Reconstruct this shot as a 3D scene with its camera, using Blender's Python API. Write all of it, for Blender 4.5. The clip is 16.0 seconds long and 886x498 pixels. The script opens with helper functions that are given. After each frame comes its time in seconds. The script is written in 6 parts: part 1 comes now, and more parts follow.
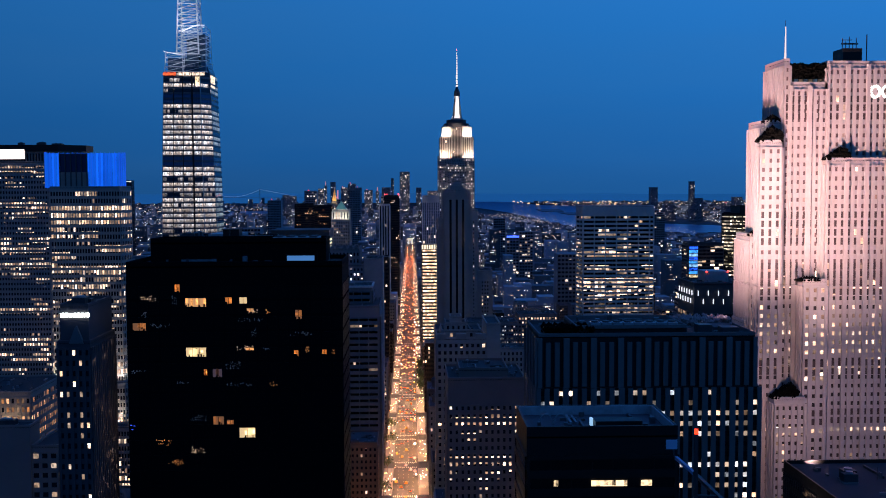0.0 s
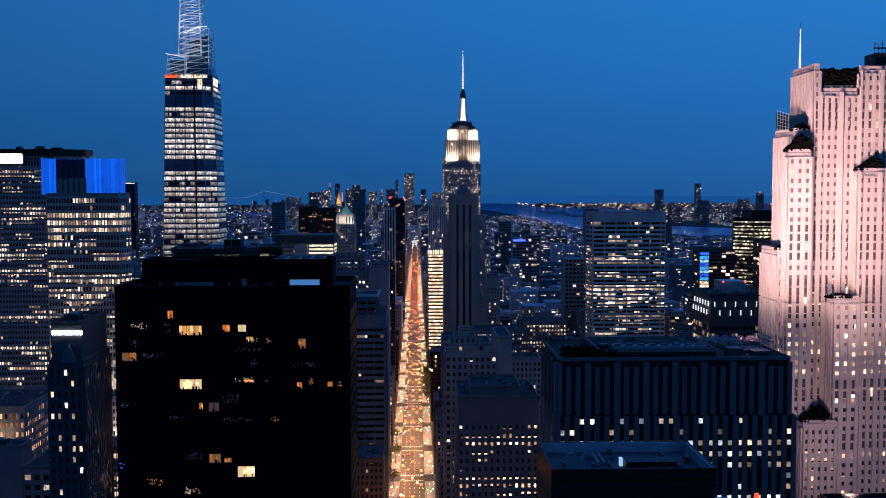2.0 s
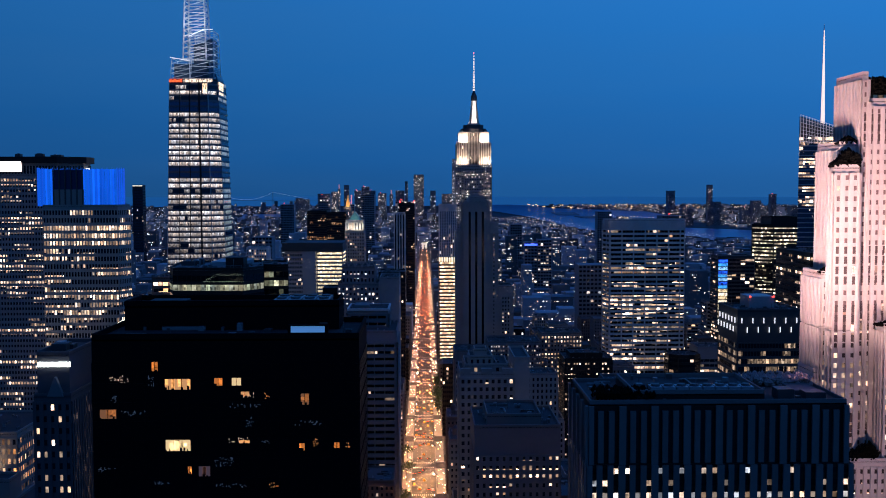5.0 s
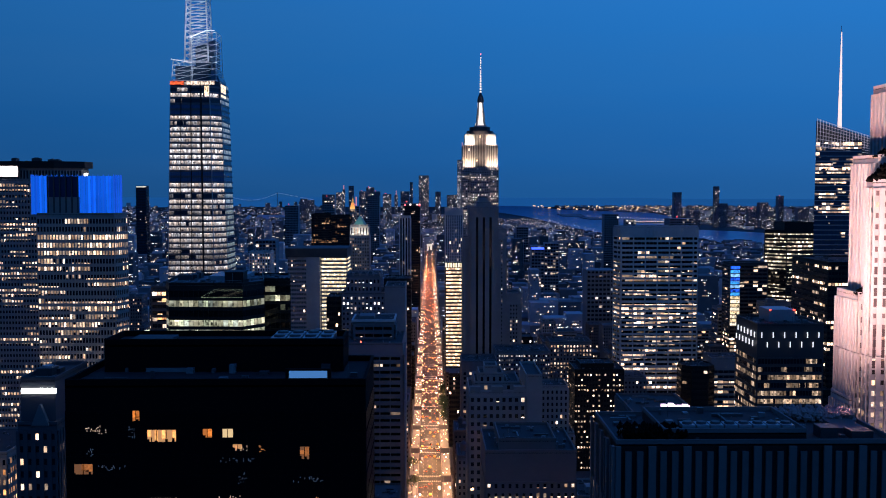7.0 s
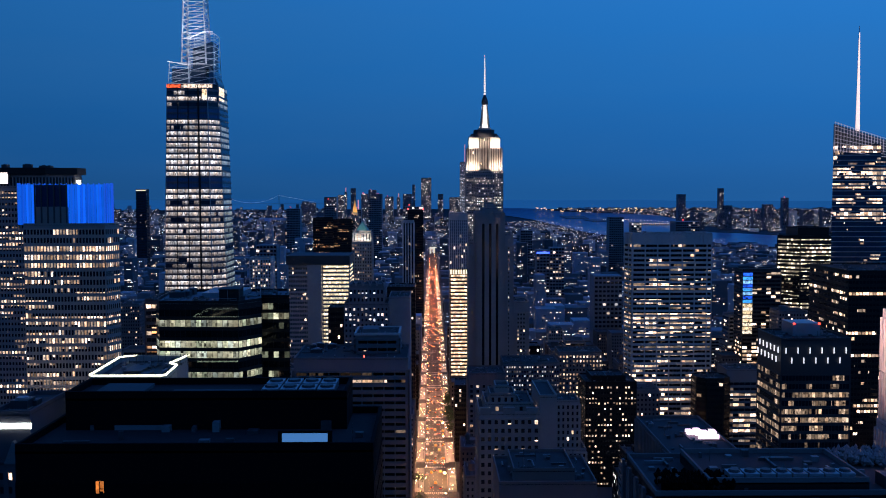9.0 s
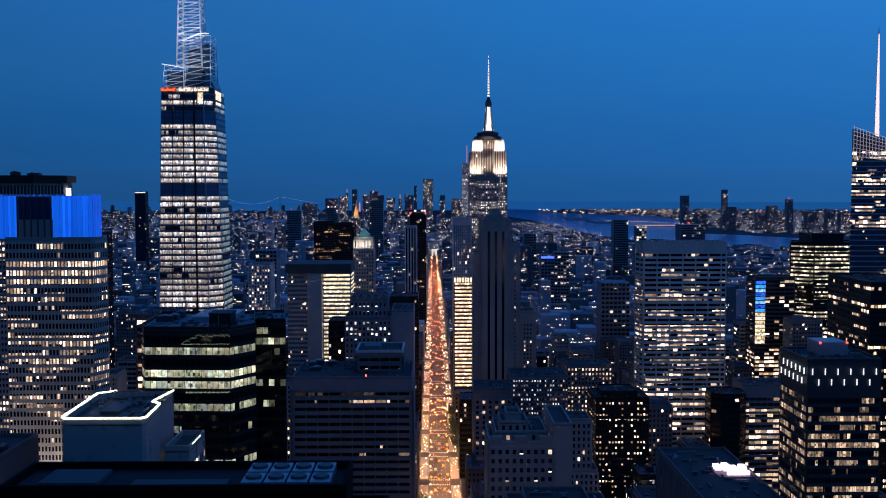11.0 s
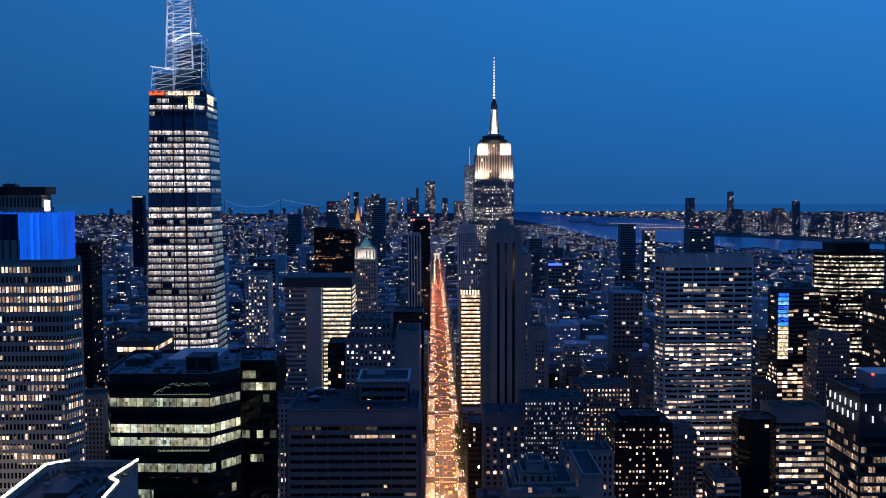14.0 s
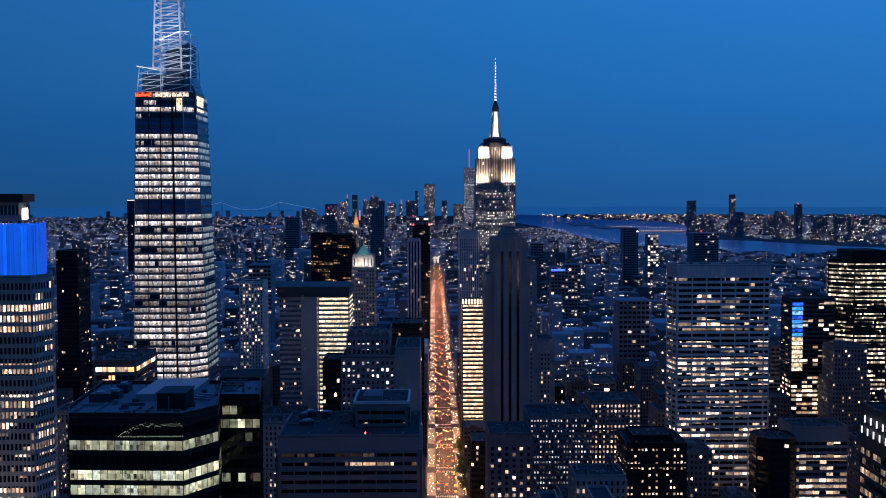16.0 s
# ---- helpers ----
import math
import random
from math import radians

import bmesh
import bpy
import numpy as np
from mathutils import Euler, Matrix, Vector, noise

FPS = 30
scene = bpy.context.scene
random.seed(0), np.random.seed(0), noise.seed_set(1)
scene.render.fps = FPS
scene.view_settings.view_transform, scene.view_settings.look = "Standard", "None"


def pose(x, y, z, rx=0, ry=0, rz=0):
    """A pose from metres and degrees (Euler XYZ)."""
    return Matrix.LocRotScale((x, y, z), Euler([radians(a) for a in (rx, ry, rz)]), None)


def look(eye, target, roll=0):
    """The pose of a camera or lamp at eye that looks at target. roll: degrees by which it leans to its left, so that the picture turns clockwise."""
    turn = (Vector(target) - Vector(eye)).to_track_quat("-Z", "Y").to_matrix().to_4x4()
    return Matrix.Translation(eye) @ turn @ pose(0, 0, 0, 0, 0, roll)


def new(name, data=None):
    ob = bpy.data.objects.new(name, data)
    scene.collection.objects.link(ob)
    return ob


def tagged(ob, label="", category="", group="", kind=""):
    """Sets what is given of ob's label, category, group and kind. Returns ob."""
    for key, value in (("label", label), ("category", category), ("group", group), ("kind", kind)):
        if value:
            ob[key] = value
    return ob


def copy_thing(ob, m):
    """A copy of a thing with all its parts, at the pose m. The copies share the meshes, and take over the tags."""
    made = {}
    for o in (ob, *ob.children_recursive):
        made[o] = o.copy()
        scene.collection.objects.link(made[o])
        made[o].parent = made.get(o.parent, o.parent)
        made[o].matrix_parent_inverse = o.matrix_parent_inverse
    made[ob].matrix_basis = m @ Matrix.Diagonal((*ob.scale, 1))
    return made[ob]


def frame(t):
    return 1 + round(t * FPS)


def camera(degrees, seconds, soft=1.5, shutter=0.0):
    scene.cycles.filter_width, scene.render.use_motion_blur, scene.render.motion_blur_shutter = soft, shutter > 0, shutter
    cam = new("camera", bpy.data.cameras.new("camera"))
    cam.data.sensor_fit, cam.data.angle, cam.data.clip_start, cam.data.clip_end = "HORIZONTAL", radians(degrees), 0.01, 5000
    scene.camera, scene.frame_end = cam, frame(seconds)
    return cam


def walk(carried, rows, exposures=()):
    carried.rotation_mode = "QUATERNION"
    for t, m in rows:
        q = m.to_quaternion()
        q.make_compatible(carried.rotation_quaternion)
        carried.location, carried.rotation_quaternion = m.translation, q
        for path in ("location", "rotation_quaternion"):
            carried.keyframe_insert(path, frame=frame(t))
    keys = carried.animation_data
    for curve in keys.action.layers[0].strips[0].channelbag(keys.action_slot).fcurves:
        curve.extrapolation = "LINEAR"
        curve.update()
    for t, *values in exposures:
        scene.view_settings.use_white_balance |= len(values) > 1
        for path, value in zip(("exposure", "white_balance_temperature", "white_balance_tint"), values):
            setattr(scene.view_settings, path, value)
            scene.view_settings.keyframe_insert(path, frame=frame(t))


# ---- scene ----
cam = camera(47.4, 16.0, soft=1.02)
PATH = [
    (0, (4.878, -9.774, 195.356), (4.94, -7.778, 195.24), -0.2),
    (0.5, (4.413, -4.988, 196.054), (4.475, -2.992, 195.938), -0.2),
    (1, (3.8, -0.279, 196.934), (3.86, 1.717, 196.819), -0.2),
    (1.5, (3.418, 4.224, 197.944), (3.475, 6.22, 197.829), -0.1),
    (2, (2.961, 8.488, 198.92), (3.015, 10.484, 198.806), -0.1),
    (2.5, (2.715, 12.69, 199.934), (2.764, 14.686, 199.819), -0.1),
    (3, (2.354, 16.884, 200.911), (2.399, 18.88, 200.797), -0.1),
    (3.5, (2.042, 21.14, 201.955), (2.083, 23.136, 201.841), -0.1),
    (4, (1.772, 25.594, 202.78), (1.811, 27.59, 202.666), -0.1),
    (6.5, (0.163, 49.268, 208.551), (0.192, 51.265, 208.437), -0.1),
    (7, (-0.415, 54.858, 209.442), (-0.388, 56.854, 209.328), -0.0),
    (7.5, (-1.082, 60.917, 210.343), (-1.056, 62.913, 210.229), -0.1),
    (8, (-1.719, 67.238, 211.225), (-1.695, 69.235, 211.113), -0.1),
    (8.5, (-2.364, 73.865, 212.1), (-2.34, 75.861, 211.988), -0.1),
    (9, (-2.754, 80.774, 212.92), (-2.731, 82.771, 212.809), -0.1),
    (11.5, (-5.341, 116.06, 219.721), (-5.321, 118.057, 219.61), -0.1),
    (12, (-5.869, 123.546, 220.68), (-5.85, 125.543, 220.569), -0.1),
    (12.5, (-6.467, 131.513, 221.715), (-6.451, 133.51, 221.606), -0.1),
    (13, (-7.113, 139.896, 222.785), (-7.097, 141.893, 222.676), -0.2),
    (13.5, (-7.681, 148.654, 223.898), (-7.665, 150.651, 223.79), -0.2),
    (14, (-8.214, 157.313, 224.973), (-8.197, 159.31, 224.864), -0.2),
    (14.5, (-8.527, 165.871, 225.91), (-8.511, 167.868, 225.802), -0.2),
    (15, (-8.72, 174.466, 226.687), (-8.704, 176.463, 226.579), -0.2),
    (15.5, (-9.043, 183.244, 227.375), (-9.026, 185.241, 227.269), -0.2),
    (16, (-9.533, 192.099, 227.972), (-9.514, 194.096, 227.867), -0.2),
]
walk(cam, [(t, look(eye, target, roll)) for t, eye, target, roll in PATH])

# ---- sky and light ----
world = bpy.data.worlds.new("dusk_sky")
scene.world = world
world.use_nodes = True
wn, wl = world.node_tree.nodes, world.node_tree.links
wn.clear()
w_out = wn.new("ShaderNodeOutputWorld")
w_bg = wn.new("ShaderNodeBackground")
w_co = wn.new("ShaderNodeTexCoord")
w_sep = wn.new("ShaderNodeSeparateXYZ")
w_ramp = wn.new("ShaderNodeValToRGB")
wl.new(w_co.outputs["Generated"], w_sep.inputs[0])
wl.new(w_sep.outputs["Z"], w_ramp.inputs["Fac"])
w_west = wn.new("ShaderNodeMath")
w_west.operation = "MULTIPLY_ADD"
w_west.inputs[1].default_value, w_west.inputs[2].default_value = 0.78, 1.42
w_mul = wn.new("ShaderNodeVectorMath")
w_mul.operation = "SCALE"
wl.new(w_sep.outputs["X"], w_west.inputs[0])
w_north = wn.new("ShaderNodeMapRange")
w_north.inputs["From Min"].default_value, w_north.inputs["From Max"].default_value = -0.9, 0.5
w_north.inputs["To Min"].default_value, w_north.inputs["To Max"].default_value = 0.72, 1.0
w_both = wn.new("ShaderNodeMath")
w_both.operation = "MULTIPLY"
wl.new(w_sep.outputs["Y"], w_north.inputs["Value"])
wl.new(w_west.outputs[0], w_both.inputs[0])
wl.new(w_north.outputs[0], w_both.inputs[1])
wl.new(w_ramp.outputs["Color"], w_mul.inputs[0])
wl.new(w_both.outputs[0], w_mul.inputs["Scale"])
# faint veils of high cloud, drawn out along the horizon
w_flat = wn.new("ShaderNodeMapping")
w_flat.inputs["Scale"].default_value = (2.2, 2.2, 11.0)
w_flat.inputs["Rotation"].default_value = (0.0, 0.10, 0.0)
w_veil = wn.new("ShaderNodeTexNoise")
w_veil.inputs["Scale"].default_value, w_veil.inputs["Detail"].default_value = 1.6, 4.0
w_thin = wn.new("ShaderNodeMapRange")
w_thin.inputs["From Min"].default_value, w_thin.inputs["From Max"].default_value = 0.35, 0.75
w_thin.inputs["To Min"].default_value, w_thin.inputs["To Max"].default_value = 0.0, 0.13
w_mix = wn.new("ShaderNodeMix")
w_mix.data_type = "RGBA"
w_mix.inputs["B"].default_value = (0.05, 0.155, 0.33, 1)
wl.new(w_co.outputs["Generated"], w_flat.inputs["Vector"])
wl.new(w_flat.outputs[0], w_veil.inputs["Vector"])
wl.new(w_veil.outputs["Fac"], w_thin.inputs["Value"])
wl.new(w_thin.outputs[0], w_mix.inputs["Factor"])
wl.new(w_mul.outputs[0], w_mix.inputs["A"])
wl.new(w_mix.outputs["Result"], w_bg.inputs["Color"])
wl.new(w_bg.outputs[0], w_out.inputs["Surface"])
w_ramp.color_ramp.interpolation = "B_SPLINE"
SKY = [(0.0, (0.007, 0.060, 0.192)), (0.03, (0.007, 0.071, 0.234)), (0.10, (0.008, 0.090, 0.288)), (0.22, (0.013, 0.122, 0.37)), (0.5, (0.020, 0.115, 0.42)), (1.0, (0.016, 0.07, 0.34))]
for k, (at, col) in enumerate(SKY):
    el = w_ramp.color_ramp.elements[k] if k < 2 else w_ramp.color_ramp.elements.new(at)
    el.position, el.color = at, (*col, 1)
w_bg.inputs["Strength"].default_value = 1.0


# ---- materials ----
def nodes_of(name):
    mat = bpy.data.materials.new(name)
    mat.use_nodes = True
    nt = mat.node_tree
    return mat, nt.nodes, nt.links, nt.nodes["Principled BSDF"]


def math_node(nd, lk, op, a, b=None, c=None):
    n = nd.new("ShaderNodeMath")
    n.operation = op
    for i, v in enumerate((a, b, c)):
        if v is None:
            continue
        if isinstance(v, (int, float)):
            n.inputs[i].default_value = v
        else:
            lk.new(v, n.inputs[i])
    return n.outputs[0]


def surface(name, colour, rough=0.8, metal=0.0, grain=0.6, stain=0.06, vary=0.35, bump=0.25, each=0.0, island=0.0):
    """A solid material: two scales of tone, a fine relief, and a small shift from thing to thing."""
    mat, nd, lk, bsdf = nodes_of(name)
    co = nd.new("ShaderNodeTexCoord")
    big, fine = nd.new("ShaderNodeTexNoise"), nd.new("ShaderNodeTexNoise")
    big.inputs["Scale"].default_value, big.inputs["Detail"].default_value = stain, 4
    fine.inputs["Scale"].default_value, fine.inputs["Detail"].default_value = grain, 5
    lk.new(co.outputs["Object"], big.inputs["Vector"])
    lk.new(co.outputs["Object"], fine.inputs["Vector"])
    tone = math_node(nd, lk, "ADD", math_node(nd, lk, "MULTIPLY", big.outputs["Fac"], vary * 1.3), math_node(nd, lk, "MULTIPLY", fine.outputs["Fac"], vary * 0.7))
    tone = math_node(nd, lk, "ADD", tone, 1.0 - vary)
    if each:
        info = nd.new("ShaderNodeObjectInfo")
        tone = math_node(nd, lk, "MULTIPLY", tone, math_node(nd, lk, "MULTIPLY_ADD", info.outputs["Random"], each, 1.0 - each / 2))
    if island:
        piece = nd.new("ShaderNodeNewGeometry")
        tone = math_node(nd, lk, "MULTIPLY", tone, math_node(nd, lk, "MULTIPLY_ADD", math_node(nd, lk, "POWER", piece.outputs["Random Per Island"], 2.0), island * 1.6, 1.0 - island))
    mul = nd.new("ShaderNodeVectorMath")
    mul.operation = "SCALE"
    mul.inputs[0].default_value = colour
    lk.new(tone, mul.inputs["Scale"])
    lk.new(mul.outputs[0], bsdf.inputs["Base Color"])
    bsdf.inputs["Metallic"].default_value = metal
    lk.new(math_node(nd, lk, "MULTIPLY_ADD", fine.outputs["Fac"], 0.2, rough - 0.1), bsdf.inputs["Roughness"])
    if bump:
        b = nd.new("ShaderNodeBump")
        b.inputs["Strength"].default_value, b.inputs["Distance"].default_value = bump, 0.15
        lk.new(fine.outputs["Fac"], b.inputs["Height"])
        lk.new(b.outputs[0], bsdf.inputs["Normal"])
    return mat


def glow(name, colour, strength, sampled=False):
    mat, nd, lk, bsdf = nodes_of(name)
    bsdf.inputs["Base Color"].default_value = (*[min(c, 0.8) for c in colour], 1)
    bsdf.inputs["Emission Color"].default_value = (*colour, 1)
    bsdf.inputs["Emission Strength"].default_value = strength
    if not sampled:
        mat.cycles.emission_sampling = "NONE"
    return mat


WARM, WHITE, COOL, AMBER = (1.0, 0.59, 0.35), (1.0, 0.76, 0.60), (0.78, 0.86, 1.0), (1.0, 0.38, 0.12)


def windows(name, lit, storey=3.6, by_floor=0.5, power=1.7, tints=(WARM, WHITE, WARM), glass=(0.006, 0.009, 0.015), rough=0.12, room=0.5, zone=0.0, spread=2.3, spec=0.28, whole=False, base=0.0, ceiling=0.0, mixed=False, floors=None, runs=0.0, cells=0.75):
    """Glass panes of which a share has light behind it, floor by floor more or less; the rooms behind differ in tone."""
    mat, nd, lk, bsdf = nodes_of(name)
    geo, info = nd.new("ShaderNodeNewGeometry"), nd.new("ShaderNodeObjectInfo")
    sep = nd.new("ShaderNodeSeparateXYZ")
    lk.new(geo.outputs["Position"], sep.inputs[0])
    height = math_node(nd, lk, "DIVIDE", math_node(nd, lk, "SUBTRACT", sep.outputs["Z"], base), storey)
    level = math_node(nd, lk, "FLOOR", height)
    seed = math_node(nd, lk, "MULTIPLY_ADD", info.outputs["Random"], 97.0 if mixed else 0.0, math_node(nd, lk, "ADD", level, 17.31 * (len(name) + ord(name[0]))))
    fl = nd.new("ShaderNodeTexWhiteNoise")
    fl.noise_dimensions = "1D"
    lk.new(seed, fl.inputs["W"])
    level_rate = math_node(nd, lk, "POWER", fl.outputs["Value"], 2.0)
    rate = math_node(nd, lk, "MULTIPLY", math_node(nd, lk, "MULTIPLY_ADD", level_rate, 3.0 * by_floor, 1.0 - by_floor), lit)
    if whole:
        rate = math_node(nd, lk, "MULTIPLY", math_node(nd, lk, "LESS_THAN", fl.outputs["Value"], lit), 0.93 if lit < 1 else 1.3)
    if zone:
        zn = nd.new("ShaderNodeTexNoise")
        zn.inputs["Scale"].default_value, zn.inputs["Detail"].default_value = zone, 1.0
        lk.new(geo.outputs["Position"], zn.inputs["Vector"])
        zf = math_node(nd, lk, "MULTIPLY", math_node(nd, lk, "SUBTRACT", zn.outputs["Fac"], 0.35), 4.0)
        zf.node.use_clamp = True
        rate = math_node(nd, lk, "MULTIPLY", rate, math_node(nd, lk, "MULTIPLY", zf, 1.5))
    known = None
    for lvl, (share, lum) in (floors or {}).items():
        hit = math_node(nd, lk, "COMPARE", level, lvl, 0.4)
        known = math_node(nd, lk, "ADD", hit, known) if known else hit
        own_share = math_node(nd, lk, "MULTIPLY_ADD", hit, share, own_share) if lvl != next(iter(floors)) else math_node(nd, lk, "MULTIPLY", hit, share)
        own_lum = math_node(nd, lk, "MULTIPLY_ADD", hit, lum, own_lum) if lvl != next(iter(floors)) else math_node(nd, lk, "MULTIPLY", hit, lum)
    if floors:
        other = math_node(nd, lk, "SUBTRACT", 1.0, known)
        rate = math_node(nd, lk, "MULTIPLY_ADD", rate, other, own_share)
        own_lum = math_node(nd, lk, "ADD", own_lum, other)
    isl = math_node(nd, lk, "FRACT", math_node(nd, lk, "ADD", geo.outputs["Random Per Island"], info.outputs["Random"]))
    pick = isl
    if runs:
        at = nd.new("ShaderNodeCombineXYZ")
        lk.new(math_node(nd, lk, "MULTIPLY", sep.outputs["X"], runs), at.inputs[0])
        lk.new(math_node(nd, lk, "MULTIPLY", sep.outputs["Y"], runs), at.inputs[1])
        lk.new(math_node(nd, lk, "MULTIPLY", level, 7.3), at.inputs[2])
        rn = nd.new("ShaderNodeTexNoise")
        rn.inputs["Scale"].default_value, rn.inputs["Detail"].default_value = 1.0, 0.0
        lk.new(at.outputs[0], rn.inputs["Vector"])
        soft = math_node(nd, lk, "MULTIPLY_ADD", math_node(nd, lk, "SUBTRACT", rn.outputs["Fac"], 0.5), 2.0, 0.5)
        pick = math_node(nd, lk, "MULTIPLY_ADD", soft, 0.75, math_node(nd, lk, "MULTIPLY", isl, 0.25))
    lamp = math_node(nd, lk, "LESS_THAN", pick, rate)
    wn2 = nd.new("ShaderNodeTexWhiteNoise")
    wn2.noise_dimensions = "1D"
    lk.new(math_node(nd, lk, "MULTIPLY_ADD", isl, 913.0, info.outputs["Random"]), wn2.inputs["W"])
    ramp = nd.new("ShaderNodeValToRGB")
    for k, col in enumerate(tints):
        el = ramp.color_ramp.elements[k] if k < 2 else ramp.color_ramp.elements.new(1.0)
        el.position, el.color = k / (len(tints) - 1), (*col, 1)
    lk.new(wn2.outputs["Value"], ramp.inputs["Fac"])
    inside = nd.new("ShaderNodeTexNoise")
    inside.inputs["Scale"].default_value, inside.inputs["Detail"].default_value = room, 2.0
    lk.new(geo.outputs["Position"], inside.inputs["Vector"])
    cell = nd.new("ShaderNodeVectorMath")
    cell.operation = "SNAP"
    cell.inputs[1].default_value = (0.83, 0.83, 1.21)
    shift = nd.new("ShaderNodeVectorMath")
    shift.operation = "ADD"
    shift.inputs[1].default_value = (0.237, 0.237, 0.237)
    lk.new(geo.outputs["Position"], shift.inputs[0])
    lk.new(shift.outputs[0], cell.inputs[0])
    bits = nd.new("ShaderNodeTexWhiteNoise")
    lk.new(cell.outputs[0], bits.inputs["Vector"])
    tone = math_node(nd, lk, "MULTIPLY_ADD", inside.outputs["Fac"], 1.3, math_node(nd, lk, "MULTIPLY_ADD", math_node(nd, lk, "POWER", bits.outputs["Value"], 0.6), cells, 0.4 - cells))
    tone.node.use_clamp = True
    own = nd.new("ShaderNodeTexWhiteNoise")
    own.noise_dimensions = "1D"
    lk.new(math_node(nd, lk, "MULTIPLY_ADD", isl, 377.0, 5.0), own.inputs["W"])
    tone = math_node(nd, lk, "MULTIPLY", tone, math_node(nd, lk, "MULTIPLY_ADD", math_node(nd, lk, "POWER", own.outputs["Value"], 3.0), spread, 1.15 - spread * 0.42))
    if ceiling:
        up = math_node(nd, lk, "POWER", math_node(nd, lk, "FRACT", height), 1.6)
        tone = math_node(nd, lk, "MULTIPLY", tone, math_node(nd, lk, "MULTIPLY_ADD", up, 1.7 * ceiling, 1.0 - 0.75 * ceiling))
    if by_floor:
        tone = math_node(nd, lk, "MULTIPLY", tone, math_node(nd, lk, "MULTIPLY_ADD", fl.outputs["Value"], 1.1 * by_floor, 1.0 - 0.5 * by_floor))
    if floors:
        tone = math_node(nd, lk, "MULTIPLY", tone, own_lum)
    lk.new(ramp.outputs["Color"], bsdf.inputs["Emission Color"])
    lk.new(math_node(nd, lk, "MULTIPLY", math_node(nd, lk, "MULTIPLY", lamp, tone), power * 1.35), bsdf.inputs["Emission Strength"])
    bsdf.inputs["Base Color"].default_value = (*glass, 1)
    bsdf.inputs["Roughness"].default_value = rough
    bsdf.inputs["Specular IOR Level"].default_value = spec
    mat.cycles.emission_sampling = "NONE"
    return mat


limestone = surface("limestone", (0.24, 0.225, 0.205), 0.85, each=0.3)
pink_stone = surface("indiana_limestone", (0.42, 0.36, 0.34), 0.85, grain=0.9)
grey_stone = surface("grey_stone", (0.13, 0.13, 0.135), 0.85, each=0.4)
brown_brick = surface("brown_brick", (0.11, 0.08, 0.07), 0.9, each=0.5)
concrete = surface("concrete", (0.19, 0.185, 0.18), 0.85, each=0.3)
travertine = surface("white_travertine", (0.44, 0.43, 0.41), 0.75)
black_metal = surface("bronze_black_metal", (0.011, 0.0105, 0.0105), 0.45, metal=0.0)
black_metal.node_tree.nodes["Principled BSDF"].inputs["Specular IOR Level"].default_value = 0.2
dark_metal = surface("dark_metal", (0.05, 0.05, 0.055), 0.5, metal=0.5)
white_metal = surface("white_painted_steel", (0.75, 0.76, 0.78), 0.45)
aluminium = surface("brushed_aluminium", (0.30, 0.31, 0.33), 0.45, metal=0.6)
tar_roof = surface("tar_roof", (0.022, 0.022, 0.025), 0.9, grain=1.5, stain=0.15, vary=0.6, each=0.4)
pale_roof = surface("gravel_roof", (0.06, 0.062, 0.066), 0.9, grain=2.0, stain=0.12, vary=0.5, each=0.4)
roof_metal = surface("galvanised_roof_metal", (0.15, 0.155, 0.165), 0.5, metal=0.3, island=0.7)
green_copper = surface("green_copper", (0.16, 0.34, 0.27), 0.6)
asphalt = surface("asphalt", (0.05, 0.05, 0.052), 0.85, grain=0.8, stain=0.03, vary=0.5)
sidewalk = surface("concrete_pavement", (0.26, 0.25, 0.24), 0.85, grain=1.0, vary=0.4)
city_ground = surface("city_ground", (0.05, 0.05, 0.055), 0.9, grain=0.05, stain=0.004, vary=0.5, bump=0)
# water: part of the sky it reflects is put into the blue base colour
water_mat = surface("sky_tinted_water", (0.08, 0.21, 0.34), 0.32, grain=0.02, vary=0.3, bump=0)
foliage = surface("foliage", (0.05, 0.08, 0.03), 0.8, grain=1.0)

win_plain = windows("office_windows", 0.13, mixed=True, by_floor=0.5)
win_home = windows("apartment_windows", 0.10, mixed=True, by_floor=0.1)
win_busy = windows("busy_office_windows", 0.3, mixed=True, by_floor=0.6)
win_far = windows("far_windows", 0.7, by_floor=0.0, power=2.2, tints=(WARM, WHITE, (1.0, 0.84, 0.72), (0.8, 0.88, 1.0), (0.55, 0.75, 1.0)))
win_cool = windows("cool_office_windows", 0.15, mixed=True, by_floor=0.6, tints=(WHITE, COOL, WHITE))


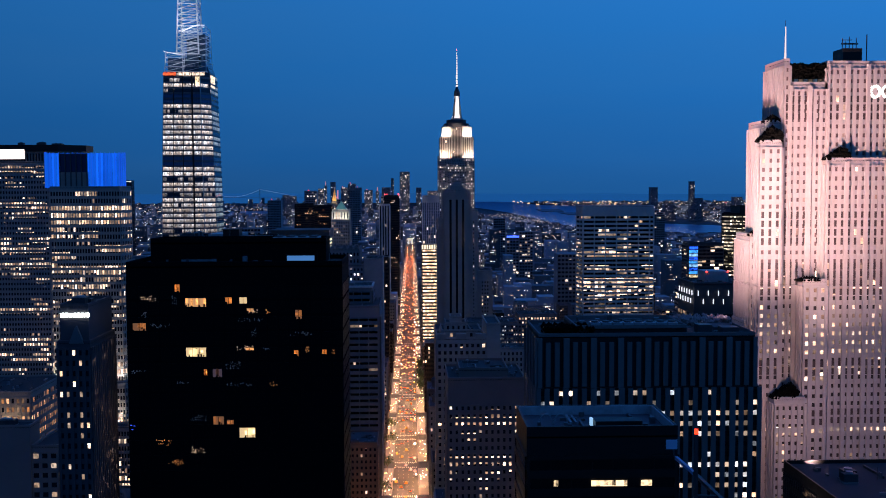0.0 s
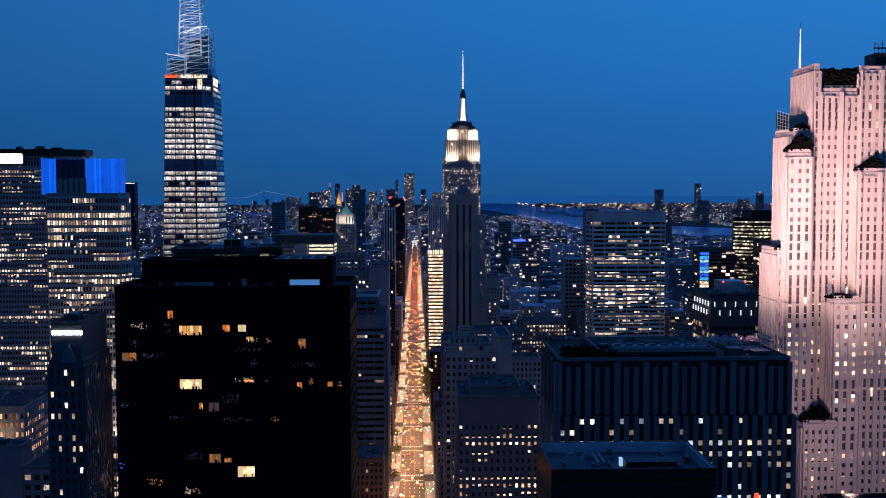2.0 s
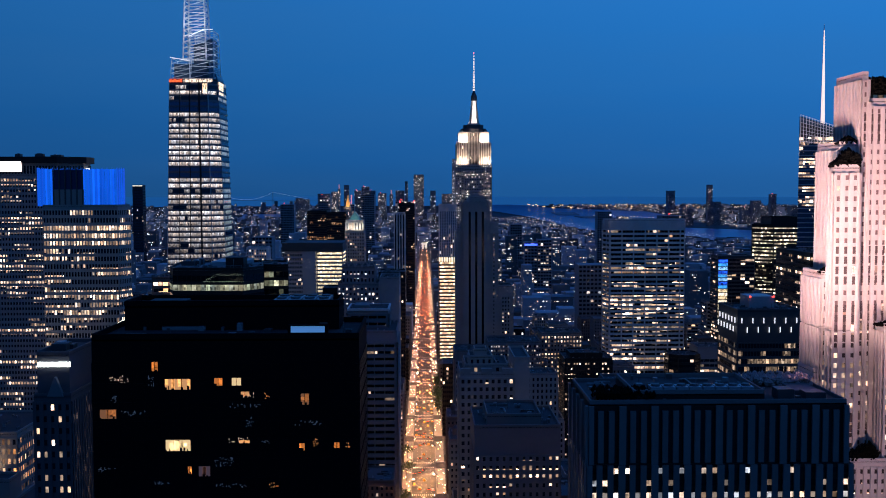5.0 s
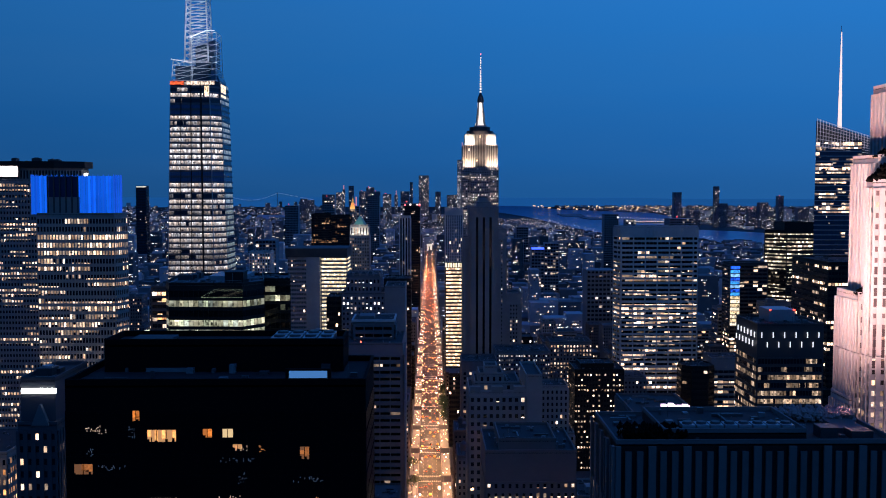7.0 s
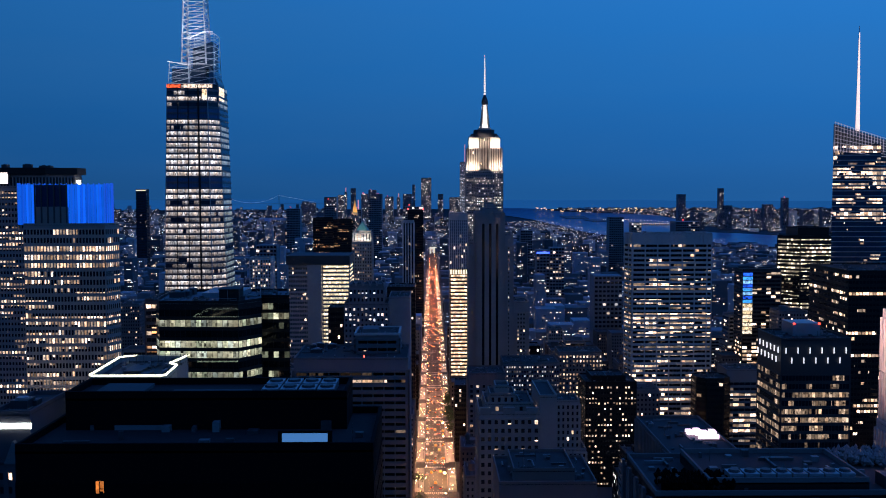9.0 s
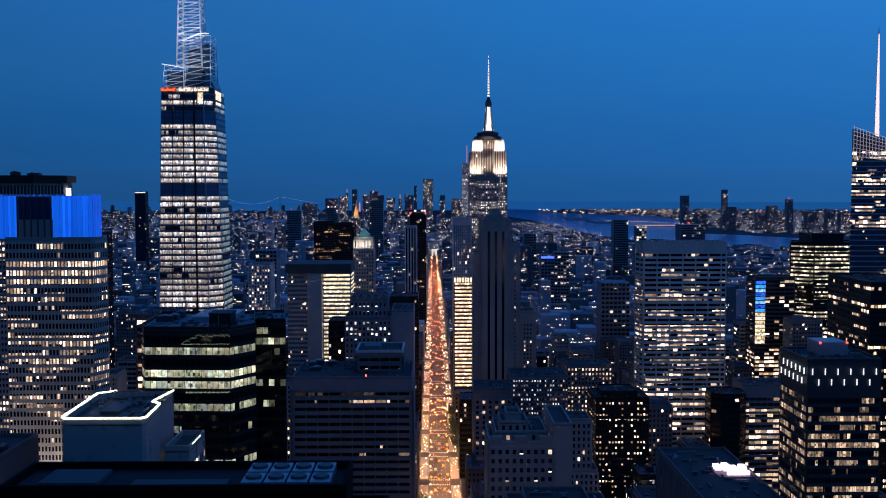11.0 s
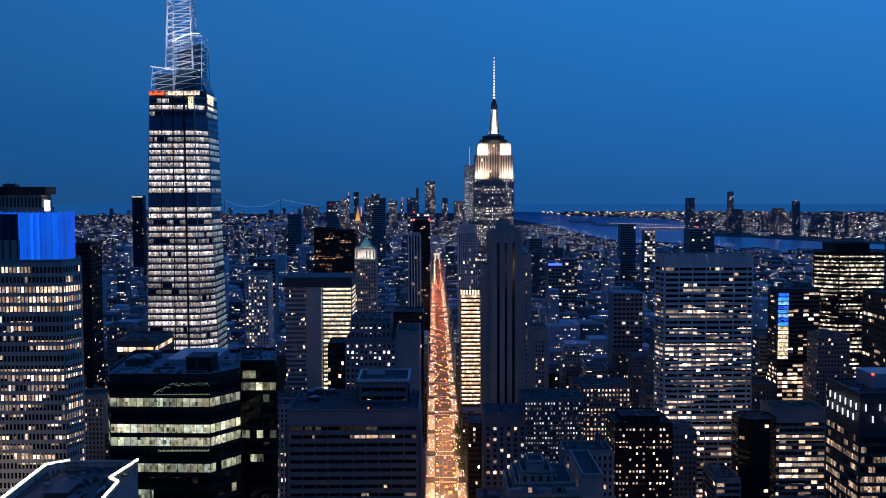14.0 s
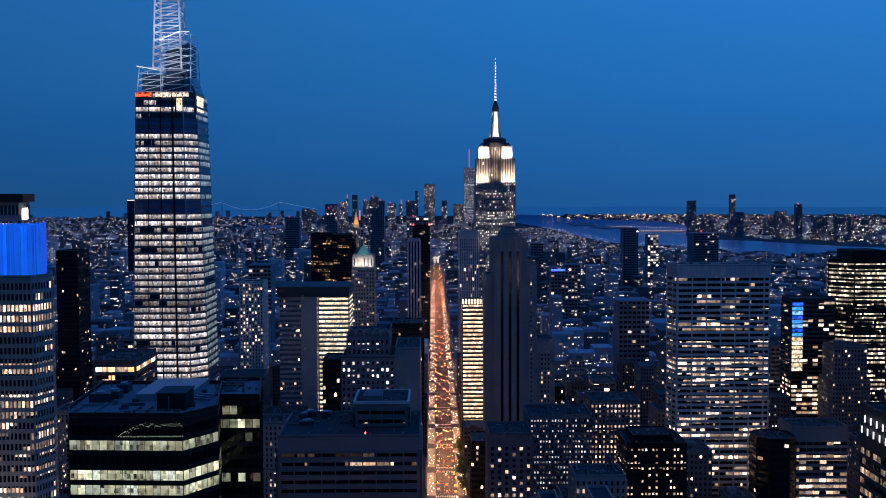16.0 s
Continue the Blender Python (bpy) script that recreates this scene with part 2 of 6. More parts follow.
# ---- mesh building ----
class Geo:
    """Collects boxes, quads and prisms into one mesh."""

    def __init__(self):
        self.v, self.q, self.g, self.n = [], [], [], 0

    def add(self, verts, quads=None, polys=()):
        verts = np.asarray(verts, float).reshape(-1, 3)
        if quads is not None:
            self.q.append(np.asarray(quads, int).reshape(-1, 4) + self.n)
        for p in polys:
            self.g.append([int(i) + self.n for i in p])
        self.v.append(verts)
        self.n += len(verts)

    def quads(self, o, u, nrm, s0, s1, d, z0, z1):
        """Upright panes on the wall that starts at o and runs along u; d: how far they stand out along nrm."""
        s0, s1, d, z0, z1 = [np.ravel(a) for a in np.broadcast_arrays(s0, s1, d, z0, z1)]
        k = len(s0)
        V = np.zeros((k, 4, 3))
        for i, (s, z) in enumerate(((s0, z0), (s1, z0), (s1, z1), (s0, z1))):
            V[:, i, 0] = o[0] + u[0] * s + nrm[0] * d
            V[:, i, 1] = o[1] + u[1] * s + nrm[1] * d
            V[:, i, 2] = z
        self.add(V, np.arange(4 * k).reshape(-1, 4))

    def slabs(self, o, u, nrm, s0, s1, d0, d1, z0, z1):
        """Boxes on that wall, from d0 to d1 in front of it."""
        s0, s1, d0, d1, z0, z1 = [np.ravel(a) for a in np.broadcast_arrays(s0, s1, d0, d1, z0, z1)]
        k = len(s0)
        V = np.zeros((k, 8, 3))
        for i, (s, d, z) in enumerate(((s0, d0, z0), (s1, d0, z0), (s1, d1, z0), (s0, d1, z0), (s0, d0, z1), (s1, d0, z1), (s1, d1, z1), (s0, d1, z1))):
            V[:, i, 0] = o[0] + u[0] * s + nrm[0] * d
            V[:, i, 1] = o[1] + u[1] * s + nrm[1] * d
            V[:, i, 2] = z
        F = np.array([(3, 2, 6, 7), (0, 3, 7, 4), (2, 1, 5, 6), (7, 6, 5, 4), (0, 1, 2, 3), (1, 0, 4, 5)])
        self.add(V, (F[None] + 8 * np.arange(k)[:, None, None]).reshape(-1, 4))

    def box(self, x0, x1, y0, y1, z0, z1):
        self.slabs((0, 0), (1, 0), (0, 1), x0, x1, y0, y1, z0, z1)
        return self

    def prism(self, poly, z0, z1, top=None, cap=True):
        """poly runs anticlockwise; top, if given, is the polygon at z1. z1 may be a list of heights."""
        n = len(poly)
        top = poly if top is None else top
        hs = [z1] * n if isinstance(z1, (int, float)) else z1
        V = [(x, y, z0) for x, y in poly] + [(x, y, h) for (x, y), h in zip(top, hs)]
        self.add(V, [(i, (i + 1) % n, n + (i + 1) % n, n + i) for i in range(n)], [list(range(n, 2 * n)), list(range(n - 1, -1, -1))] if cap else [])
        return self

    def cyl(self, x, y, r0, r1, z0, z1, n=12):
        ring = lambda r: [(x + r * math.cos(2 * math.pi * i / n), y + r * math.sin(2 * math.pi * i / n)) for i in range(n)]
        return self.prism(ring(r0), z0, z1, ring(max(r1, 0.01)))

    def beam(self, a, b, w):
        a, b = Vector(a), Vector(b)
        q = (b - a).to_track_quat("Z", "Y")
        L = (b - a).length
        V = [a + q @ Vector((sx * w / 2, sy * w / 2, z)) for z in (0, L) for sx, sy in ((-1, -1), (1, -1), (1, 1), (-1, 1))]
        self.add([tuple(p) for p in V], [(0, 1, 5, 4), (1, 2, 6, 5), (2, 3, 7, 6), (3, 0, 4, 7), (4, 5, 6, 7), (3, 2, 1, 0)])
        return self

    def mesh(self, name, mat):
        me = bpy.data.meshes.new(name)
        if self.n:
            faces = np.concatenate(self.q).tolist() if self.q else []
            me.from_pydata(np.concatenate(self.v).tolist(), [], faces + self.g)
        me.materials.append(mat)
        return me


def part(name, geo, mat, parent=None, label="", kind=""):
    ob = new(name, geo.mesh(name, mat))
    if parent is not None:
        ob.parent = parent
    return tagged(ob, label, "", "", kind)


def thing(name, label, category, group="", kind="", at=(0, 0, 0)):
    ob = new(name)
    ob.empty_display_size = 5
    return tagged(ob, label, category, group, kind)


def rect(x0, x1, y0, y1):
    return [(x0, y0), (x1, y0), (x1, y1), (x0, y1)]


def chamfer(x0, x1, y0, y1, c):
    return [(x0 + c, y0), (x1 - c, y0), (x1, y0 + c), (x1, y1 - c), (x1 - c, y1), (x0 + c, y1), (x0, y1 - c), (x0, y0 + c)]


def inset(poly, d):
    """A convex polygon drawn in by d."""
    n, lines, out = len(poly), [], []
    for i in range(n):
        (ax, ay), (bx, by) = poly[i], poly[(i + 1) % n]
        L = math.hypot(bx - ax, by - ay)
        ux, uy = (bx - ax) / L, (by - ay) / L
        lines.append((ax - uy * d, ay + ux * d, ux, uy))
    for i in range(n):
        x1, y1, u1, v1 = lines[i - 1]
        x2, y2, u2, v2 = lines[i]
        det = u1 * -v2 + u2 * v1
        k = ((x2 - x1) * -v2 + u2 * (y2 - y1)) / det
        out.append((x1 + u1 * k, y1 + v1 * k))
    return out


def ring(poly, thick, z0, z1):
    """A low wall that runs round the polygon, as one piece."""
    n, inner, geo = len(poly), inset(poly, thick), Geo()
    V = [(x, y, z) for p, z in ((poly, z0), (poly, z1), (inner, z1), (inner, z0)) for x, y in p]
    Q = []
    for k in range(4):
        for i in range(n):
            j = (i + 1) % n
            Q.append((k * n + i, k * n + j, ((k + 1) % 4) * n + j, ((k + 1) % 4) * n + i))
    geo.add(V, Q)
    return geo


PANES = {}


def single_pane(w, h, mat):
    """One glazed window unit: a pane, its sash bar and sill, shared by all alike."""
    key = (round(w, 2), round(h, 2), mat.name)
    if key not in PANES:
        geo = Geo()
        geo.slabs((0, 0), (1, 0), (0, -1), -w / 2, w / 2, 0, 0.05, -h / 2, h / 2)
        PANES[key] = geo.mesh("window", mat)
    return PANES[key]


def facade(wall, panes, a, b, z0, z1, bay=3.0, wide=0.5, storey=3.6, high=0.55, pier=0.35, span=0.2, margin=0.0, glass=0.06, every=1, pier_w=0, singles=None):
    """Windows between piers and spandrels on the wall from a to b: bays of that width, of which a share is glass."""
    if pier > 0 and abs(pier - span) < 0.05:
        span = pier - 0.06
    a, b = np.array(a, float), np.array(b, float)
    L = float(np.linalg.norm(b - a))
    if L < 1.5 or z1 - z0 < storey * 0.8:
        return
    u = (b - a) / L
    nrm = np.array((u[1], -u[0]))
    nb = max(1, int(round((L - 2 * margin) / bay)))
    bw = (L - 2 * margin) / nb
    nf = max(1, int((z1 - z0) / storey))
    s = margin + bw * np.arange(nb)
    z = z0 + (z1 - z0) / nf * np.arange(nf)
    fh = (z1 - z0) / nf
    sill = fh * (1 - high) * 0.55
    top = nf
    if singles is not None and nrm[1] < -0.7 and singles["left"] > 0:
        rows = min(nf, singles["left"] // nb)
        top = nf - rows
        singles["left"] -= rows * nb
        me = single_pane(bw * wide, fh * high, singles["mat"])
        turn = math.atan2(u[1], u[0])
        for i in range(top, nf):
            for j in range(nb):
                c = a + u * (s[j] + bw / 2) + nrm * (glass + 0.004)
                w = new("window", me)
                w.parent = singles["parent"]
                w.matrix_basis = Matrix.Translation((c[0], c[1], z[i] + sill + fh * high / 2)) @ Matrix.Rotation(turn, 4, "Z")
    if top > 0:
        S, Z = np.meshgrid(s, z[:top])
        panes.quads(a, u, nrm, S + bw * (1 - wide) / 2, S + bw * (1 + wide) / 2, glass, Z + sill, Z + sill + fh * high)
    if pier > 0:
        edges = margin + bw * np.arange(0, nb + 1, every)
        half = pier_w or bw * (1 - wide) / 2
        wall.slabs(a, u, nrm, np.maximum(edges - half, 0), np.minimum(edges + half, L), 0, pier, z0, z1)
    if span > 0:
        lo = np.concatenate(([z0], z + sill + fh * high))
        hi = np.concatenate((z + sill, [z1]))
        wall.slabs(a, u, nrm, 0, L, 0, span, lo, hi)
    if margin > 0.2:
        wall.slabs(a, u, nrm, [0, L - margin], [margin, L], 0, max(span, 0.2) + 0.02, z0, z1)


def skin(wall, panes, poly, z0, z1, **style):
    for i in range(len(poly)):
        facade(wall, panes, poly[i], poly[(i + 1) % len(poly)], z0, z1, **style)


TAKEN = []


def building(name, label, tiers, wall_mat, pane_mat, style, roof_mat=None, category="skyscraper", group="", single=0, roof_h=1.1, core_mat=None):
    """tiers: (polygon, z0, z1[, own style]), each a block with its windows and a flat roof."""
    ob = thing(name, label, category, group)
    xs, ys = [p[0] for t in tiers for p in t[0]], [p[1] for t in tiers for p in t[0]]
    TAKEN.append((min(xs), max(xs), min(ys), max(ys)))
    clad, panes, fittings = Geo(), {}, Geo()
    fr = random.Random(int(abs(xs[0] * 7 + ys[0] * 13)))
    singles = {"left": single, "parent": ob, "mat": pane_mat} if single else None
    for poly, z0, z1, *own in tiers:
        part("wall", Geo().prism(poly, z0, z1), core_mat or wall_mat, ob)
        st = dict(style, **own[0]) if own else style
        if st.get("bay"):
            low = st.get("low", 0.3)
            pm = st.get("panes", pane_mat)
            skin(clad, panes.setdefault(pm, Geo()), poly, z0 + low, z1 - st.get("blind", 1.5), singles=singles if pm == pane_mat else None, **{k: v for k, v in st.items() if k not in ("blind", "low", "panes", "open")})
            if st.get("blind", 0) > 3:
                for i in range(len(poly)):
                    a, b = np.array(poly[i], float), np.array(poly[(i + 1) % len(poly)], float)
                    L = float(np.linalg.norm(b - a))
                    n = max(1, int(round(L / st["bay"])))
                    u = (b - a) / L
                    if st.get("pier", 0) > 0.3:
                        e = L / n * np.arange(n + 1)
                        h = L / n * (1 - st["wide"]) / 2
                        clad.slabs(a, u, np.array((u[1], -u[0])), np.maximum(e - h, 0), np.minimum(e + h, L), 0, st["pier"], z1 - st["blind"], z1)
        if st.get("open"):
            continue
        part("roof", Geo().prism(poly, z1 - 0.2, z1 + 0.1), roof_mat or tar_roof, ob)
        part("parapet", ring(poly, 0.45, z1 - 0.2, z1 + roof_h), wall_mat, ob)
        px0, px1, py0, py1 = min(p[0] for p in poly) + 1.5, max(p[0] for p in poly) - 1.5, min(p[1] for p in poly) + 1.5, max(p[1] for p in poly) - 1.5
        if py0 < 1000 and px1 - px0 > 8 and py1 - py0 > 8 and z1 < 190:
            for _ in range(int(min(42, 6 + (px1 - px0) * (py1 - py0) / 32))):
                kind = fr.random()
                w, d, h = (fr.uniform(0.4, 1.6), fr.uniform(0.4, 1.6), fr.uniform(0.4, 1.5)) if kind < 0.6 else (fr.uniform(3, 8), 0.5, 0.7) if kind < 0.75 else (0.5, fr.uniform(3, 8), 0.7) if kind < 0.9 else (0.14, 0.14, fr.uniform(2.0, 4.5))
                x, y = fr.uniform(px0, max(px0, px1 - w)), fr.uniform(py0, max(py0, py1 - d))
                if x + w <= px1 and y + d <= py1:
                    fittings.box(x, x + w, y, y + d, z1 + 0.1, z1 + 0.1 + h)
    if clad.n:
        part("cladding", clad, wall_mat, ob, "", "stuff")
    if fittings.n:
        part("roof_fitting", fittings, roof_metal, ob, "", "stuff")
    for pm, geo in panes.items():
        if geo.n:
            part("glazing", geo, pm, ob, "", "stuff")
    return ob


PUNCHED = dict(bay=2.7, wide=0.44, storey=3.5, high=0.48, pier=0.3, span=0.22)
STRIPS = dict(bay=2.9, wide=0.44, storey=3.6, high=0.55, pier=0.7, span=0.15)
BANDS = dict(bay=4.5, wide=0.94, storey=3.8, high=0.55, pier=0.0, span=0.35, margin=0.6)
GRID = dict(bay=1.6, wide=0.84, storey=3.8, high=0.52, pier=0.12, span=0.1)

# ---- the ground, the far land and the water ----
EYE = (0.0, 90.0)
EYE_Z = 208.0
NEAR = 2600.0


def far(x, y, z):
    """Draws what lies beyond NEAR closer along the line of sight, so that the horizon stays within reach; the earth's curve is in it."""
    dx, dy = x - EYE[0], y - EYE[1]
    d = math.hypot(dx, dy)
    z = z - d * d / 15.6e6
    if d <= NEAR:
        return (x, y, z)
    k = (NEAR + 2150.0 * (1 - math.exp(-(d - NEAR) / 2150.0))) / d
    return (EYE[0] + dx * k, EYE[1] + dy * k, EYE_Z + (z - EYE_Z) * k)


def far_sheet(name, ring_list, spokes, height, mat, label, category):
    geo = Geo()
    V, Q = [], []
    for d in ring_list:
        for k in range(spokes):
            a = 2 * math.pi * k / spokes
            V.append(far(EYE[0] + d * math.sin(a), EYE[1] + d * math.cos(a), height))
    for i in range(len(ring_list) - 1):
        for k in range(spokes):
            k2 = (k + 1) % spokes
            Q.append((i * spokes + k, (i + 1) * spokes + k, (i + 1) * spokes + k2, i * spokes + k2))
    geo.add(V, Q)
    ob = part(name, geo, mat)
    return tagged(ob, label, category, "", "structure")


far_sheet("ground", [0.1] + [300 * 1.05 ** i for i in range(81)], 240, -0.25, city_ground, "dark city ground between the blocks reaching the horizon", "ground")


def sheet(name, outline, height, mat, label, category, steps=24):
    """A flat piece of far land or water, between two lists of points (near shore, far shore)."""
    near_shore, far_shore = outline
    geo = Geo()

    def along(line, t):
        t *= len(line) - 1
        i = min(int(t), len(line) - 2)
        f = t - i
        return (line[i][0] * (1 - f) + line[i + 1][0] * f, line[i][1] * (1 - f) + line[i + 1][1] * f)
    V, Q = [], []
    for i in range(steps + 1):
        a, b = along(near_shore, i / steps), along(far_shore, i / steps)
        for j in range(steps + 1):
            g = j / steps
            V.append(far(a[0] * (1 - g) + b[0] * g, a[1] * (1 - g) + b[1] * g, height))
    for i in range(steps):
        for j in range(steps):
            p = i * (steps + 1) + j
            Q.append((p, p + steps + 1, p + steps + 2, p + 1))
    geo.add(V, Q)
    return tagged(part(name, geo, mat), label, category, "", "structure")


# ---- Fifth Avenue and its pavements ----


def street_y(n):
    return (53.7 - n) * 80.5


road = Geo().box(-8.6, 8.6, -400, 3655, -0.2, 0.0)
tagged(part("road", road, asphalt), "asphalt avenue with lanes full of traffic", "road", "", "structure")
for side in (-1, 1):
    pv = Geo()
    for n in range(56, 8, -1):
        y0, y1 = street_y(n) + 9, street_y(n - 1) - 9
        x0, x1 = sorted((side * 8.6, side * 15.2))
        pv.box(x0, x1, y0, y1, -0.2, 0.17)
    tagged(part("pavement", pv, sidewalk), "pale concrete pavement along the avenue", "pavement", "", "structure")

SHORE_NEAR = [(500, 15500), (560, 13000), (640, 11000), (740, 9700), (810, 8442), (828, 6653), (831, 5232), (920, 4752), (1207, 4478), (1158, 3907), (1359, 3630), (1473, 3476), (1600, 2500), (1600, 0)]
SHORE_FAR = [(1292, 15867), (1547, 14568), (1550, 12230), (1798, 11457), (2085, 10476), (2218, 9920), (2000, 8300), (1640, 6800), (1359, 5606), (1595, 5298), (1817, 4682), (1942, 4520), (2300, 2500), (2300, 0)]
sheet("water", (SHORE_NEAR, SHORE_FAR), 4.0, water_mat, "calm dusk-blue river and bay beyond the city", "water", 52)
INLET = [(-1272, 6892), (-976, 6970), (-1282, 9125), (-1641, 9181)]
sheet("water", ([INLET[0], INLET[1]], [INLET[3], INLET[2]]), 4.0, water_mat, "narrow stretch of river between the far shores", "water", 10)


def inside_of(x, y, poly):
    hit = False
    for (ax, ay), (bx, by) in zip(poly, poly[1:] + poly[:1]):
        if (ay > y) != (by > y) and x < ax + (y - ay) * (bx - ax) / (by - ay):
            hit = not hit
    return hit


WATERS = (SHORE_NEAR + SHORE_FAR[::-1], INLET)


def on_water(x, y):
    return any(inside_of(x, y, w) for w in WATERS)

# ---- the tall buildings, from the camera outwards ----
def always(name, colour, power, room=0.5):
    return windows(name, 5.0, by_floor=0.0, cells=1.0, power=power * 0.8, tints=(colour, colour), room=room, spread=0.8)


def roof_plant(parent_x0, parent_x1, y0, y1, z, rng, n=4):
    """Air-handling units with louvres, fan rings and ducts on a flat roof."""
    for _ in range(n):
        w, d, h = rng.uniform(2.5, 6), rng.uniform(2.5, 6), rng.uniform(1.6, 3.2)
        if parent_x1 - parent_x0 < w + 2 or y1 - y0 < d + 2:
            continue
        x, y = rng.uniform(parent_x0 + 1, parent_x1 - w - 1), rng.uniform(y0 + 1, y1 - d - 1)
        ob = thing("air_handling_unit", "grey sheet-metal air unit on a flat roof", "air unit", "roof air units")
        part("casing", Geo().box(x, x + w, y, y + d, z + 0.25, z + h), dark_metal, ob)
        part("base_frame", Geo().box(x - 0.15, x + w + 0.15, y - 0.15, y + d + 0.15, z, z + 0.25), concrete, ob)
        part("fan_ring", Geo().cyl(x + w / 2, y + d / 2, min(w, d) * 0.35, min(w, d) * 0.35, z + h, z + h + 0.5, 14), aluminium, ob)


def water_tank(x, y, z, r=2.0):
    ob = thing("water_tank", "wooden rooftop water tank on steel legs", "water tank", "roof water tanks")
    part("barrel", Geo().cyl(x, y, r, r, z + 3, z + 3 + r * 2, 14), brown_brick, ob)
    part("lid", Geo().cyl(x, y, r * 1.08, 0.1, z + 3 + r * 2, z + 3 + r * 3, 14), dark_metal, ob)
    for sx in (-1, 1):
        for sy in (-1, 1):
            part("leg", Geo().box(x + sx * r * 0.6 - 0.12, x + sx * r * 0.6 + 0.12, y + sy * r * 0.6 - 0.12, y + sy * r * 0.6 + 0.12, z, z + 3), dark_metal, ob)


rng = random.Random(7)

# black residential tower
win_flats = windows("tower_flats", 0.0, storey=3.4, by_floor=0.0, power=0.5, tints=(WARM, AMBER, WHITE), glass=(0.002, 0.002, 0.003), rough=0.3, spec=0.12)
black_glass = surface("black_anodised_panel", (0.004, 0.004, 0.005), 0.9, metal=0.0, vary=0.3)
for m in (black_glass,):
    m.node_tree.nodes["Principled BSDF"].inputs["Specular IOR Level"].default_value = 0.06
FLATS = dict(bay=2.4, wide=0.9, storey=3.4, high=0.82, pier=0.1, span=0.08, blind=4)
tower = building("residential_tower", "black glass residential tower with a few lit flats", [(rect(-57.8, -10.5, 213, 236), 0, 178.8, FLATS), (rect(-55.4, -15, 225, 235.8), 178.8, 183.4, dict(bay=0))], black_glass, win_flats, FLATS, single=280, roof_mat=surface("black_bitumen", (0.007, 0.007, 0.009), 0.95, grain=1.5, stain=0.15, vary=0.7))
LIT_FLATS = [(-46.7, 174.1, 1.1, 1.8, 0), (-42.7, 170.9, 4.7, 2.1, 1), (-35.5, 171.3, 1.5, 1.5, 0), (-32.3, 171.3, 1.7, 1.5, 2), (-30.8, 169.1, 1.5, 0.9, 1), (-55.1, 165.6, 3.0, 1.8, 3),
             (-42.8, 159.9, 4.6, 2.2, 2), (-20.2, 168.1, 1.5, 2.2, 3), (-31.0, 160.5, 1.9, 0.6, 1), (-20.8, 159.5, 1.0, 1.4, 0), (-14.6, 159.7, 1.0, 1.2, 0)]
LIT_FLATS += [(-40.8, 155.4, 0.7, 1.5, 0), (-38.2, 155.2, 2.1, 2.0, 4), (-38.1, 144.6, 2.4, 2.0, 3), (-35.5, 144.2, 1.5, 1.0, 3), (-31.8, 141.8, 3.6, 2.4, 2)]
flat_mats = [always("flat_orange", (1.0, 0.28, 0.05), 1.3, 2.2), always("flat_warm", (1.0, 0.42, 0.13), 1.5, 2.2), always("flat_yellow", (1.0, 0.72, 0.34), 2.2, 2.0), always("flat_amber", (1.0, 0.34, 0.10), 0.42, 2.5), always("flat_dim", (0.7, 0.3, 0.2), 0.12, 2.0)]
room_dim = [glow("dim_room_%d" % k, c, p) for k, (c, p) in enumerate((((1.0, 0.28, 0.05), 0.5), ((1.0, 0.45, 0.16), 0.55), ((1.0, 0.66, 0.3), 0.8), ((1.0, 0.34, 0.10), 0.16), ((0.7, 0.3, 0.2), 0.06)))]
room_rng = random.Random(3)
for x, z, w, h, kind in LIT_FLATS:
    w, h = w * 0.95, h * 0.9
    ob = part("lit_window", Geo().box(x - w / 2, x + w / 2, 212.84, 212.9, z - h / 2, z + h / 2), room_dim[kind], tower, "lit room behind dark glass")
    cols = max(2, int(w / 0.55))
    black = Geo()
    for k in range(cols):
        xa, xb = x - w / 2 + w * k / cols, x - w / 2 + w * (k + 1) / cols
        if room_rng.random() < 0.62:
            part("curtain", Geo().box(xa + 0.03, xb - 0.03, 212.8, 212.84, z - h / 2 + room_rng.uniform(0.05, 0.45) * h, z + h / 2 - room_rng.choice((0.02, 0.02, 0.3)) * h), flat_mats[kind], ob, "lamplit curtain")
        if room_rng.random() < 0.6:
            black.box(xa, xa + room_rng.uniform(0.1, 0.5), 212.74, 212.8, z - h / 2, z - h / 2 + room_rng.uniform(0.1, 0.4) * h)
    for k in range(1, max(2, int(w / 1.2))):
        xx = x - w / 2 + w * k / max(2, int(w / 1.2))
        black.box(xx - 0.05, xx + 0.05, 212.7, 212.74, z - h / 2, z + h / 2)
    if black.n:
        part("window_bars", black, black_glass, ob, "", "stuff")
COOL_GLINTS = [(-47.4, 171.3, 1.2, 1.8), (-30.9, 166.9, 5.4, 0.6), (-30.1, 163.9, 1.2, 1.5), (-19.7, 163.7, 4.8, 0.8), (-50.8, 165.7, 4.8, 0.8),
               (-34.6, 156.8, 3.6, 1.8), (-33.5, 152.5, 5.4, 0.7), (-46.0, 153.2, 2.7, 0.7), (-42.5, 145.1, 4.2, 1.2), (-55.6, 155.5, 3.0, 0.8), (-27.5, 160.4, 1.6, 0.5), (-54.2, 168.2, 1.0, 1.2)]
WARM_GLINTS = [(-53.3, 171.8, 3.6, 1.1), (-30.3, 168.8, 2.1, 0.8), (-32.2, 160.7, 4.5, 0.8), (-42.8, 137.8, 3.3, 1.3)]
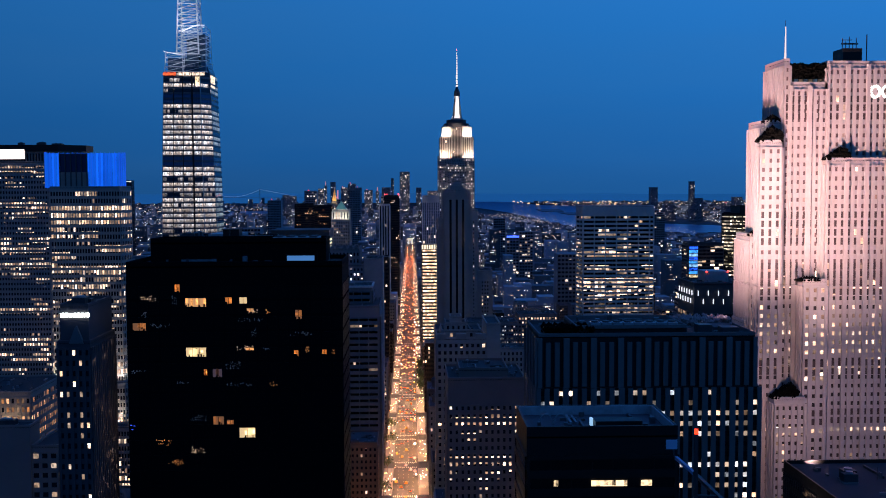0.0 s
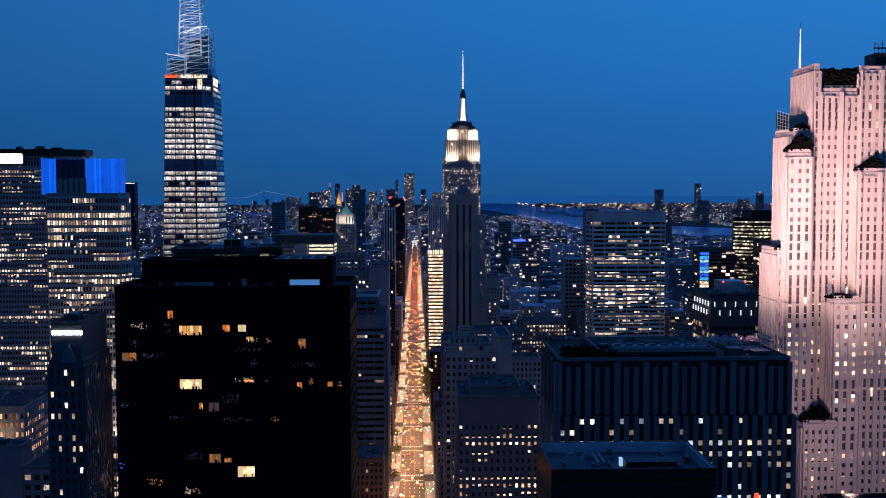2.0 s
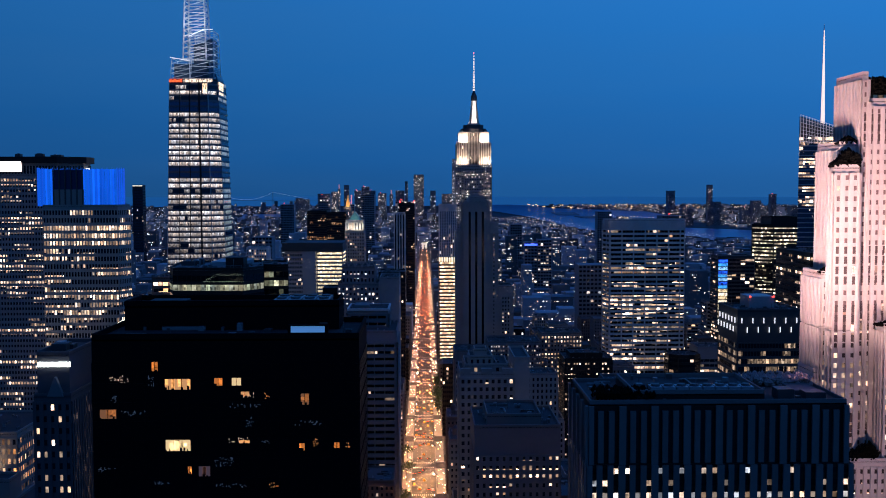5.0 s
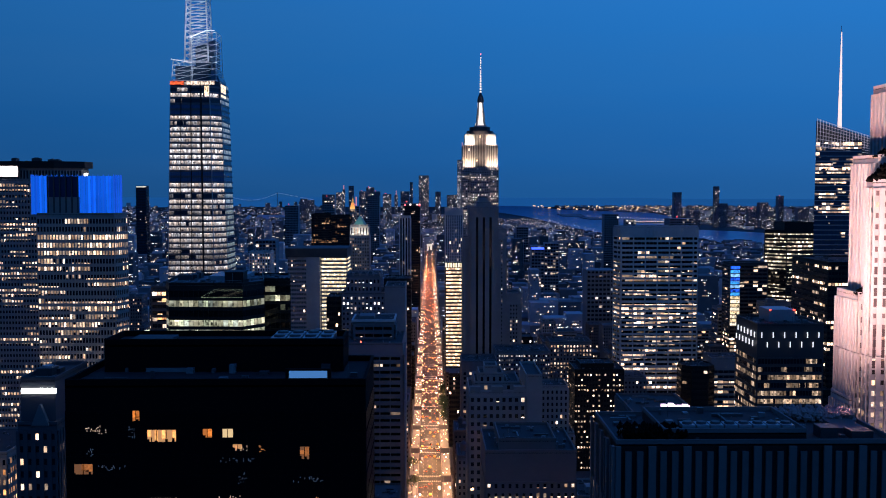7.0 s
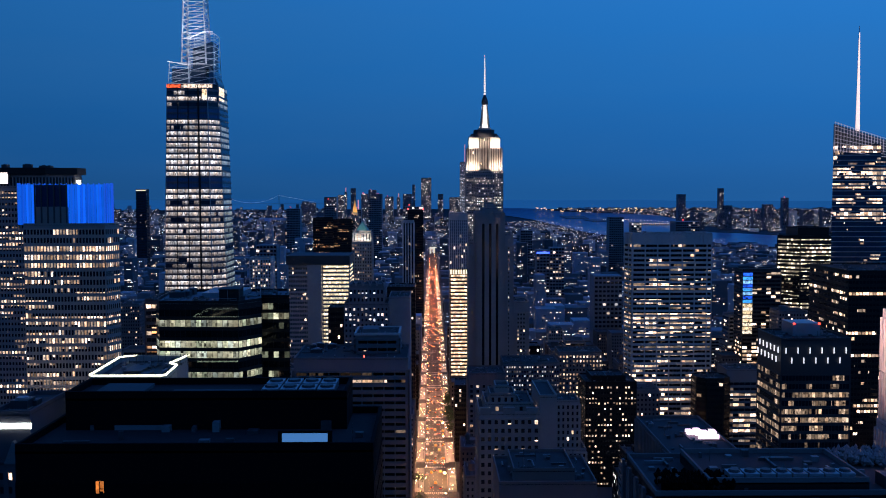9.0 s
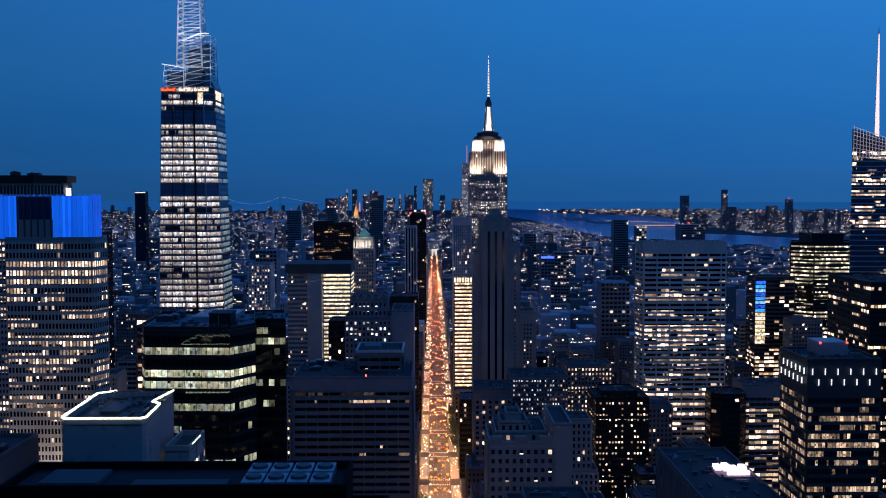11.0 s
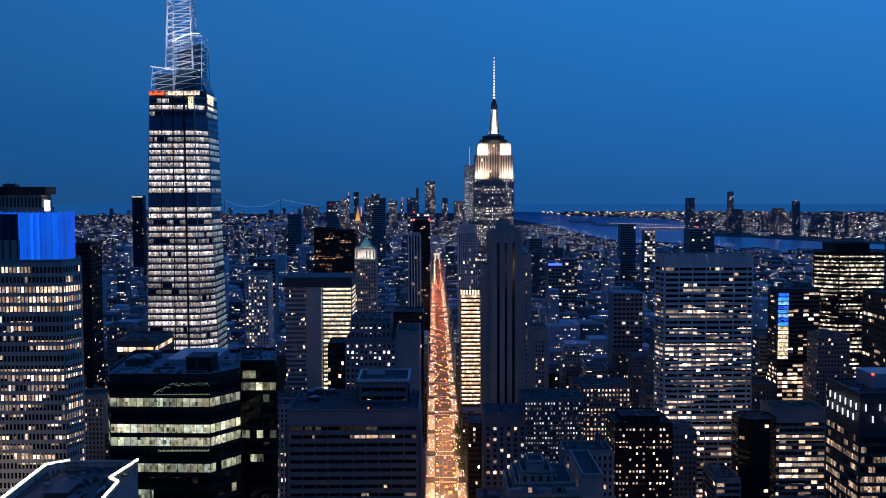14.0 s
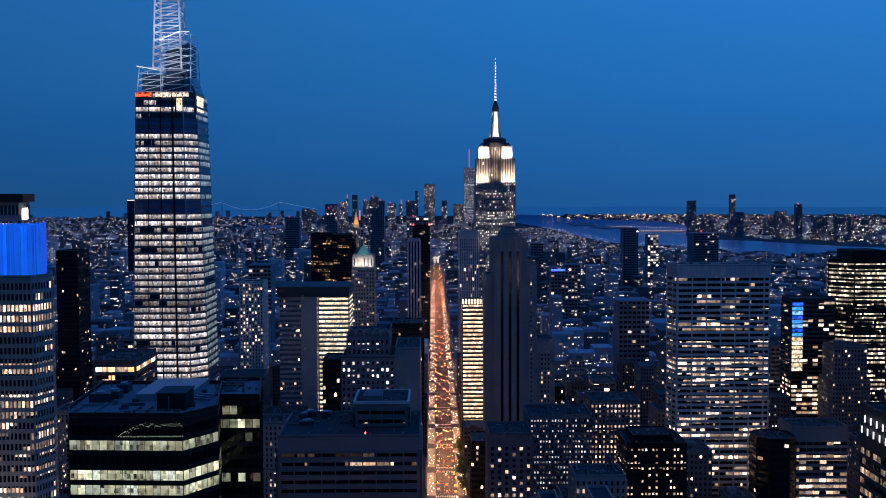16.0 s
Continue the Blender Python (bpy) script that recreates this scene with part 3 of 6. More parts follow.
AMBER_GLINTS = [(-27.0, 168.8, 0.9, 1.2), (-18.5, 160.2, 1.1, 1.3), (-12.7, 159.7, 0.8, 1.3), (-26.0, 152.5, 1.4, 0.8), (-47.5, 135.1, 3.6, 1.5), (-50.1, 139.7, 3.6, 1.2)]
# glints and reflections in the dark glass are added as tiny glowing boxes
glint_rng = random.Random(77)
for spots, mat in ((COOL_GLINTS, glow("room_glint_grey", (0.6, 0.58, 0.52), 0.05)), (WARM_GLINTS, glow("room_glint_peach", (1.0, 0.62, 0.40), 0.8)), (AMBER_GLINTS, glow("room_glint_amber", (1.0, 0.36, 0.10), 0.5))):
    for x, z, w, h in spots:
        bits = Geo()
        for _ in range(int(5 + w * h * 3.5)):
            bx, bz = x + glint_rng.uniform(-w, w) / 2, z + glint_rng.uniform(-h, h) / 2
            bw, bh = (glint_rng.uniform(0.05, 0.1), glint_rng.uniform(0.1, 0.4)) if glint_rng.random() < 0.5 else (glint_rng.uniform(0.1, 0.4), glint_rng.uniform(0.05, 0.1))
            bits.box(bx, bx + bw, 212.84, 212.9, bz, bz + bh)
        part("room_glints", bits, mat, tower, "furniture glinting in a dim room behind dark glass", "stuff")
part("lit_window", Geo().box(-57.5, -57.1, 212.84, 212.9, 143.6, 143.75).box(-56.8, -56.5, 212.84, 212.9, 143.5, 143.62).box(-57.3, -56.9, 212.84, 212.9, 142.7, 142.85), glow("room_glint_blue", (0.05, 0.12, 1.0), 1.2), tower, "blue screen in a dark room", "stuff")
part("roof_light", Geo().box(-22.6, -16.6, 213.1, 213.36, 180.0, 181.1), glow("pale_blue_panel", (0.10, 0.30, 0.62), 0.55), tower, "pale blue lit louvre panel")
for k, (x0, x1, y0, y1) in enumerate(((-41, -29.5, 226, 230), (-52, -45, 228, 234))):
    part("roof_deck", Geo().box(x0, x1, y0, y1, 183.5, 183.8 + 0.2 * k), pale_roof, tower)
for k in range(2):
    for j in range(4):
        ob = thing("cooling_tower", "pale metal cooling tower with a fan ring", "cooling tower", "cooling towers")
        x, y = -27.5 + j * 2.7, 226.2 + k * 4.6
        part("casing", Geo().box(x, x + 2.4, y, y + 4, 183.5, 184.5), aluminium, ob)
        part("fan_ring", Geo().cyl(x + 1.2, y + 2, 1.0, 0.95, 184.5, 184.8, 12), dark_metal, ob)
part("panel_screen", Geo().box(-23.2, -16, 213.36, 213.9, 178.9, 181.4), black_glass, tower)

# dark block with a blue roof terrace, close under the camera
blk = building("office_block", "dark office block with a sunken blue-lit roof terrace", [(rect(28.5, 60, 196, 217), 0, 144.2, dict(BANDS, blind=4))], black_metal, windows("block_bands", 0.0, glass=(0.004, 0.004, 0.006), rough=0.3, spec=0.2), BANDS, category="office block", roof_mat=surface("dark_roof_membrane", (0.05, 0.052, 0.06), 0.8, grain=1.0, stain=0.2, vary=0.7), roof_h=2.2, single=40)
part("penthouse", Geo().box(44, 54, 202, 206, 144.4, 146.0), black_metal, blk)
lining = surface("pale_parapet_lining", (0.30, 0.31, 0.33), 0.8, grain=1.2, stain=0.3, vary=0.6)
part("parapet_lining", Geo().box(29.1, 59.4, 216.2, 216.54, 144.3, 146.3), lining, blk)
part("parapet_lining", Geo().box(59.2, 59.54, 197, 216, 144.3, 146.3), lining, blk)
part("roof_light", Geo().box(43.3, 43.9, 205, 206, 144.4, 146), glow("roof_lamp_blue", (0.4, 0.7, 1.0), 0.8), blk)
for x0, x1, zc in ((34.1, 35.0, 134.6), (41.9, 49.4, 134.5), (52.3, 54.6, 134.5)):
    part("lit_window", Geo().box(x0, x1, 195.5, 195.62, zc - 0.6, zc + 0.6), always("block_lamplight", (1.0, 0.72, 0.42), 1.2, 1.6), blk, "lit office window")
for k in range(2):
    arc = Geo()
    for j in range(10):
        a0, a1 = math.pi * j / 10, math.pi * (j + 1) / 10
        arc.beam((34 + k * 3.2 - 1.5 * math.cos(a0), 207, 144.4 + 2.2 * math.sin(a0)), (34 + k * 3.2 - 1.5 * math.cos(a1), 207, 144.4 + 2.2 * math.sin(a1)), 0.25)
    part("duct", arc, aluminium, blk)
crane_base = building("office_block", "dark office block under the rooftop crane", [(rect(40, 58, 124, 148), 0, 144)], black_metal, windows("crane_block_windows", 0.02), GRID, category="office block")
crane = thing("roof_crane", "dark rooftop crane with a red warning lamp", "crane")
part("post", Geo().box(45.0, 45.5, 130.8, 131.3, 144.1, 160.6), dark_metal, crane)
part("warning_light", Geo().cyl(45.25, 131, 0.34, 0.26, 160.6, 161.3, 10), glow("red_lamp", (1.0, 0.035, 0.01), 3.5), crane, "red obstruction lamp")
part("boom", Geo().beam((48.9, 126, 151.2), (47.9, 141, 152), 0.55), dark_metal, crane)
# blue light on the boom tip is put into its base colour
part("boom_tip", Geo().beam((47.9, 141, 152), (47.6, 150.5, 151.9), 0.5), surface("blue_steel_paint", (0.12, 0.24, 0.42), 0.5), crane, "blue painted boom tip")
part("end_panel", Geo().box(46.0, 47.8, 150.6, 150.8, 153.3, 154.8), surface("pale_blue_panel_paint", (0.35, 0.45, 0.6), 0.6), crane, "pale panel at the boom's end")
part("panel_arm", Geo().beam((47.4, 150.7, 152), (47.2, 150.7, 153.3), 0.25), dark_metal, crane)
part("boom_brace", Geo().beam((45.25, 131.1, 151.6), (48.5, 131.1, 151.5), 0.3), dark_metal, crane)
crn = building("corner_block", "dark flat-roofed office block beside the stone slab", [(rect(111, 150, 215, 272), 0, 116.8)], black_metal, windows("corner_block_windows", 0.02), GRID, category="office block", roof_mat=tar_roof)
roof_plant(118, 148, 240, 270, 116.9, rng, 4)

# wide stone block with flutes
FLUTES = dict(bay=2.54, wide=0.46, storey=3.0, high=0.45, pier=0.55, span=0.0)
dark_lime = surface("weathered_limestone", (0.13, 0.115, 0.115), 0.85, grain=0.8, stain=0.09, vary=0.5, each=0.3)
BLOCK_FLOORS = {45: (0.3, 1.0), 44: (0.25, 0.45), 43: (0.97, 0.85), 42: (0.85, 0.5), 41: (0.75, 0.45), 40: (0.12, 0.5), 39: (0.15, 0.6), 38: (0.6, 0.9), 37: (0.5, 0.9), 36: (0.6, 0.7)}
block_win = windows("block_windows", 0.25, storey=3.0087, base=0.3, by_floor=0.3, power=1.4, tints=(WARM, WHITE, COOL), floors=BLOCK_FLOORS)
wide_block = building("stone_office_block", "grey limestone office block with deep fluted piers", [(rect(40.6, 104.6, 274.6, 304), 0, 138.9, dict(FLUTES, bay=2.6667, blind=0.2, open=True)), (rect(41, 103.4, 275, 304), 138.9, 153.4, dict(FLUTES, bay=2.6, high=0.95, panes=windows("unlit_strips", 0.0, glass=(0.006, 0.007, 0.011), rough=0.3))), (rect(52, 84, 277, 300), 153.4, 155.4, dict(bay=0))], dark_lime, block_win, FLUTES, category="office block", roof_mat=tar_roof, single=290, core_mat=black_metal)
wp = Geo()
for x0, y0, step, za, zb in ((40.6, 274.6, 8.0, 0, 138.8), (41, 275, 7.8, 138.9, 153.2)):
    k = np.arange(9)
    wp.slabs((x0, y0), (1, 0), (0, -1), step * k - 0.85 + 0.5 * (k == 0), step * k + 0.85 - 0.5 * (k == 8), 0.5, 1.05, za, zb)
wp.slabs((41, 304), (0, -1), (-1, 0), 7.25 * np.arange(5) - 0.8, 7.25 * np.arange(5) + 0.8, 0.5, 1.05, 0, 153.2)
part("broad_pier", wp, dark_lime, wide_block, "", "stuff")
for x, w, h in ((43, 5, 2.2), (95, 5, 1.8), (88, 4, 2.6)):
    part("roof_house", Geo().box(x, x + w, 279, 283.5, 153.5, 153.5 + h), dark_metal, wide_block)
part("skylight_box", Geo().box(94.5, 101, 285, 301, 153.5, 154.6), pale_roof, wide_block)
for k in range(8):
    ob = thing("cooling_tower", "row of blue-grey cooling units on the stone block", "cooling tower", "cooling towers")
    part("casing", Geo().box(56.5 + k * 3.2, 59.3 + k * 3.2, 278, 282, 155.5, 157.0), aluminium, ob)
    part("fan_ring", Geo().cyl(57.9 + k * 3.2, 280, 1.2, 1.0, 157.0, 157.5, 12), dark_metal, ob)
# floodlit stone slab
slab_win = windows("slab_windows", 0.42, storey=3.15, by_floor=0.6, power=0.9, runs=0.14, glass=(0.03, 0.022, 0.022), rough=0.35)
# upper panes: floodlight reflected in the glass is put into its pinkish colour
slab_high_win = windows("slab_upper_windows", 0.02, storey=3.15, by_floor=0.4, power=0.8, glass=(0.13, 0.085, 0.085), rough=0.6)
SLAB = dict(bay=2.45, wide=0.46, storey=3.15, high=0.45, pier=0.75, span=0.3)
SLAB_SPLIT = 160.65
SLAB_BLOCKS = [(139.8, 141.8, 354, 374, 241.4), (141.8, 155.6, 354, 374, 233), (155.6, 215, 354, 374, 240.6), (133.4, 139.8, 355, 373, 219.4), (128.8, 133.4, 356, 372, 178), (127.2, 128.8, 357, 371, 146), (130, 138, 350.5, 354, 212), (154, 215, 350, 354, 205.5), (145.5, 154, 347.5, 354, 162), (134.3, 145.5, 344, 354, 120)]
slab_tiers = []
for x0, x1, y0, y1, top in SLAB_BLOCKS:
    if top > 170:
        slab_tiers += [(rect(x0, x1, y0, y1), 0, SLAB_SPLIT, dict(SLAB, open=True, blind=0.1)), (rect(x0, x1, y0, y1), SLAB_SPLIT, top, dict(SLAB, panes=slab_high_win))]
    else:
        slab_tiers.append((rect(x0, x1, y0, y1), 0, top, SLAB))
slab = building("slab_tower", "pink-lit limestone slab tower with setbacks and vertical piers", slab_tiers, pink_stone, slab_win, SLAB, single=300, roof_mat=tar_roof)
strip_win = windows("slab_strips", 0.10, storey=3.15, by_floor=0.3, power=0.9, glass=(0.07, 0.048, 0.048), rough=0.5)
strip, broad_p = Geo(), Geo()
FACES = [(139.8, 141.8, 354, 241.4), (141.8, 154, 354, 233), (155.6, 215, 354, 240.6), (130, 138, 350.5, 212), (154, 215, 350, 205.5), (145.5, 154, 347.5, 162), (133.4, 139.8, 355, 219.4)]
for x0, x1, y, top in FACES:
    nb = max(1, round((x1 - x0) / 2.45))
    bw = (x1 - x0) / nb
    s = bw * np.arange(nb)
    for za, zb in ((220.5, 230.5), (175.5, 187.5), (157, 168), (128, 135), (110, 117)):
        if zb > top - 2:
            continue
        z = np.arange(za, zb - 1, 3.15)
        S, Z = np.meshgrid(s, z)
        strip.quads((x0, y), (1, 0), (0, -1), S + bw * 0.3, S + bw * 0.7, 0.37, Z, Z + 2.3)
    if nb >= 4:
        e = bw * np.arange(0, nb + 1, 3)
        broad_p.slabs((x0, y), (1, 0), (0, -1), np.maximum(e - 0.72, 0), np.minimum(e + 0.72, x1 - x0), 0.75, 1.2, 0, top - 0.3)
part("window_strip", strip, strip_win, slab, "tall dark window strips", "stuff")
part("broad_pier", broad_p, pink_stone, slab, "", "stuff")
part("roof_house", Geo().box(142.4, 155, 358.5, 373, 233, 240), black_metal, slab)
part("roof_house", Geo().box(162.5, 169.5, 357, 366, 241.5, 246.6), black_metal, slab)
mast = Geo()
for k, h in enumerate((250.6, 249.4, 251.2, 249.0, 250.8)):
    mast.beam((163.4 + k * 1.3, 360, 246.6), (163.4 + k * 1.3, 360, h), 0.22)
mast.beam((163, 360, 248.6), (169.2, 360, 248.6), 0.5).beam((163.2, 360, 250), (167, 360, 250), 0.22).beam((172.5, 360, 241), (172.5, 360, 252), 0.3)
part("aerial", mast, dark_metal, slab)
sign_white = glow("sign_white", (1.0, 0.93, 0.88), 3.0)
sg = thing("roof_sign", "white lit rooftop sign of round plain shapes", "sign")
for k in range(2):
    ringg = Geo()
    for j in range(14):
        a0, a1 = 2 * math.pi * j / 14, 2 * math.pi * (j + 1) / 14
        ringg.beam((173.0 + k * 4.2 + 1.7 * math.cos(a0), 353.4, 230.5 + 2.0 * math.sin(a0)), (173.0 + k * 4.2 + 1.7 * math.cos(a1), 353.4, 230.5 + 2.0 * math.sin(a1)), 0.7)
    part("sign_shape", ringg, sign_white, sg, "", "stuff")
part("sign_rail", Geo().box(170, 180, 353.5, 353.9, 227.4, 227.8), dark_metal, sg)


# shade is in the colour: near black keeps the planting a silhouette under floodlights
dark_leaf = surface("unlit_black_foliage", (0.0025, 0.0025, 0.002), 0.95, grain=2.0, vary=0.5)


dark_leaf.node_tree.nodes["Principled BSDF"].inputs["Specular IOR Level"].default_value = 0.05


def shrubs(name, x0, x1, y0, y1, z, n, size, rng, label, peak=0.5, mat=None):
    """Roof-terrace planting: many small leaf clumps, tallest at peak, with a ragged top."""
    geo = Geo()
    for _ in range(n):
        x, y = rng.uniform(x0, x1), rng.uniform(y0, y1)
        t = (x - x0) / max(x1 - x0, 0.1)
        lim = size * (0.18 + 0.82 * (t / peak if t < peak else (1 - t) / (1 - peak) * 0.6 + 0.4)) * rng.uniform(0.75, 1.08) if x1 - x0 < 14 else size * rng.uniform(0.8, 1.05)
        h = lim * rng.random() ** 0.5
        r = rng.uniform(0.35, 0.8)
        geo.cyl(x, y, r * 0.5, r, z + max(0, h - 1.0), z + max(0.5, h - 0.4), 5)
        geo.cyl(x, y, r, 0.05, z + max(0.5, h - 0.4), z + max(0.9, h + 0.3), 5)
    return tagged(part(name, geo, mat or dark_leaf), label, "shrubs", "", "stuff")


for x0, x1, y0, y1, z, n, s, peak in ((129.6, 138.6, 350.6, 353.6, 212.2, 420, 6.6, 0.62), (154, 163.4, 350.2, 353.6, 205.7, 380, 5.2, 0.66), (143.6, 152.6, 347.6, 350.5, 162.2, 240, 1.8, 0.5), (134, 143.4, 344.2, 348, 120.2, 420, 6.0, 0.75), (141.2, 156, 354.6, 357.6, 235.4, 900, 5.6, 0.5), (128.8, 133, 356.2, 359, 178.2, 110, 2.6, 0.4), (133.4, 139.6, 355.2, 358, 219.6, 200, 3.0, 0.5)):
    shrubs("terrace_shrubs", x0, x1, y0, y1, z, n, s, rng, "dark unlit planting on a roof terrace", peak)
pav = thing("roof_pavilion", "low glazed pavilion under dark roof planting", "pavilion")
part("pavilion_wall", Geo().box(143.6, 154.4, 355.4, 357.4, 233.1, 235.4), black_metal, pav)
for k in range(6):
    part("pavilion_window", Geo().box(144 + k * 1.75, 145.3 + k * 1.75, 355.2, 355.36, 233.4, 235.2), always("pavilion_glass_%d" % (k % 2), ((0.25, 0.45, 0.7), (0.8, 0.5, 0.3))[k % 2], 0.25, 0.8), pav)
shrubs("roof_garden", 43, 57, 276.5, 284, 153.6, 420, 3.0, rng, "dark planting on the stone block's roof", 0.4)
# the pink light on these shrubs is painted into their base colour
shrubs("roof_garden", 84.5, 102.5, 295, 303, 153.6, 420, 2.8, rng, "reddish shrubs catching pink light on the roof edge", 0.7, surface("reddish_shrub", (0.30, 0.20, 0.19), 0.9, grain=2.0))

# narrow stone tower with a lit sign bar
narrow = building("narrow_tower", "narrow grey stone tower with a lit sign bar", [(rect(-117.5, -106.3, 340, 369), 0, 143, dict(bay=2.2, wide=0.45, storey=3.6, high=0.5, pier=0.5, span=0.2)), (rect(-116.8, -107, 341, 368), 143, 155.6, dict(bay=0))], surface("dark_grey_stone", (0.06, 0.055, 0.062), 0.85), windows("narrow_windows", 0.3, by_floor=0.1, tints=(WHITE, WARM, WHITE)), PUNCHED, single=180)
part("sign_bar", Geo().box(-116.4, -106.6, 340.4, 340.9, 152.1, 153.5), glow("sign_bar_white", (0.92, 1.0, 0.95), 5.0), narrow, "bright white sign bar")
part("gable", Geo().prism([(-113.5, 339.6), (-108.5, 339.6), (-108.5, 341), (-113.5, 341)], 143, 149, [(-111.2, 339.6), (-110.8, 339.6), (-110.8, 341), (-111.2, 341)]), grey_stone, narrow)
roof_plant(-116, -107.5, 343, 361, 155.6, rng, 2)

# pale block with a lit roof edge
pale_panel = surface("pale_green_glass_panel", (0.17, 0.21, 0.21), 0.3, grain=0.2, stain=0.05, vary=0.35, bump=0.05)
neon = building("lit_roof_block", "pale glass-panelled block with a glowing roof edge", [([(-97, 358), (-96, 356.8), (-77, 356.8), (-76.3, 358), (-77.2, 374), (-80, 377), (-78.2, 392), (-94, 392), (-98.2, 388)], 0, 161.2, dict(bay=2.2, wide=0.6, storey=3.8, high=0.5, pier=0.0, span=0.0, blind=18)), (rect(-76, -69.5, 374, 392), 0, 150, dict(bay=2.4, wide=0.55, storey=3.6, high=0.5, pier=0.1, span=0.1, blind=3))], pale_panel, windows("block_low_windows", 0.25), PUNCHED, category="office block", roof_h=1.6, single=60)
edge_mat = glow("roof_edge_light", (1.0, 0.94, 0.64), 3.2, True)
EDGE = [(-94, 391.8), (-98.2, 388), (-97.1, 358), (-96, 356.7), (-77, 356.7), (-76.2, 358), (-77.1, 374), (-79.9, 377), (-78.1, 392)]
for p, q in zip(EDGE, EDGE[1:]):
    part("roof_edge_light", Geo().beam((p[0], p[1], 162.95), (q[0], q[1], 162.95), 0.42), edge_mat, neon, "glowing strip along the roof edge")
part("roof_edge_light", Geo().beam((-69.7, 377, 151.3), (-69.7, 387, 151.3), 0.4), edge_mat, neon, "glowing strip along the roof edge")
part("roof_well", Geo().prism([(-95, 360), (-79.5, 360), (-79.8, 372), (-82, 376), (-81, 388), (-94, 388)], 161.3, 161.5), black_metal, neon, "dark glazed roof well")
part("plant_screen", Geo().box(-91, -86, 368, 380, 161.5, 162.2).box(-84.5, -82, 362, 366, 161.5, 162.4), dark_metal, neon)
wires = Geo()
for k in range(9):
    wires.beam((-94 + k * 2.2, 384, 161.2), (-94 + k * 2.2, 384, 164.4), 0.12)
part("railing", wires.beam((-94.5, 384, 164.3), (-76, 384, 164.3), 0.12), dark_metal, neon)

# black faceted glass block
fac_win = windows("faceted_glass", 0.0, storey=3.735, whole=True, base=0.3, ceiling=0.35, by_floor=0.0, power=0.62, cells=0.9, runs=0.05, floors={45: (0.03, 0.4), 44: (0.97, 0.5), 43: (0.12, 0.3), 42: (1.0, 1.0), 41: (1.0, 0.9), 40: (0.06, 0.5), 39: (0.6, 0.5), 37: (0.4, 0.4), 34: (0.7, 0.6)}, tints=((0.85, 1.0, 0.70), (1.0, 0.92, 0.62), (0.8, 0.95, 0.85)), spread=1.2, glass=(0.004, 0.005, 0.006), rough=0.06, room=0.8, spec=0.22)
FAC = dict(bay=1.9, wide=0.95, storey=3.7, high=0.64, pier=0.12, span=0.06, pier_w=0.06, blind=1.5)
facet = building("glass_office_block", "black mirrored-glass office block with faceted corners and lit floors",
                 [([(-100, 440.5), (-71.6, 439), (-65, 449), (-71, 484), (-106, 484), (-103, 448)], 0, 173.6, FAC), ([(-69.5, 466), (-57.2, 466), (-61, 492), (-74, 492)], 0, 173, dict(FAC, panes=windows("annex_glass", 0.02, storey=3.722, base=0.3, by_floor=0.0, power=0.5, cells=0.9, tints=((0.85, 1.0, 0.70), (1.0, 0.92, 0.62)), glass=(0.004, 0.005, 0.006), spec=0.2, rough=0.06, floors={44: (0.97, 0.9), 43: (0.2, 0.5), 40: (0.3, 0.6), 38: (0.5, 0.7)})))], black_metal, fac_win, FAC, category="office block", single=220, roof_mat=surface("blue_grey_roof_coating", (0.14, 0.15, 0.165), 0.8, grain=1.2, stain=0.15, vary=0.6))
part("plant_room", Geo().box(-80, -72.8, 447, 456, 173.7, 178), black_metal, facet)
part("raised_deck", Geo().box(-89, -74.5, 459, 482, 173.7, 175.6), aluminium, facet)
for k in range(3):
    part("roof_pipe", Geo().beam((-73.5, 458 + k * 3, 174.6), (-68.5, 456 + k * 3, 174.6), 0.5), aluminium, facet)
roof_plant(-103, -90, 452, 482, 173.7, rng, 4)
rail = Geo()
for k in range(13):
    rail.beam((-99 + k * 2.2, 441.2, 173.7), (-99 + k * 2.2, 441.2, 175.3), 0.08)
part("railing", rail.beam((-99, 441.2, 175.3), (-72.6, 441.2, 175.3), 0.08), aluminium, facet, "", "stuff")
part("plant_room_roof", Geo().box(-80.3, -72.5, 446.7, 456.3, 178, 178.3), pale_roof, facet)
for k in range(5):
    part("mast_pole", Geo().beam((-102 + k * 5, 480, 173.6), (-102 + k * 5, 480, 177 + (k % 3)), 0.2), dark_metal, facet)
string_mat = glow("string_lights", (0.85, 0.95, 0.55), 0.4)
strg = Geo()
for k in range(56):
    t = k / 55
    x = -87.2 + 15.6 * t
    z = 169.1 + 3.2 * min(1.0, (t / 0.35)) ** 0.8 - rng.uniform(0, 0.9) * (t > 0.1)
    strg.box(x, x + 0.11, 438.2, 438.4, z, z + 0.12)
    if k % 3:
        strg.box(x + 0.1, x + 0.2, 438.2, 438.4, 169.0, 169.2)
for k in range(34):
    x = -86 + 14 * k / 33
    strg.box(x, x + 0.12, 438.2, 438.5, 152.9, 153.2 + 0.25 * (k % 3 == 0))
tagged(part("string_light", strg, string_mat, facet, "row of tiny green-yellow lamps behind the glass", "stuff"))

# octagonal tower with the blue crown
oct_win = windows("octagon_windows", 0.40, storey=4.015, base=60.3, by_floor=0.4, power=1.05, runs=0.06, floors={33: (0.45, 1.2), 32: (0.3, 1.0), 31: (0.85, 1.25), 30: (0.9, 1.3), 29: (0.92, 1.3), 28: (0.2, 0.8), 26: (0.3, 1.0), 25: (0.65, 1.1), 24: (0.6, 1.1), 21: (0.3, 0.9), 15: (0.6, 1.0), 13: (0.5, 1.0)})
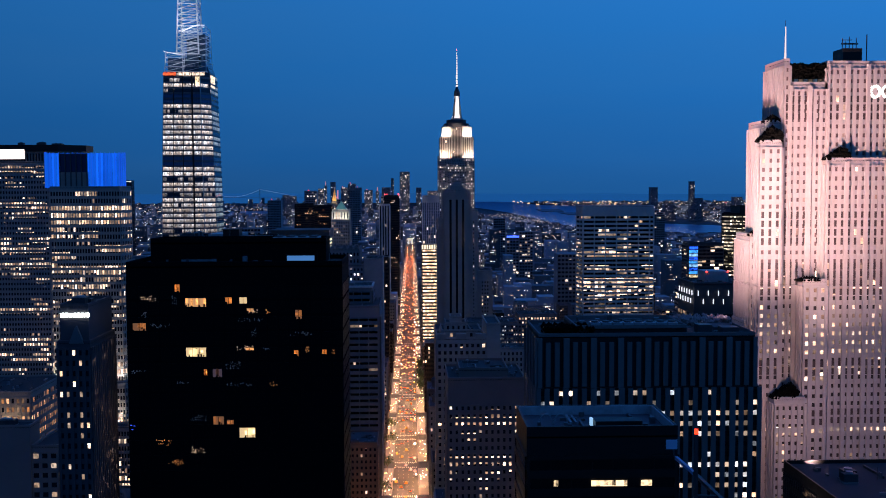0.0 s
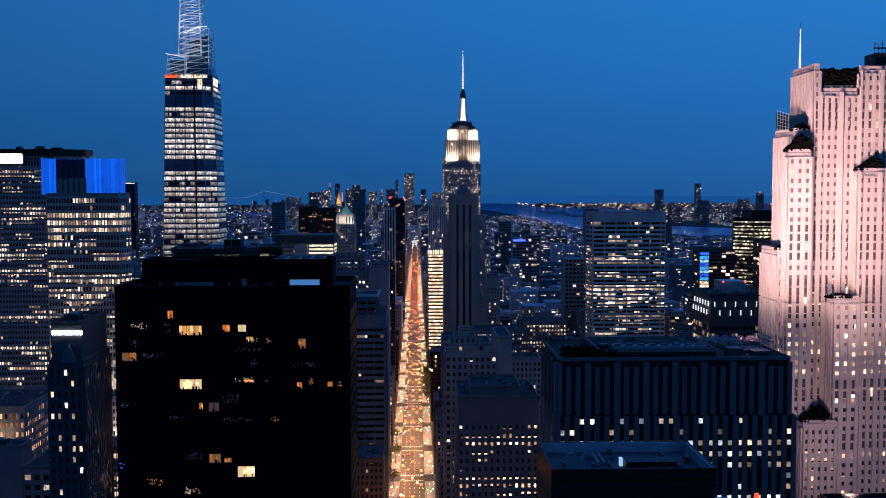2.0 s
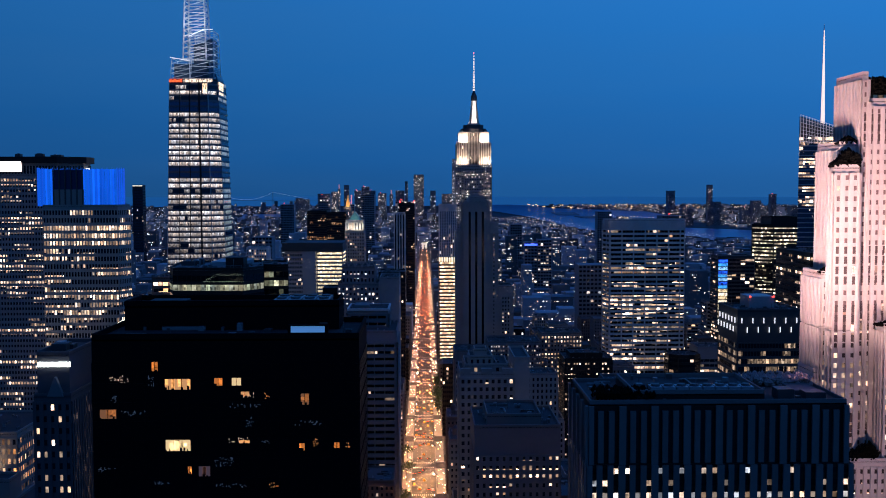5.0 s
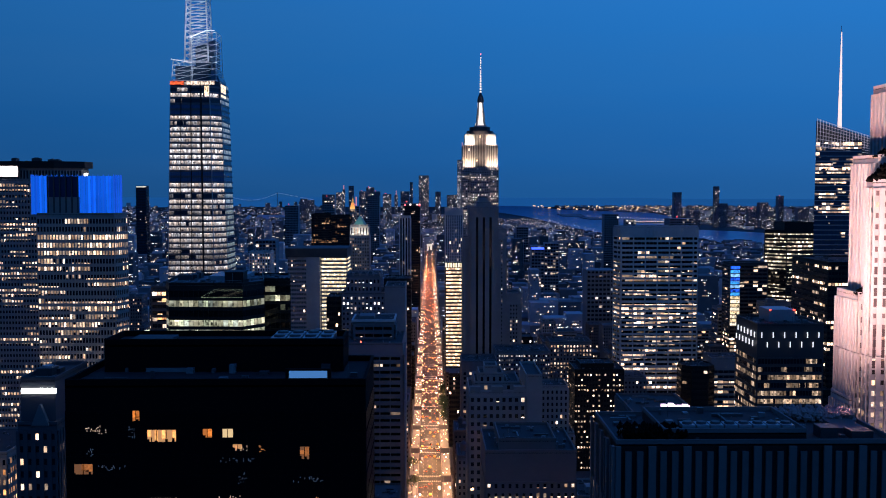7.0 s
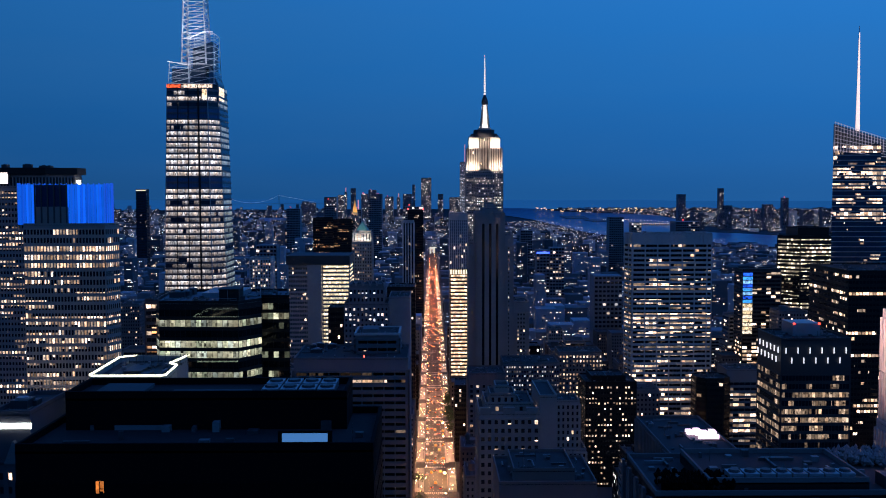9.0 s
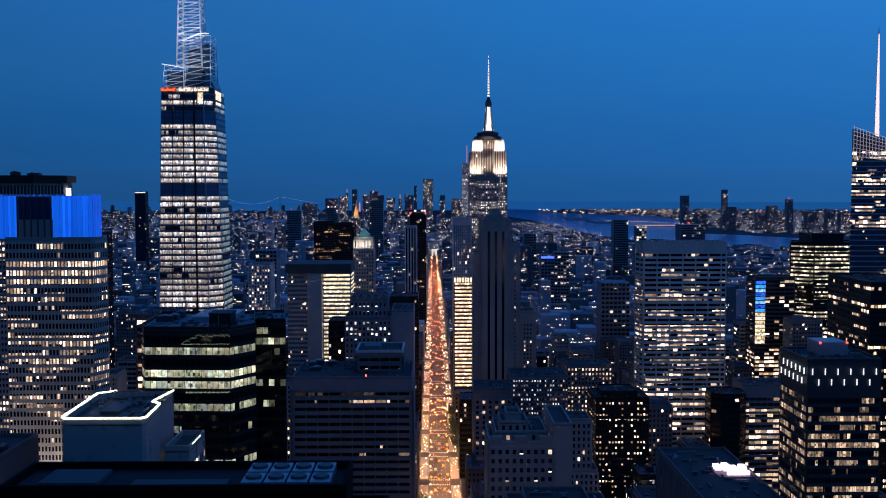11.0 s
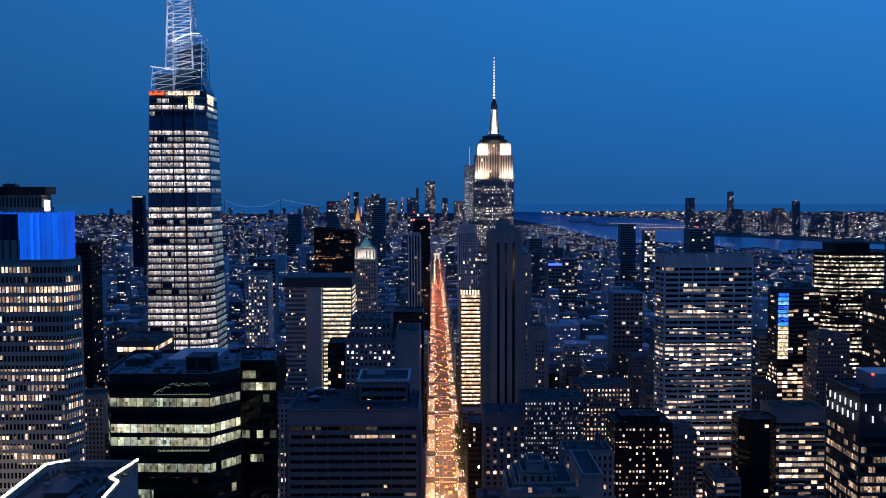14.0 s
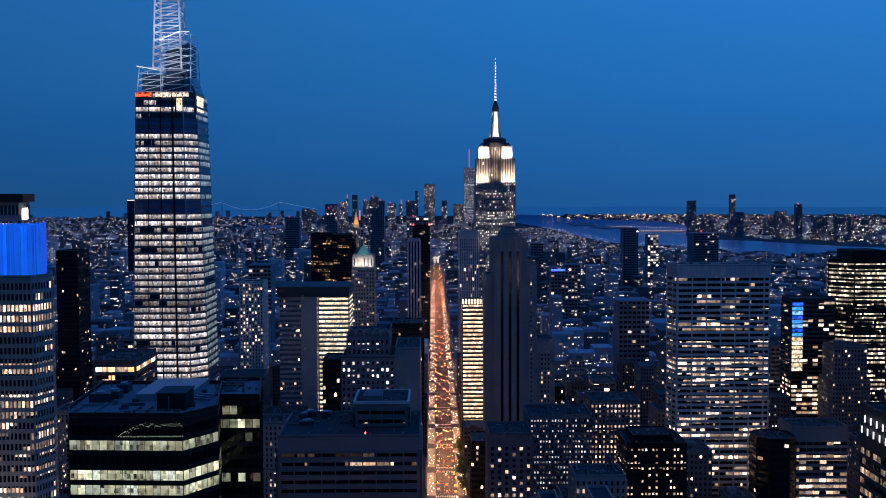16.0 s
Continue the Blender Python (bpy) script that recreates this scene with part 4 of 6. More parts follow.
OCT = dict(bay=1.6, wide=0.68, storey=4.0, high=0.6, pier=0.35, span=0.2)
octo = [(-202, 576), (-162.5, 576), (-158.8, 586), (-162.5, 598), (-168, 608), (-198, 608), (-204, 598), (-206, 586)]
low_octo = [(-206, 570), (-160, 570), (-153.5, 580), (-153.5, 604), (-160, 614), (-206, 614), (-212, 604), (-212, 580)]
crown = building("octagonal_tower", "octagonal granite tower with a blue-lit glass crown", [(octo, 60, 197.6, dict(OCT, panes=oct_win)), (low_octo, 0, 84.5, OCT), (chamfer(-219, -149, 562, 620, 7), 0, 61.5, OCT)], limestone, oct_win, OCT, single=300, roof_h=0.8)
blue_mat = windows("blue_lit_glass", 5.0, cells=0.0, by_floor=0.0, spread=0.6, power=0.62, tints=((0.004, 0.10, 0.85), (0.006, 0.14, 0.95)), room=0.06)
crown_geo = Geo()
cpoly = [(-205.2, 578), (-163, 578), (-161.2, 583), (-165.4, 599), (-171, 604), (-199, 604), (-206.2, 596), (-206.2, 584)]
for i in range(8):
    a, b = np.array(cpoly[i]), np.array(cpoly[(i + 1) % 8])
    L = float(np.linalg.norm(b - a))
    u = (b - a) / L
    n = max(3, int(L / 1.3))
    s = L / n * np.arange(n)
    crown_geo.quads(a, u, np.array((u[1], -u[0])), s + 0.04, s + L / n - 0.04, 0.0, 197.6, 217.4)
part("glass_crown", crown_geo, blue_mat, crown, "blue-lit ribbed glass crown", "stuff")
ribs = Geo()
for i in range(8):
    a, b = np.array(cpoly[i]), np.array(cpoly[(i + 1) % 8])
    L = float(np.linalg.norm(b - a))
    u = (b - a) / L
    n = max(3, int(L / 2.6))
    s = L / n * np.arange(n + 1)
    ribs.slabs(a, u, np.array((u[1], -u[0])), s - 0.09, s + 0.09, -0.1, 0.3, 197.6, 218.1)
part("crown_rib", ribs, glow("blue_rib", (0.02, 0.14, 0.75), 0.5), crown, "", "stuff")
part("crown_core", Geo().prism(inset(cpoly, 3), 197.6, 216), dark_metal, crown)
part("crown_front", Geo().box(-196.6, -180.6, 576.6, 579, 197.6, 206.5), limestone, crown)
part("crown_front_window", Geo().box(-196.2, -181, 577.2, 578.4, 206.5, 217.2), windows("crown_front_glass", 0.0, glass=(0.01, 0.03, 0.09)), crown)
pil = Geo()
for k in range(6):
    pil.box(-196.6 + k * 3.08, -196.0 + k * 3.08, 576.1, 576.6, 197.6, 217.4)
part("crown_pilaster", pil, dark_metal, crown, "", "stuff")

terr = building("terraced_block", "pale rendered block stepping down in roof terraces", [(rect(-178, -148.5, 395, 405), 0, 101, dict(bay=0)), (rect(-148.5, -138, 396, 430), 0, 92.5, dict(bay=4, wide=0.6, storey=3.8, high=0.5, pier=0, span=0.2)), (rect(-138, -128, 397, 430), 0, 85, dict(bay=4, wide=0.6, storey=3.8, high=0.5, pier=0, span=0.2))], concrete, windows("terrace_windows", 0.3), PUNCHED, category="office block")
roof_plant(-176, -152, 395.5, 404.5, 101.1, rng, 3)
building("cornice_block", "tan stone block with rows of dim amber windows", [(rect(-245, -181.5, 484, 530), 0, 97, dict(bay=2.4, wide=0.5, storey=4.2, high=0.55, pier=0.3, span=0.3))], limestone, windows("dim_amber_windows", 0.75, storey=4.2, by_floor=0.2, power=0.8, tints=(AMBER, WARM)), PUNCHED, category="office block")
# broad slab behind it
BROAD = dict(bay=2.1, wide=0.62, storey=3.75, high=0.5, pier=0.4, span=0.25)
bpoly = [(-330, 760), (-306, 748), (-256, 748), (-240.4, 760), (-240.4, 776), (-256, 788), (-306, 788), (-330, 776)]
broad = building("broad_tower", "broad precast-concrete office slab with a lit sign band", [(bpoly, 0, 217, BROAD), (inset(bpoly, 1.5), 217, 225.5, dict(bay=2.1, wide=0.7, storey=8, high=0.9, pier=0.5, span=0.0, panes=windows("louvre_band", 0.0)))], concrete, windows("broad_windows", 0.36, storey=3.75, by_floor=0.6, power=1.2, runs=0.07), BROAD)
part("roof_cap", Geo().prism(inset(bpoly, -1.2), 225.5, 230.0), black_metal, broad)
sgb = thing("roof_sign", "glowing pinkish-white sign band on the slab tower", "sign")
part("sign_face", Geo().box(-318, -280.5, 746.6, 747.2, 219.6, 226.6), glow("sign_pink_white", (1.0, 0.78, 0.72), 3.5, True), sgb)
part("sign_frame", Geo().box(-319, -279.5, 747.2, 747.8, 219.0, 227.2), dark_metal, sgb)
lt = thing("roof_sign", "small white lit sign on the slab tower's end", "sign")
part("sign_face", Geo().box(-240.1, -239.7, 760.5, 768, 215.6, 222), sign_white, lt)
roof_plant(-304, -249, 754, 782, 230, rng, 5)

# ---- tapering glass tower with the lattice spire ----
OV_FLOORS = {61: (0.5, 0.8), 60: (0.3, 0.8), 59: (0.65, 0.9), 58: (0.5, 0.6), 55: (1, 0.9), 54: (0.4, 0.5), 52: (1, 0.85), 50: (1, 0.8), 48: (1, 0.85), 43: (1, 0.75), 42: (1, 1.5), 41: (0.45, 0.3), 40: (0.95, 1.15), 39: (0.9, 0.5), 38: (0.55, 0.35), 37: (0.95, 1.2), 36: (0.97, 1.1), 35: (1, 0.75), 34: (1, 0.7), 33: (1, 0.6), 32: (0.95, 0.5), 31: (0.7, 0.5), 30: (0.6, 0.25), 29: (0.9, 0.5), 28: (0.85, 0.6), 27: (0.95, 0.8), 24: (0.7, 0.3), 23: (0.8, 0.4)}
gl_win = windows("tapering_tower_glass", 1.0, storey=4.476, whole=True, base=20.0, ceiling=0.9, by_floor=0.35, spread=1.2, power=0.85, cells=1.0, runs=0.09, floors=OV_FLOORS, tints=((1.0, 0.78, 0.66), (1.0, 0.88, 0.86), (0.92, 0.91, 1.0)), glass=(0.015, 0.03, 0.05), rough=0.08, room=0.55)
side_win = windows("tower_side_glass", 0.7, storey=4.476, whole=True, base=20.0, ceiling=0.5, by_floor=0.5, spread=0.8, power=0.26, tints=((0.6, 0.85, 1.0), (0.85, 0.95, 0.95)), glass=(0.03, 0.06, 0.09), rough=0.08, room=0.3)
glass_tower = thing("spire_tower", "tapering glass tower with lit floors and a white lattice spire", "skyscraper")
TAKEN.append((-220, -148, 862, 930))
low_poly = [(-214, 868), (-172, 868), (-161, 879), (-161, 914), (-214, 914)]
top_poly = [(-207, 870), (-176, 870), (-169.5, 879), (-169.5, 912), (-207, 912)]


def mix_poly(k):
    return [(a[0] * (1 - k) + b[0] * k, a[1] * (1 - k) + b[1] * k) for a, b in zip(low_poly, top_poly)]


core, plates, gls, gls_dark, gls_side = Geo(), Geo(), Geo(), Geo(), Geo()
core.prism(inset(low_poly, 0.6), 0, 297.5, inset(top_poly, 0.6))
floors = 62
for f in range(floors):
    z0, z1 = 20 + 277.5 * f / floors, 20 + 277.5 * (f + 1) / floors
    p, q = mix_poly(z0 / 297.5), mix_poly(z1 / 297.5)
    band = ring(inset(p, -0.35), 0.9, z0 - 0.85, z0 + 0.75)
    plates.add(np.concatenate(band.v), np.concatenate(band.q))
    dark_floor = f in (44, 45, 56, 57)
    for i in range(5):
        a, b = np.array(p[i]), np.array(p[(i + 1) % 5])
        L = float(np.linalg.norm(b - a))
        u = (b - a) / L
        n = max(2, int(L / 1.75))
        s = L / n * np.arange(n)
        (gls_dark if dark_floor else gls_side if i in (2, 3) else gls).quads(a, u, np.array((u[1], -u[0])), s + 0.05, s + L / n - 0.05, -0.15, z0 + 0.76, z1 - 0.86)
part("core", core, black_metal, glass_tower)
part("floor_band", plates, surface("grey_spandrel_metal", (0.07, 0.08, 0.10), 0.4, metal=0.2), glass_tower, "", "stuff")
part("side_glazing", gls_side, side_win, glass_tower, "", "stuff")
part("glazing", gls, gl_win, glass_tower, "", "stuff")
# the plant floors' blue is sky reflection painted into the glass colour
part("plant_floor_glazing", gls_dark, windows("plant_floor_glass", 0.0, glass=(0.05, 0.11, 0.22)), glass_tower, "dark blue glass of the plant floors", "stuff")
fins = Geo()
for t in (0.0, 1.0):
    a = (low_poly[0][0] + (low_poly[1][0] - low_poly[0][0]) * t, 867.4, 20)
    b = (top_poly[0][0] + (top_poly[1][0] - top_poly[0][0]) * t, 869.4, 297.5)
    fins.beam(a, b, 0.55)
fins.beam((-160.6, 878.6, 20), (-169.1, 878.6, 297.5), 0.5)
part("edge_fin", fins, aluminium, glass_tower, "", "stuff")
joints = Geo()
for t, w in ((0.27, 0.5), (0.52, 0.5), (0.77, 1.1)):
    joints.beam((low_poly[0][0] + 42 * t, 867.5, 20), (top_poly[0][0] + 31 * t, 869.5, 297.5), w)
part("shadow_joint", joints, black_metal, glass_tower, "dark vertical joint between glass bays", "stuff")
part("lounge_window", Geo().box(-207.2, -196.5, 869.0, 869.4, 294.6, 297.3), always("lounge_red", (1.0, 0.13, 0.04), 2.2, 0.5), glass_tower, "red-lit lounge windows")
part("lounge_window", Geo().box(-194, -172, 869.0, 869.4, 294.6, 297.3), always("lounge_white", WHITE, 1.6, 0.4), glass_tower)
part("lounge_window", Geo().box(-169.8, -168.9, 881, 899, 286, 296), always("lounge_cream", (1.0, 0.72, 0.45), 1.8, 0.2), glass_tower)
part("lounge_window", Geo().box(-180, -176.5, 869.0, 869.4, 286, 293.5), always("lounge_cream_front", (1.0, 0.72, 0.45), 1.6, 0.2), glass_tower)
steel_lit = white_metal


def lattice(x0, x1, y0, y1, z0, z1, step, w, tx0, tx1, name):
    """An open steel box frame with level rails and raking braces that narrows upwards."""
    geo = Geo()
    n = max(1, int((z1 - z0) / step))

    def at(k, cx, cy):
        t = k / n
        xx = (x0 * (1 - t) + tx0 * t) if cx == 0 else (x1 * (1 - t) + tx1 * t)
        ym = (y0 + y1) / 2
        yy = ym + ((y0 if cy == 0 else y1) - ym) * (1 - 0.35 * t)
        return (xx, yy, z0 + (z1 - z0) * t)
    for cx in (0, 1):
        for cy in (0, 1):
            geo.beam(at(0, cx, cy), at(n, cx, cy), w * 1.5)
    for k in range(n + 1):
        c = [at(k, 0, 0), at(k, 1, 0), at(k, 1, 1), at(k, 0, 1)]
        for i in range(4):
            geo.beam(c[i], c[(i + 1) % 4], w)
        if k < n:
            geo.beam(at(k, 0, 0), at(k + 1, 1, 0), w)
            geo.beam(at(k, 1, 0), at(k + 1, 1, 1), w)
    return part(name, geo, steel_lit, glass_tower, "white steel lattice", "stuff")


part("crown_glass", Geo().prism(rect(-204.5, -178, 876, 900), 297.5, 310), windows("crown_glass_low", 0.0, glass=(0.03, 0.06, 0.10)), glass_tower)
part("crown_glass", Geo().prism(rect(-188.5, -173, 877, 898), 310, [326, 331, 331, 326]), windows("crown_glass_high", 0.0, glass=(0.03, 0.06, 0.10)), glass_tower)
lattice(-206.3, -190, 870.6, 900, 298, 314.8, 3.4, 0.3, -206.1, -190, "lattice")
lattice(-191, -171, 871.5, 900, 298, 337, 4.4, 0.3, -191.2, -171.5, "lattice")
lattice(-197, -178, 876, 894, 314, 405, 4.6, 0.62, -194, -181, "spire_lattice")
part("shoulder", Geo().prism([(-175, 872), (-169.8, 880), (-169.8, 905), (-175, 905)], 297.5, [313, 299, 299, 313]), windows("shoulder_glass", 0.0, glass=(0.03, 0.06, 0.10)), glass_tower)
edge_lamp = glow("crown_edge_lamp", (0.92, 0.92, 1.0), 0.9)
for a, b in (((-206.5, 870.3, 314.9), (-190, 870.3, 312)), ((-191, 871, 332), (-179, 871, 337.5)), ((-179, 871, 337.5), (-171.5, 871, 337.5))):
    part("edge_light", Geo().beam(a, b, 0.42), edge_lamp, glass_tower, "lit crown edge")


# ---- floodlit skyscraper with the mast ----
EMP = dict(bay=2.76, wide=0.42, storey=3.75, high=0.42, pier=0.6, span=0.15, blind=0.8)
emp_win = windows("mast_tower_windows", 0.42, storey=3.75, by_floor=0.75, power=1.6, tints=(WHITE, (1.0, 0.85, 0.75), WHITE))
CRN = dict(bay=3.3, wide=0.46, storey=3.75, high=1.0, pier=1.1, span=0.0, blind=0.6, panes=windows("crown_dark_strips", 0.03, glass=(0.03, 0.02, 0.016), rough=0.5))
emp = building("mast_tower", "limestone skyscraper with a floodlit crown and lit mast",
               [(rect(49.8, 105, 1600, 1650), 0, 246, EMP), (rect(63, 92, 1597, 1600), 0, 241, EMP), (rect(36, 120, 1590, 1668), 0, 105, EMP),
                (rect(51.5, 69, 1602, 1648), 246, 280, CRN), (rect(86, 103.4, 1602, 1648), 246, 280, CRN), (rect(69, 86, 1608, 1646), 246, 296, dict(CRN, bay=2.4, wide=0.62)),
                (rect(54, 68.5, 1603, 1647), 280, 296, dict(bay=0)), (rect(86.5, 101, 1603, 1647), 280, 296, dict(bay=0))],
               limestone, emp_win, EMP, roof_h=0.6)
for x0, x1 in ((56.5, 61), (94, 98.5)):
    part("shoulder_block", Geo().box(x0, x1, 1606, 1644, 296, 299.5), limestone, emp)
part("observation_deck", Geo().prism(chamfer(58, 97, 1606, 1644, 5), 296.1, 302), dark_metal, emp)
part("observation_deck", Geo().prism(chamfer(62, 93, 1609, 1641, 5), 302, 308), dark_metal, emp)
MX, MY = 78.9, 1625.0
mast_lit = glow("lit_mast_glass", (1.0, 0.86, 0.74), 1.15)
part("mast_base", Geo().cyl(MX, MY, 11.5, 9.5, 308, 311, 16), limestone, emp)
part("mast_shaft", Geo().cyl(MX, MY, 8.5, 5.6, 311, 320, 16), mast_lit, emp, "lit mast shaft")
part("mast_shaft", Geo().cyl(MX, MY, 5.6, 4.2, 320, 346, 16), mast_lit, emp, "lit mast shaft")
for k in range(4):
    a = math.pi / 2 * k + math.pi / 4
    part("mast_wing", Geo().prism([(MX + math.cos(a + d) * r, MY + math.sin(a + d) * r) for d, r in ((-0.35, 4), (-0.15, 9.5), (0.15, 9.5), (0.35, 4))], 311, 347, [(MX + math.cos(a + d) * r, MY + math.sin(a + d) * r) for d, r in ((-0.35, 3.6), (-0.15, 4.7), (0.15, 4.7), (0.35, 3.6))]), limestone, emp)
part("mast_dome", Geo().cyl(MX, MY, 5.2, 4.6, 347, 354, 16), dark_metal, emp)
part("mast_dome", Geo().cyl(MX, MY, 4.4, 1.6, 354, 361, 16), dark_metal, emp)
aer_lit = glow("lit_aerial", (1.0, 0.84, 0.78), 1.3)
aerial = part("aerial", Geo().cyl(MX, MY, 1.2, 0.3, 361, 421, 8), dark_metal, emp)
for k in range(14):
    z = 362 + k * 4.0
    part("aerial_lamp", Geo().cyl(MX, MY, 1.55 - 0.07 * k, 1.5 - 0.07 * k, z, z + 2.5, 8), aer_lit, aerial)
part("aerial_tip", Geo().cyl(MX, MY, 0.5, 0.5, 419.5, 421.5, 8), glow("red_tip", (1.0, 0.2, 0.25), 3), aerial)

# ---- avenue towers ----
dim_win = windows("dark_strips", 0.0, glass=(0.006, 0.007, 0.010))
BLACK_STRIPS = dict(panes=dim_win, bay=5.6, wide=0.36, storey=3.6, high=1.0, pier=0.9, span=0.0, margin=3.2, blind=9)
pier_win = windows("pier_windows", 0.18, by_floor=0.0)
pier_tower = building("pier_tower", "pale stone tower with black vertical window strips", [(rect(35.6, 59.8, 945, 985), 0, 195.6, BLACK_STRIPS), (rect(41, 54.5, 950, 976), 195.6, 199.5, dict(bay=0)), (rect(43.5, 52, 953, 972), 199.5, 204, dict(bay=0)),
                       (rect(29.5, 35.6, 948, 985), 0, 168, dict(PUNCHED, panes=pier_win)), (rect(59.8, 68, 948, 985), 0, 176, dict(PUNCHED, panes=pier_win)), (rect(68, 82, 952, 985), 0, 118, dict(PUNCHED, panes=pier_win))], limestone, pier_win, BLACK_STRIPS)
av_tower = building("avenue_tower", "slim glass tower with every floor lit yellow", [(rect(16, 38.2, 1090, 1122), 24, 133, dict(BANDS, storey=3.6, high=0.5, bay=2.4)), (rect(15.6, 40, 1088, 1126), 0, 24, PUNCHED)], dark_metal, windows("all_lit", 1.0, whole=True, base=24.3, ceiling=0.95, storey=3.697, by_floor=0.5, spread=1.6, power=2.0, tints=((1.0, 0.60, 0.36), (1.0, 0.70, 0.48)), room=0.4), BANDS)
cr = Geo()
for k in range(9):
    cr.box(16 + k * 2.6, 17.6 + k * 2.6, 1089.2, 1089.6, 131.5, 136)
tagged(part("lit_crown_fins", cr, glow("crown_fins", (1.0, 0.8, 0.55), 1.4), av_tower, "", "stuff"))
building("glass_tower", "pale blue-grey gridded residential tower", [(rect(20, 41.5, 1330, 1365), 0, 187.6, dict(bay=2.4, wide=0.52, storey=3.6, high=0.8, pier=0.6, span=0.1, blind=8))], travertine, windows("pale_tower_windows", 0.05, by_floor=0.0, glass=(0.05, 0.08, 0.12)), GRID)
building("striped_tower", "slim white tower with dark vertical strips", [(rect(-40, -25.8, 1400, 1430), 0, 175.4, dict(bay=3.4, wide=0.5, storey=3.6, high=1.0, pier=0.8, span=0.0))], travertine, windows("striped_dark", 0.05, by_floor=0.0), STRIPS)
pyr = building("pyramid_tower", "stone tower under a green copper pyramid roof", [(rect(-84, -63.5, 1112, 1138), 0, 163, PUNCHED), (rect(-83.2, -64.6, 1112.6, 1137), 163, 173.6, dict(bay=3.1, wide=0.34, storey=10, high=0.8, pier=0.5, span=0))], limestone, windows("pyramid_windows", 0.3, by_floor=0.2), PUNCHED)
part("pyramid_roof", Geo().prism(rect(-80.6, -67, 1114.5, 1135), 173.6, 183.6, rect(-74.2, -73.3, 1124, 1125)), green_copper, pyr)
building("tall_slab", "white stone slab with vertical windows", [(rect(-216, -191.4, 1265, 1295), 0, 136.8, STRIPS)], travertine, windows("white_slab_windows", 0.3, by_floor=0.1), STRIPS)
building("dark_tower", "dark office tower with amber-lit floors", [(rect(-192.2, -160, 1700, 1740), 0, 172.6, GRID), (rect(-160, -129, 1702, 1745), 0, 170, GRID)], black_metal, windows("amber_windows", 0.26, by_floor=0.65, power=0.5, runs=0.05, tints=(AMBER, WARM, WARM)), GRID)
gilt = building("gilded_tower", "far stone tower under a floodlit gilded pyramid", [(rect(-164, -148, 2100, 2120), 0, 165, PUNCHED), (rect(-162, -150, 2102, 2118), 165, 173, STRIPS)], limestone, windows("gilded_tower_windows", 0.3), PUNCHED)
part("pyramid_roof", Geo().prism(rect(-161, -151, 2103, 2117), 173, 199, rect(-156.4, -155.6, 2109.6, 2110.4)), surface("gilded_tiles", (0.85, 0.52, 0.16), 0.4, metal=0.3), gilt, "gilded pyramid roof")
part("finial", Geo().cyl(-156, 2110, 0.5, 0.15, 198.5, 204, 8), white_metal, gilt)
lamps = building("lamp_topped_tower", "black far tower with red lamps on its roof corners", [(rect(-37.5, -14.5, 1560, 1590), 0, 187, GRID)], black_metal, windows("lamp_tower_windows", 0.14, by_floor=0.6, runs=0.06), GRID)
for x in (-36.6, -15.4):
    part("warning_light", Geo().cyl(x, 1561, 0.9, 0.7, 188, 190.6, 8), glow("roof_corner_red", (1.0, 0.05, 0.05), 7), lamps, "red obstruction lamp")

# left of the avenue
RIB = dict(bay=6.2, wide=0.9, storey=4.0, high=0.42, pier=0.0, span=0.9, margin=1.2, blind=6.2)
fin = building("ribbon_office_block", "grey concrete block with deep horizontal window ribbons", [(rect(-79.7, -16.0, 640, 690), 0, 120.2, RIB), (rect(-46.5, -21.7, 660, 688), 120.2, 131, dict(RIB, blind=2))], grey_stone, windows("ribbon_windows", 0.09, storey=4.06, base=0.3, by_floor=0.9, power=0.8, floors={27: (0.5, 0.16), 26: (0.55, 0.8)}, runs=0.08, glass=(0.002, 0.002, 0.003), spec=0.1), RIB, category="office block", single=120)
part("roof_ledge", ring(rect(-47.3, -21, 659, 689), 1.0, 131.0, 132.4), travertine, fin, "pale roof ledge")
roof_plant(-78, -54, 645, 688, 120.2, rng, 5)
part("warning_light", Geo().cyl(-40.5, 641, 0.3, 0.3, 120.3, 122.2, 8), glow("small_red_lamp", (1.0, 0.08, 0.05), 8), fin, "red obstruction lamp")
part("water_box", Geo().box(-43, -34, 664, 680, 131.1, 134), grey_stone, fin)
lit = building("lit_office_tower", "office tower with a blank blue-grey wall and bright yellow floors",
               [(rect(-131.4, -114.1, 988, 1030), 0, 148, dict(GRID, blind=1, panes=windows("blue_grey_glass", 0.05, by_floor=0.5, glass=(0.03, 0.06, 0.09)))), (rect(-114.1, -101.5, 984, 1030), 0, 149, dict(bay=0)), (rect(-101.5, -77, 994, 1030), 0, 149, dict(BANDS, storey=3.6, bay=2.4, high=0.5, blind=1))], aluminium, windows("bright_floors", 1.0, storey=3.602, base=0.3, ceiling=0.8, whole=True, by_floor=0.5, spread=1.2, power=1.4, tints=((1.0, 0.76, 0.45), (1.0, 0.84, 0.58))), GRID)
part("roof_cap", Geo().box(-132.8, -76, 983, 1032, 149, 156.6), dark_metal, lit)
part("roof", Geo().box(-133, -75.8, 982.8, 1032.2, 156.6, 157.1), pale_roof, lit)
building("office_block", "small black office block beside the lit tower", [(rect(-72.5, -59.8, 760, 785), 0, 134.7, GRID)], black_metal, windows("small_black", 0.08, by_floor=0.6), GRID, category="office block")
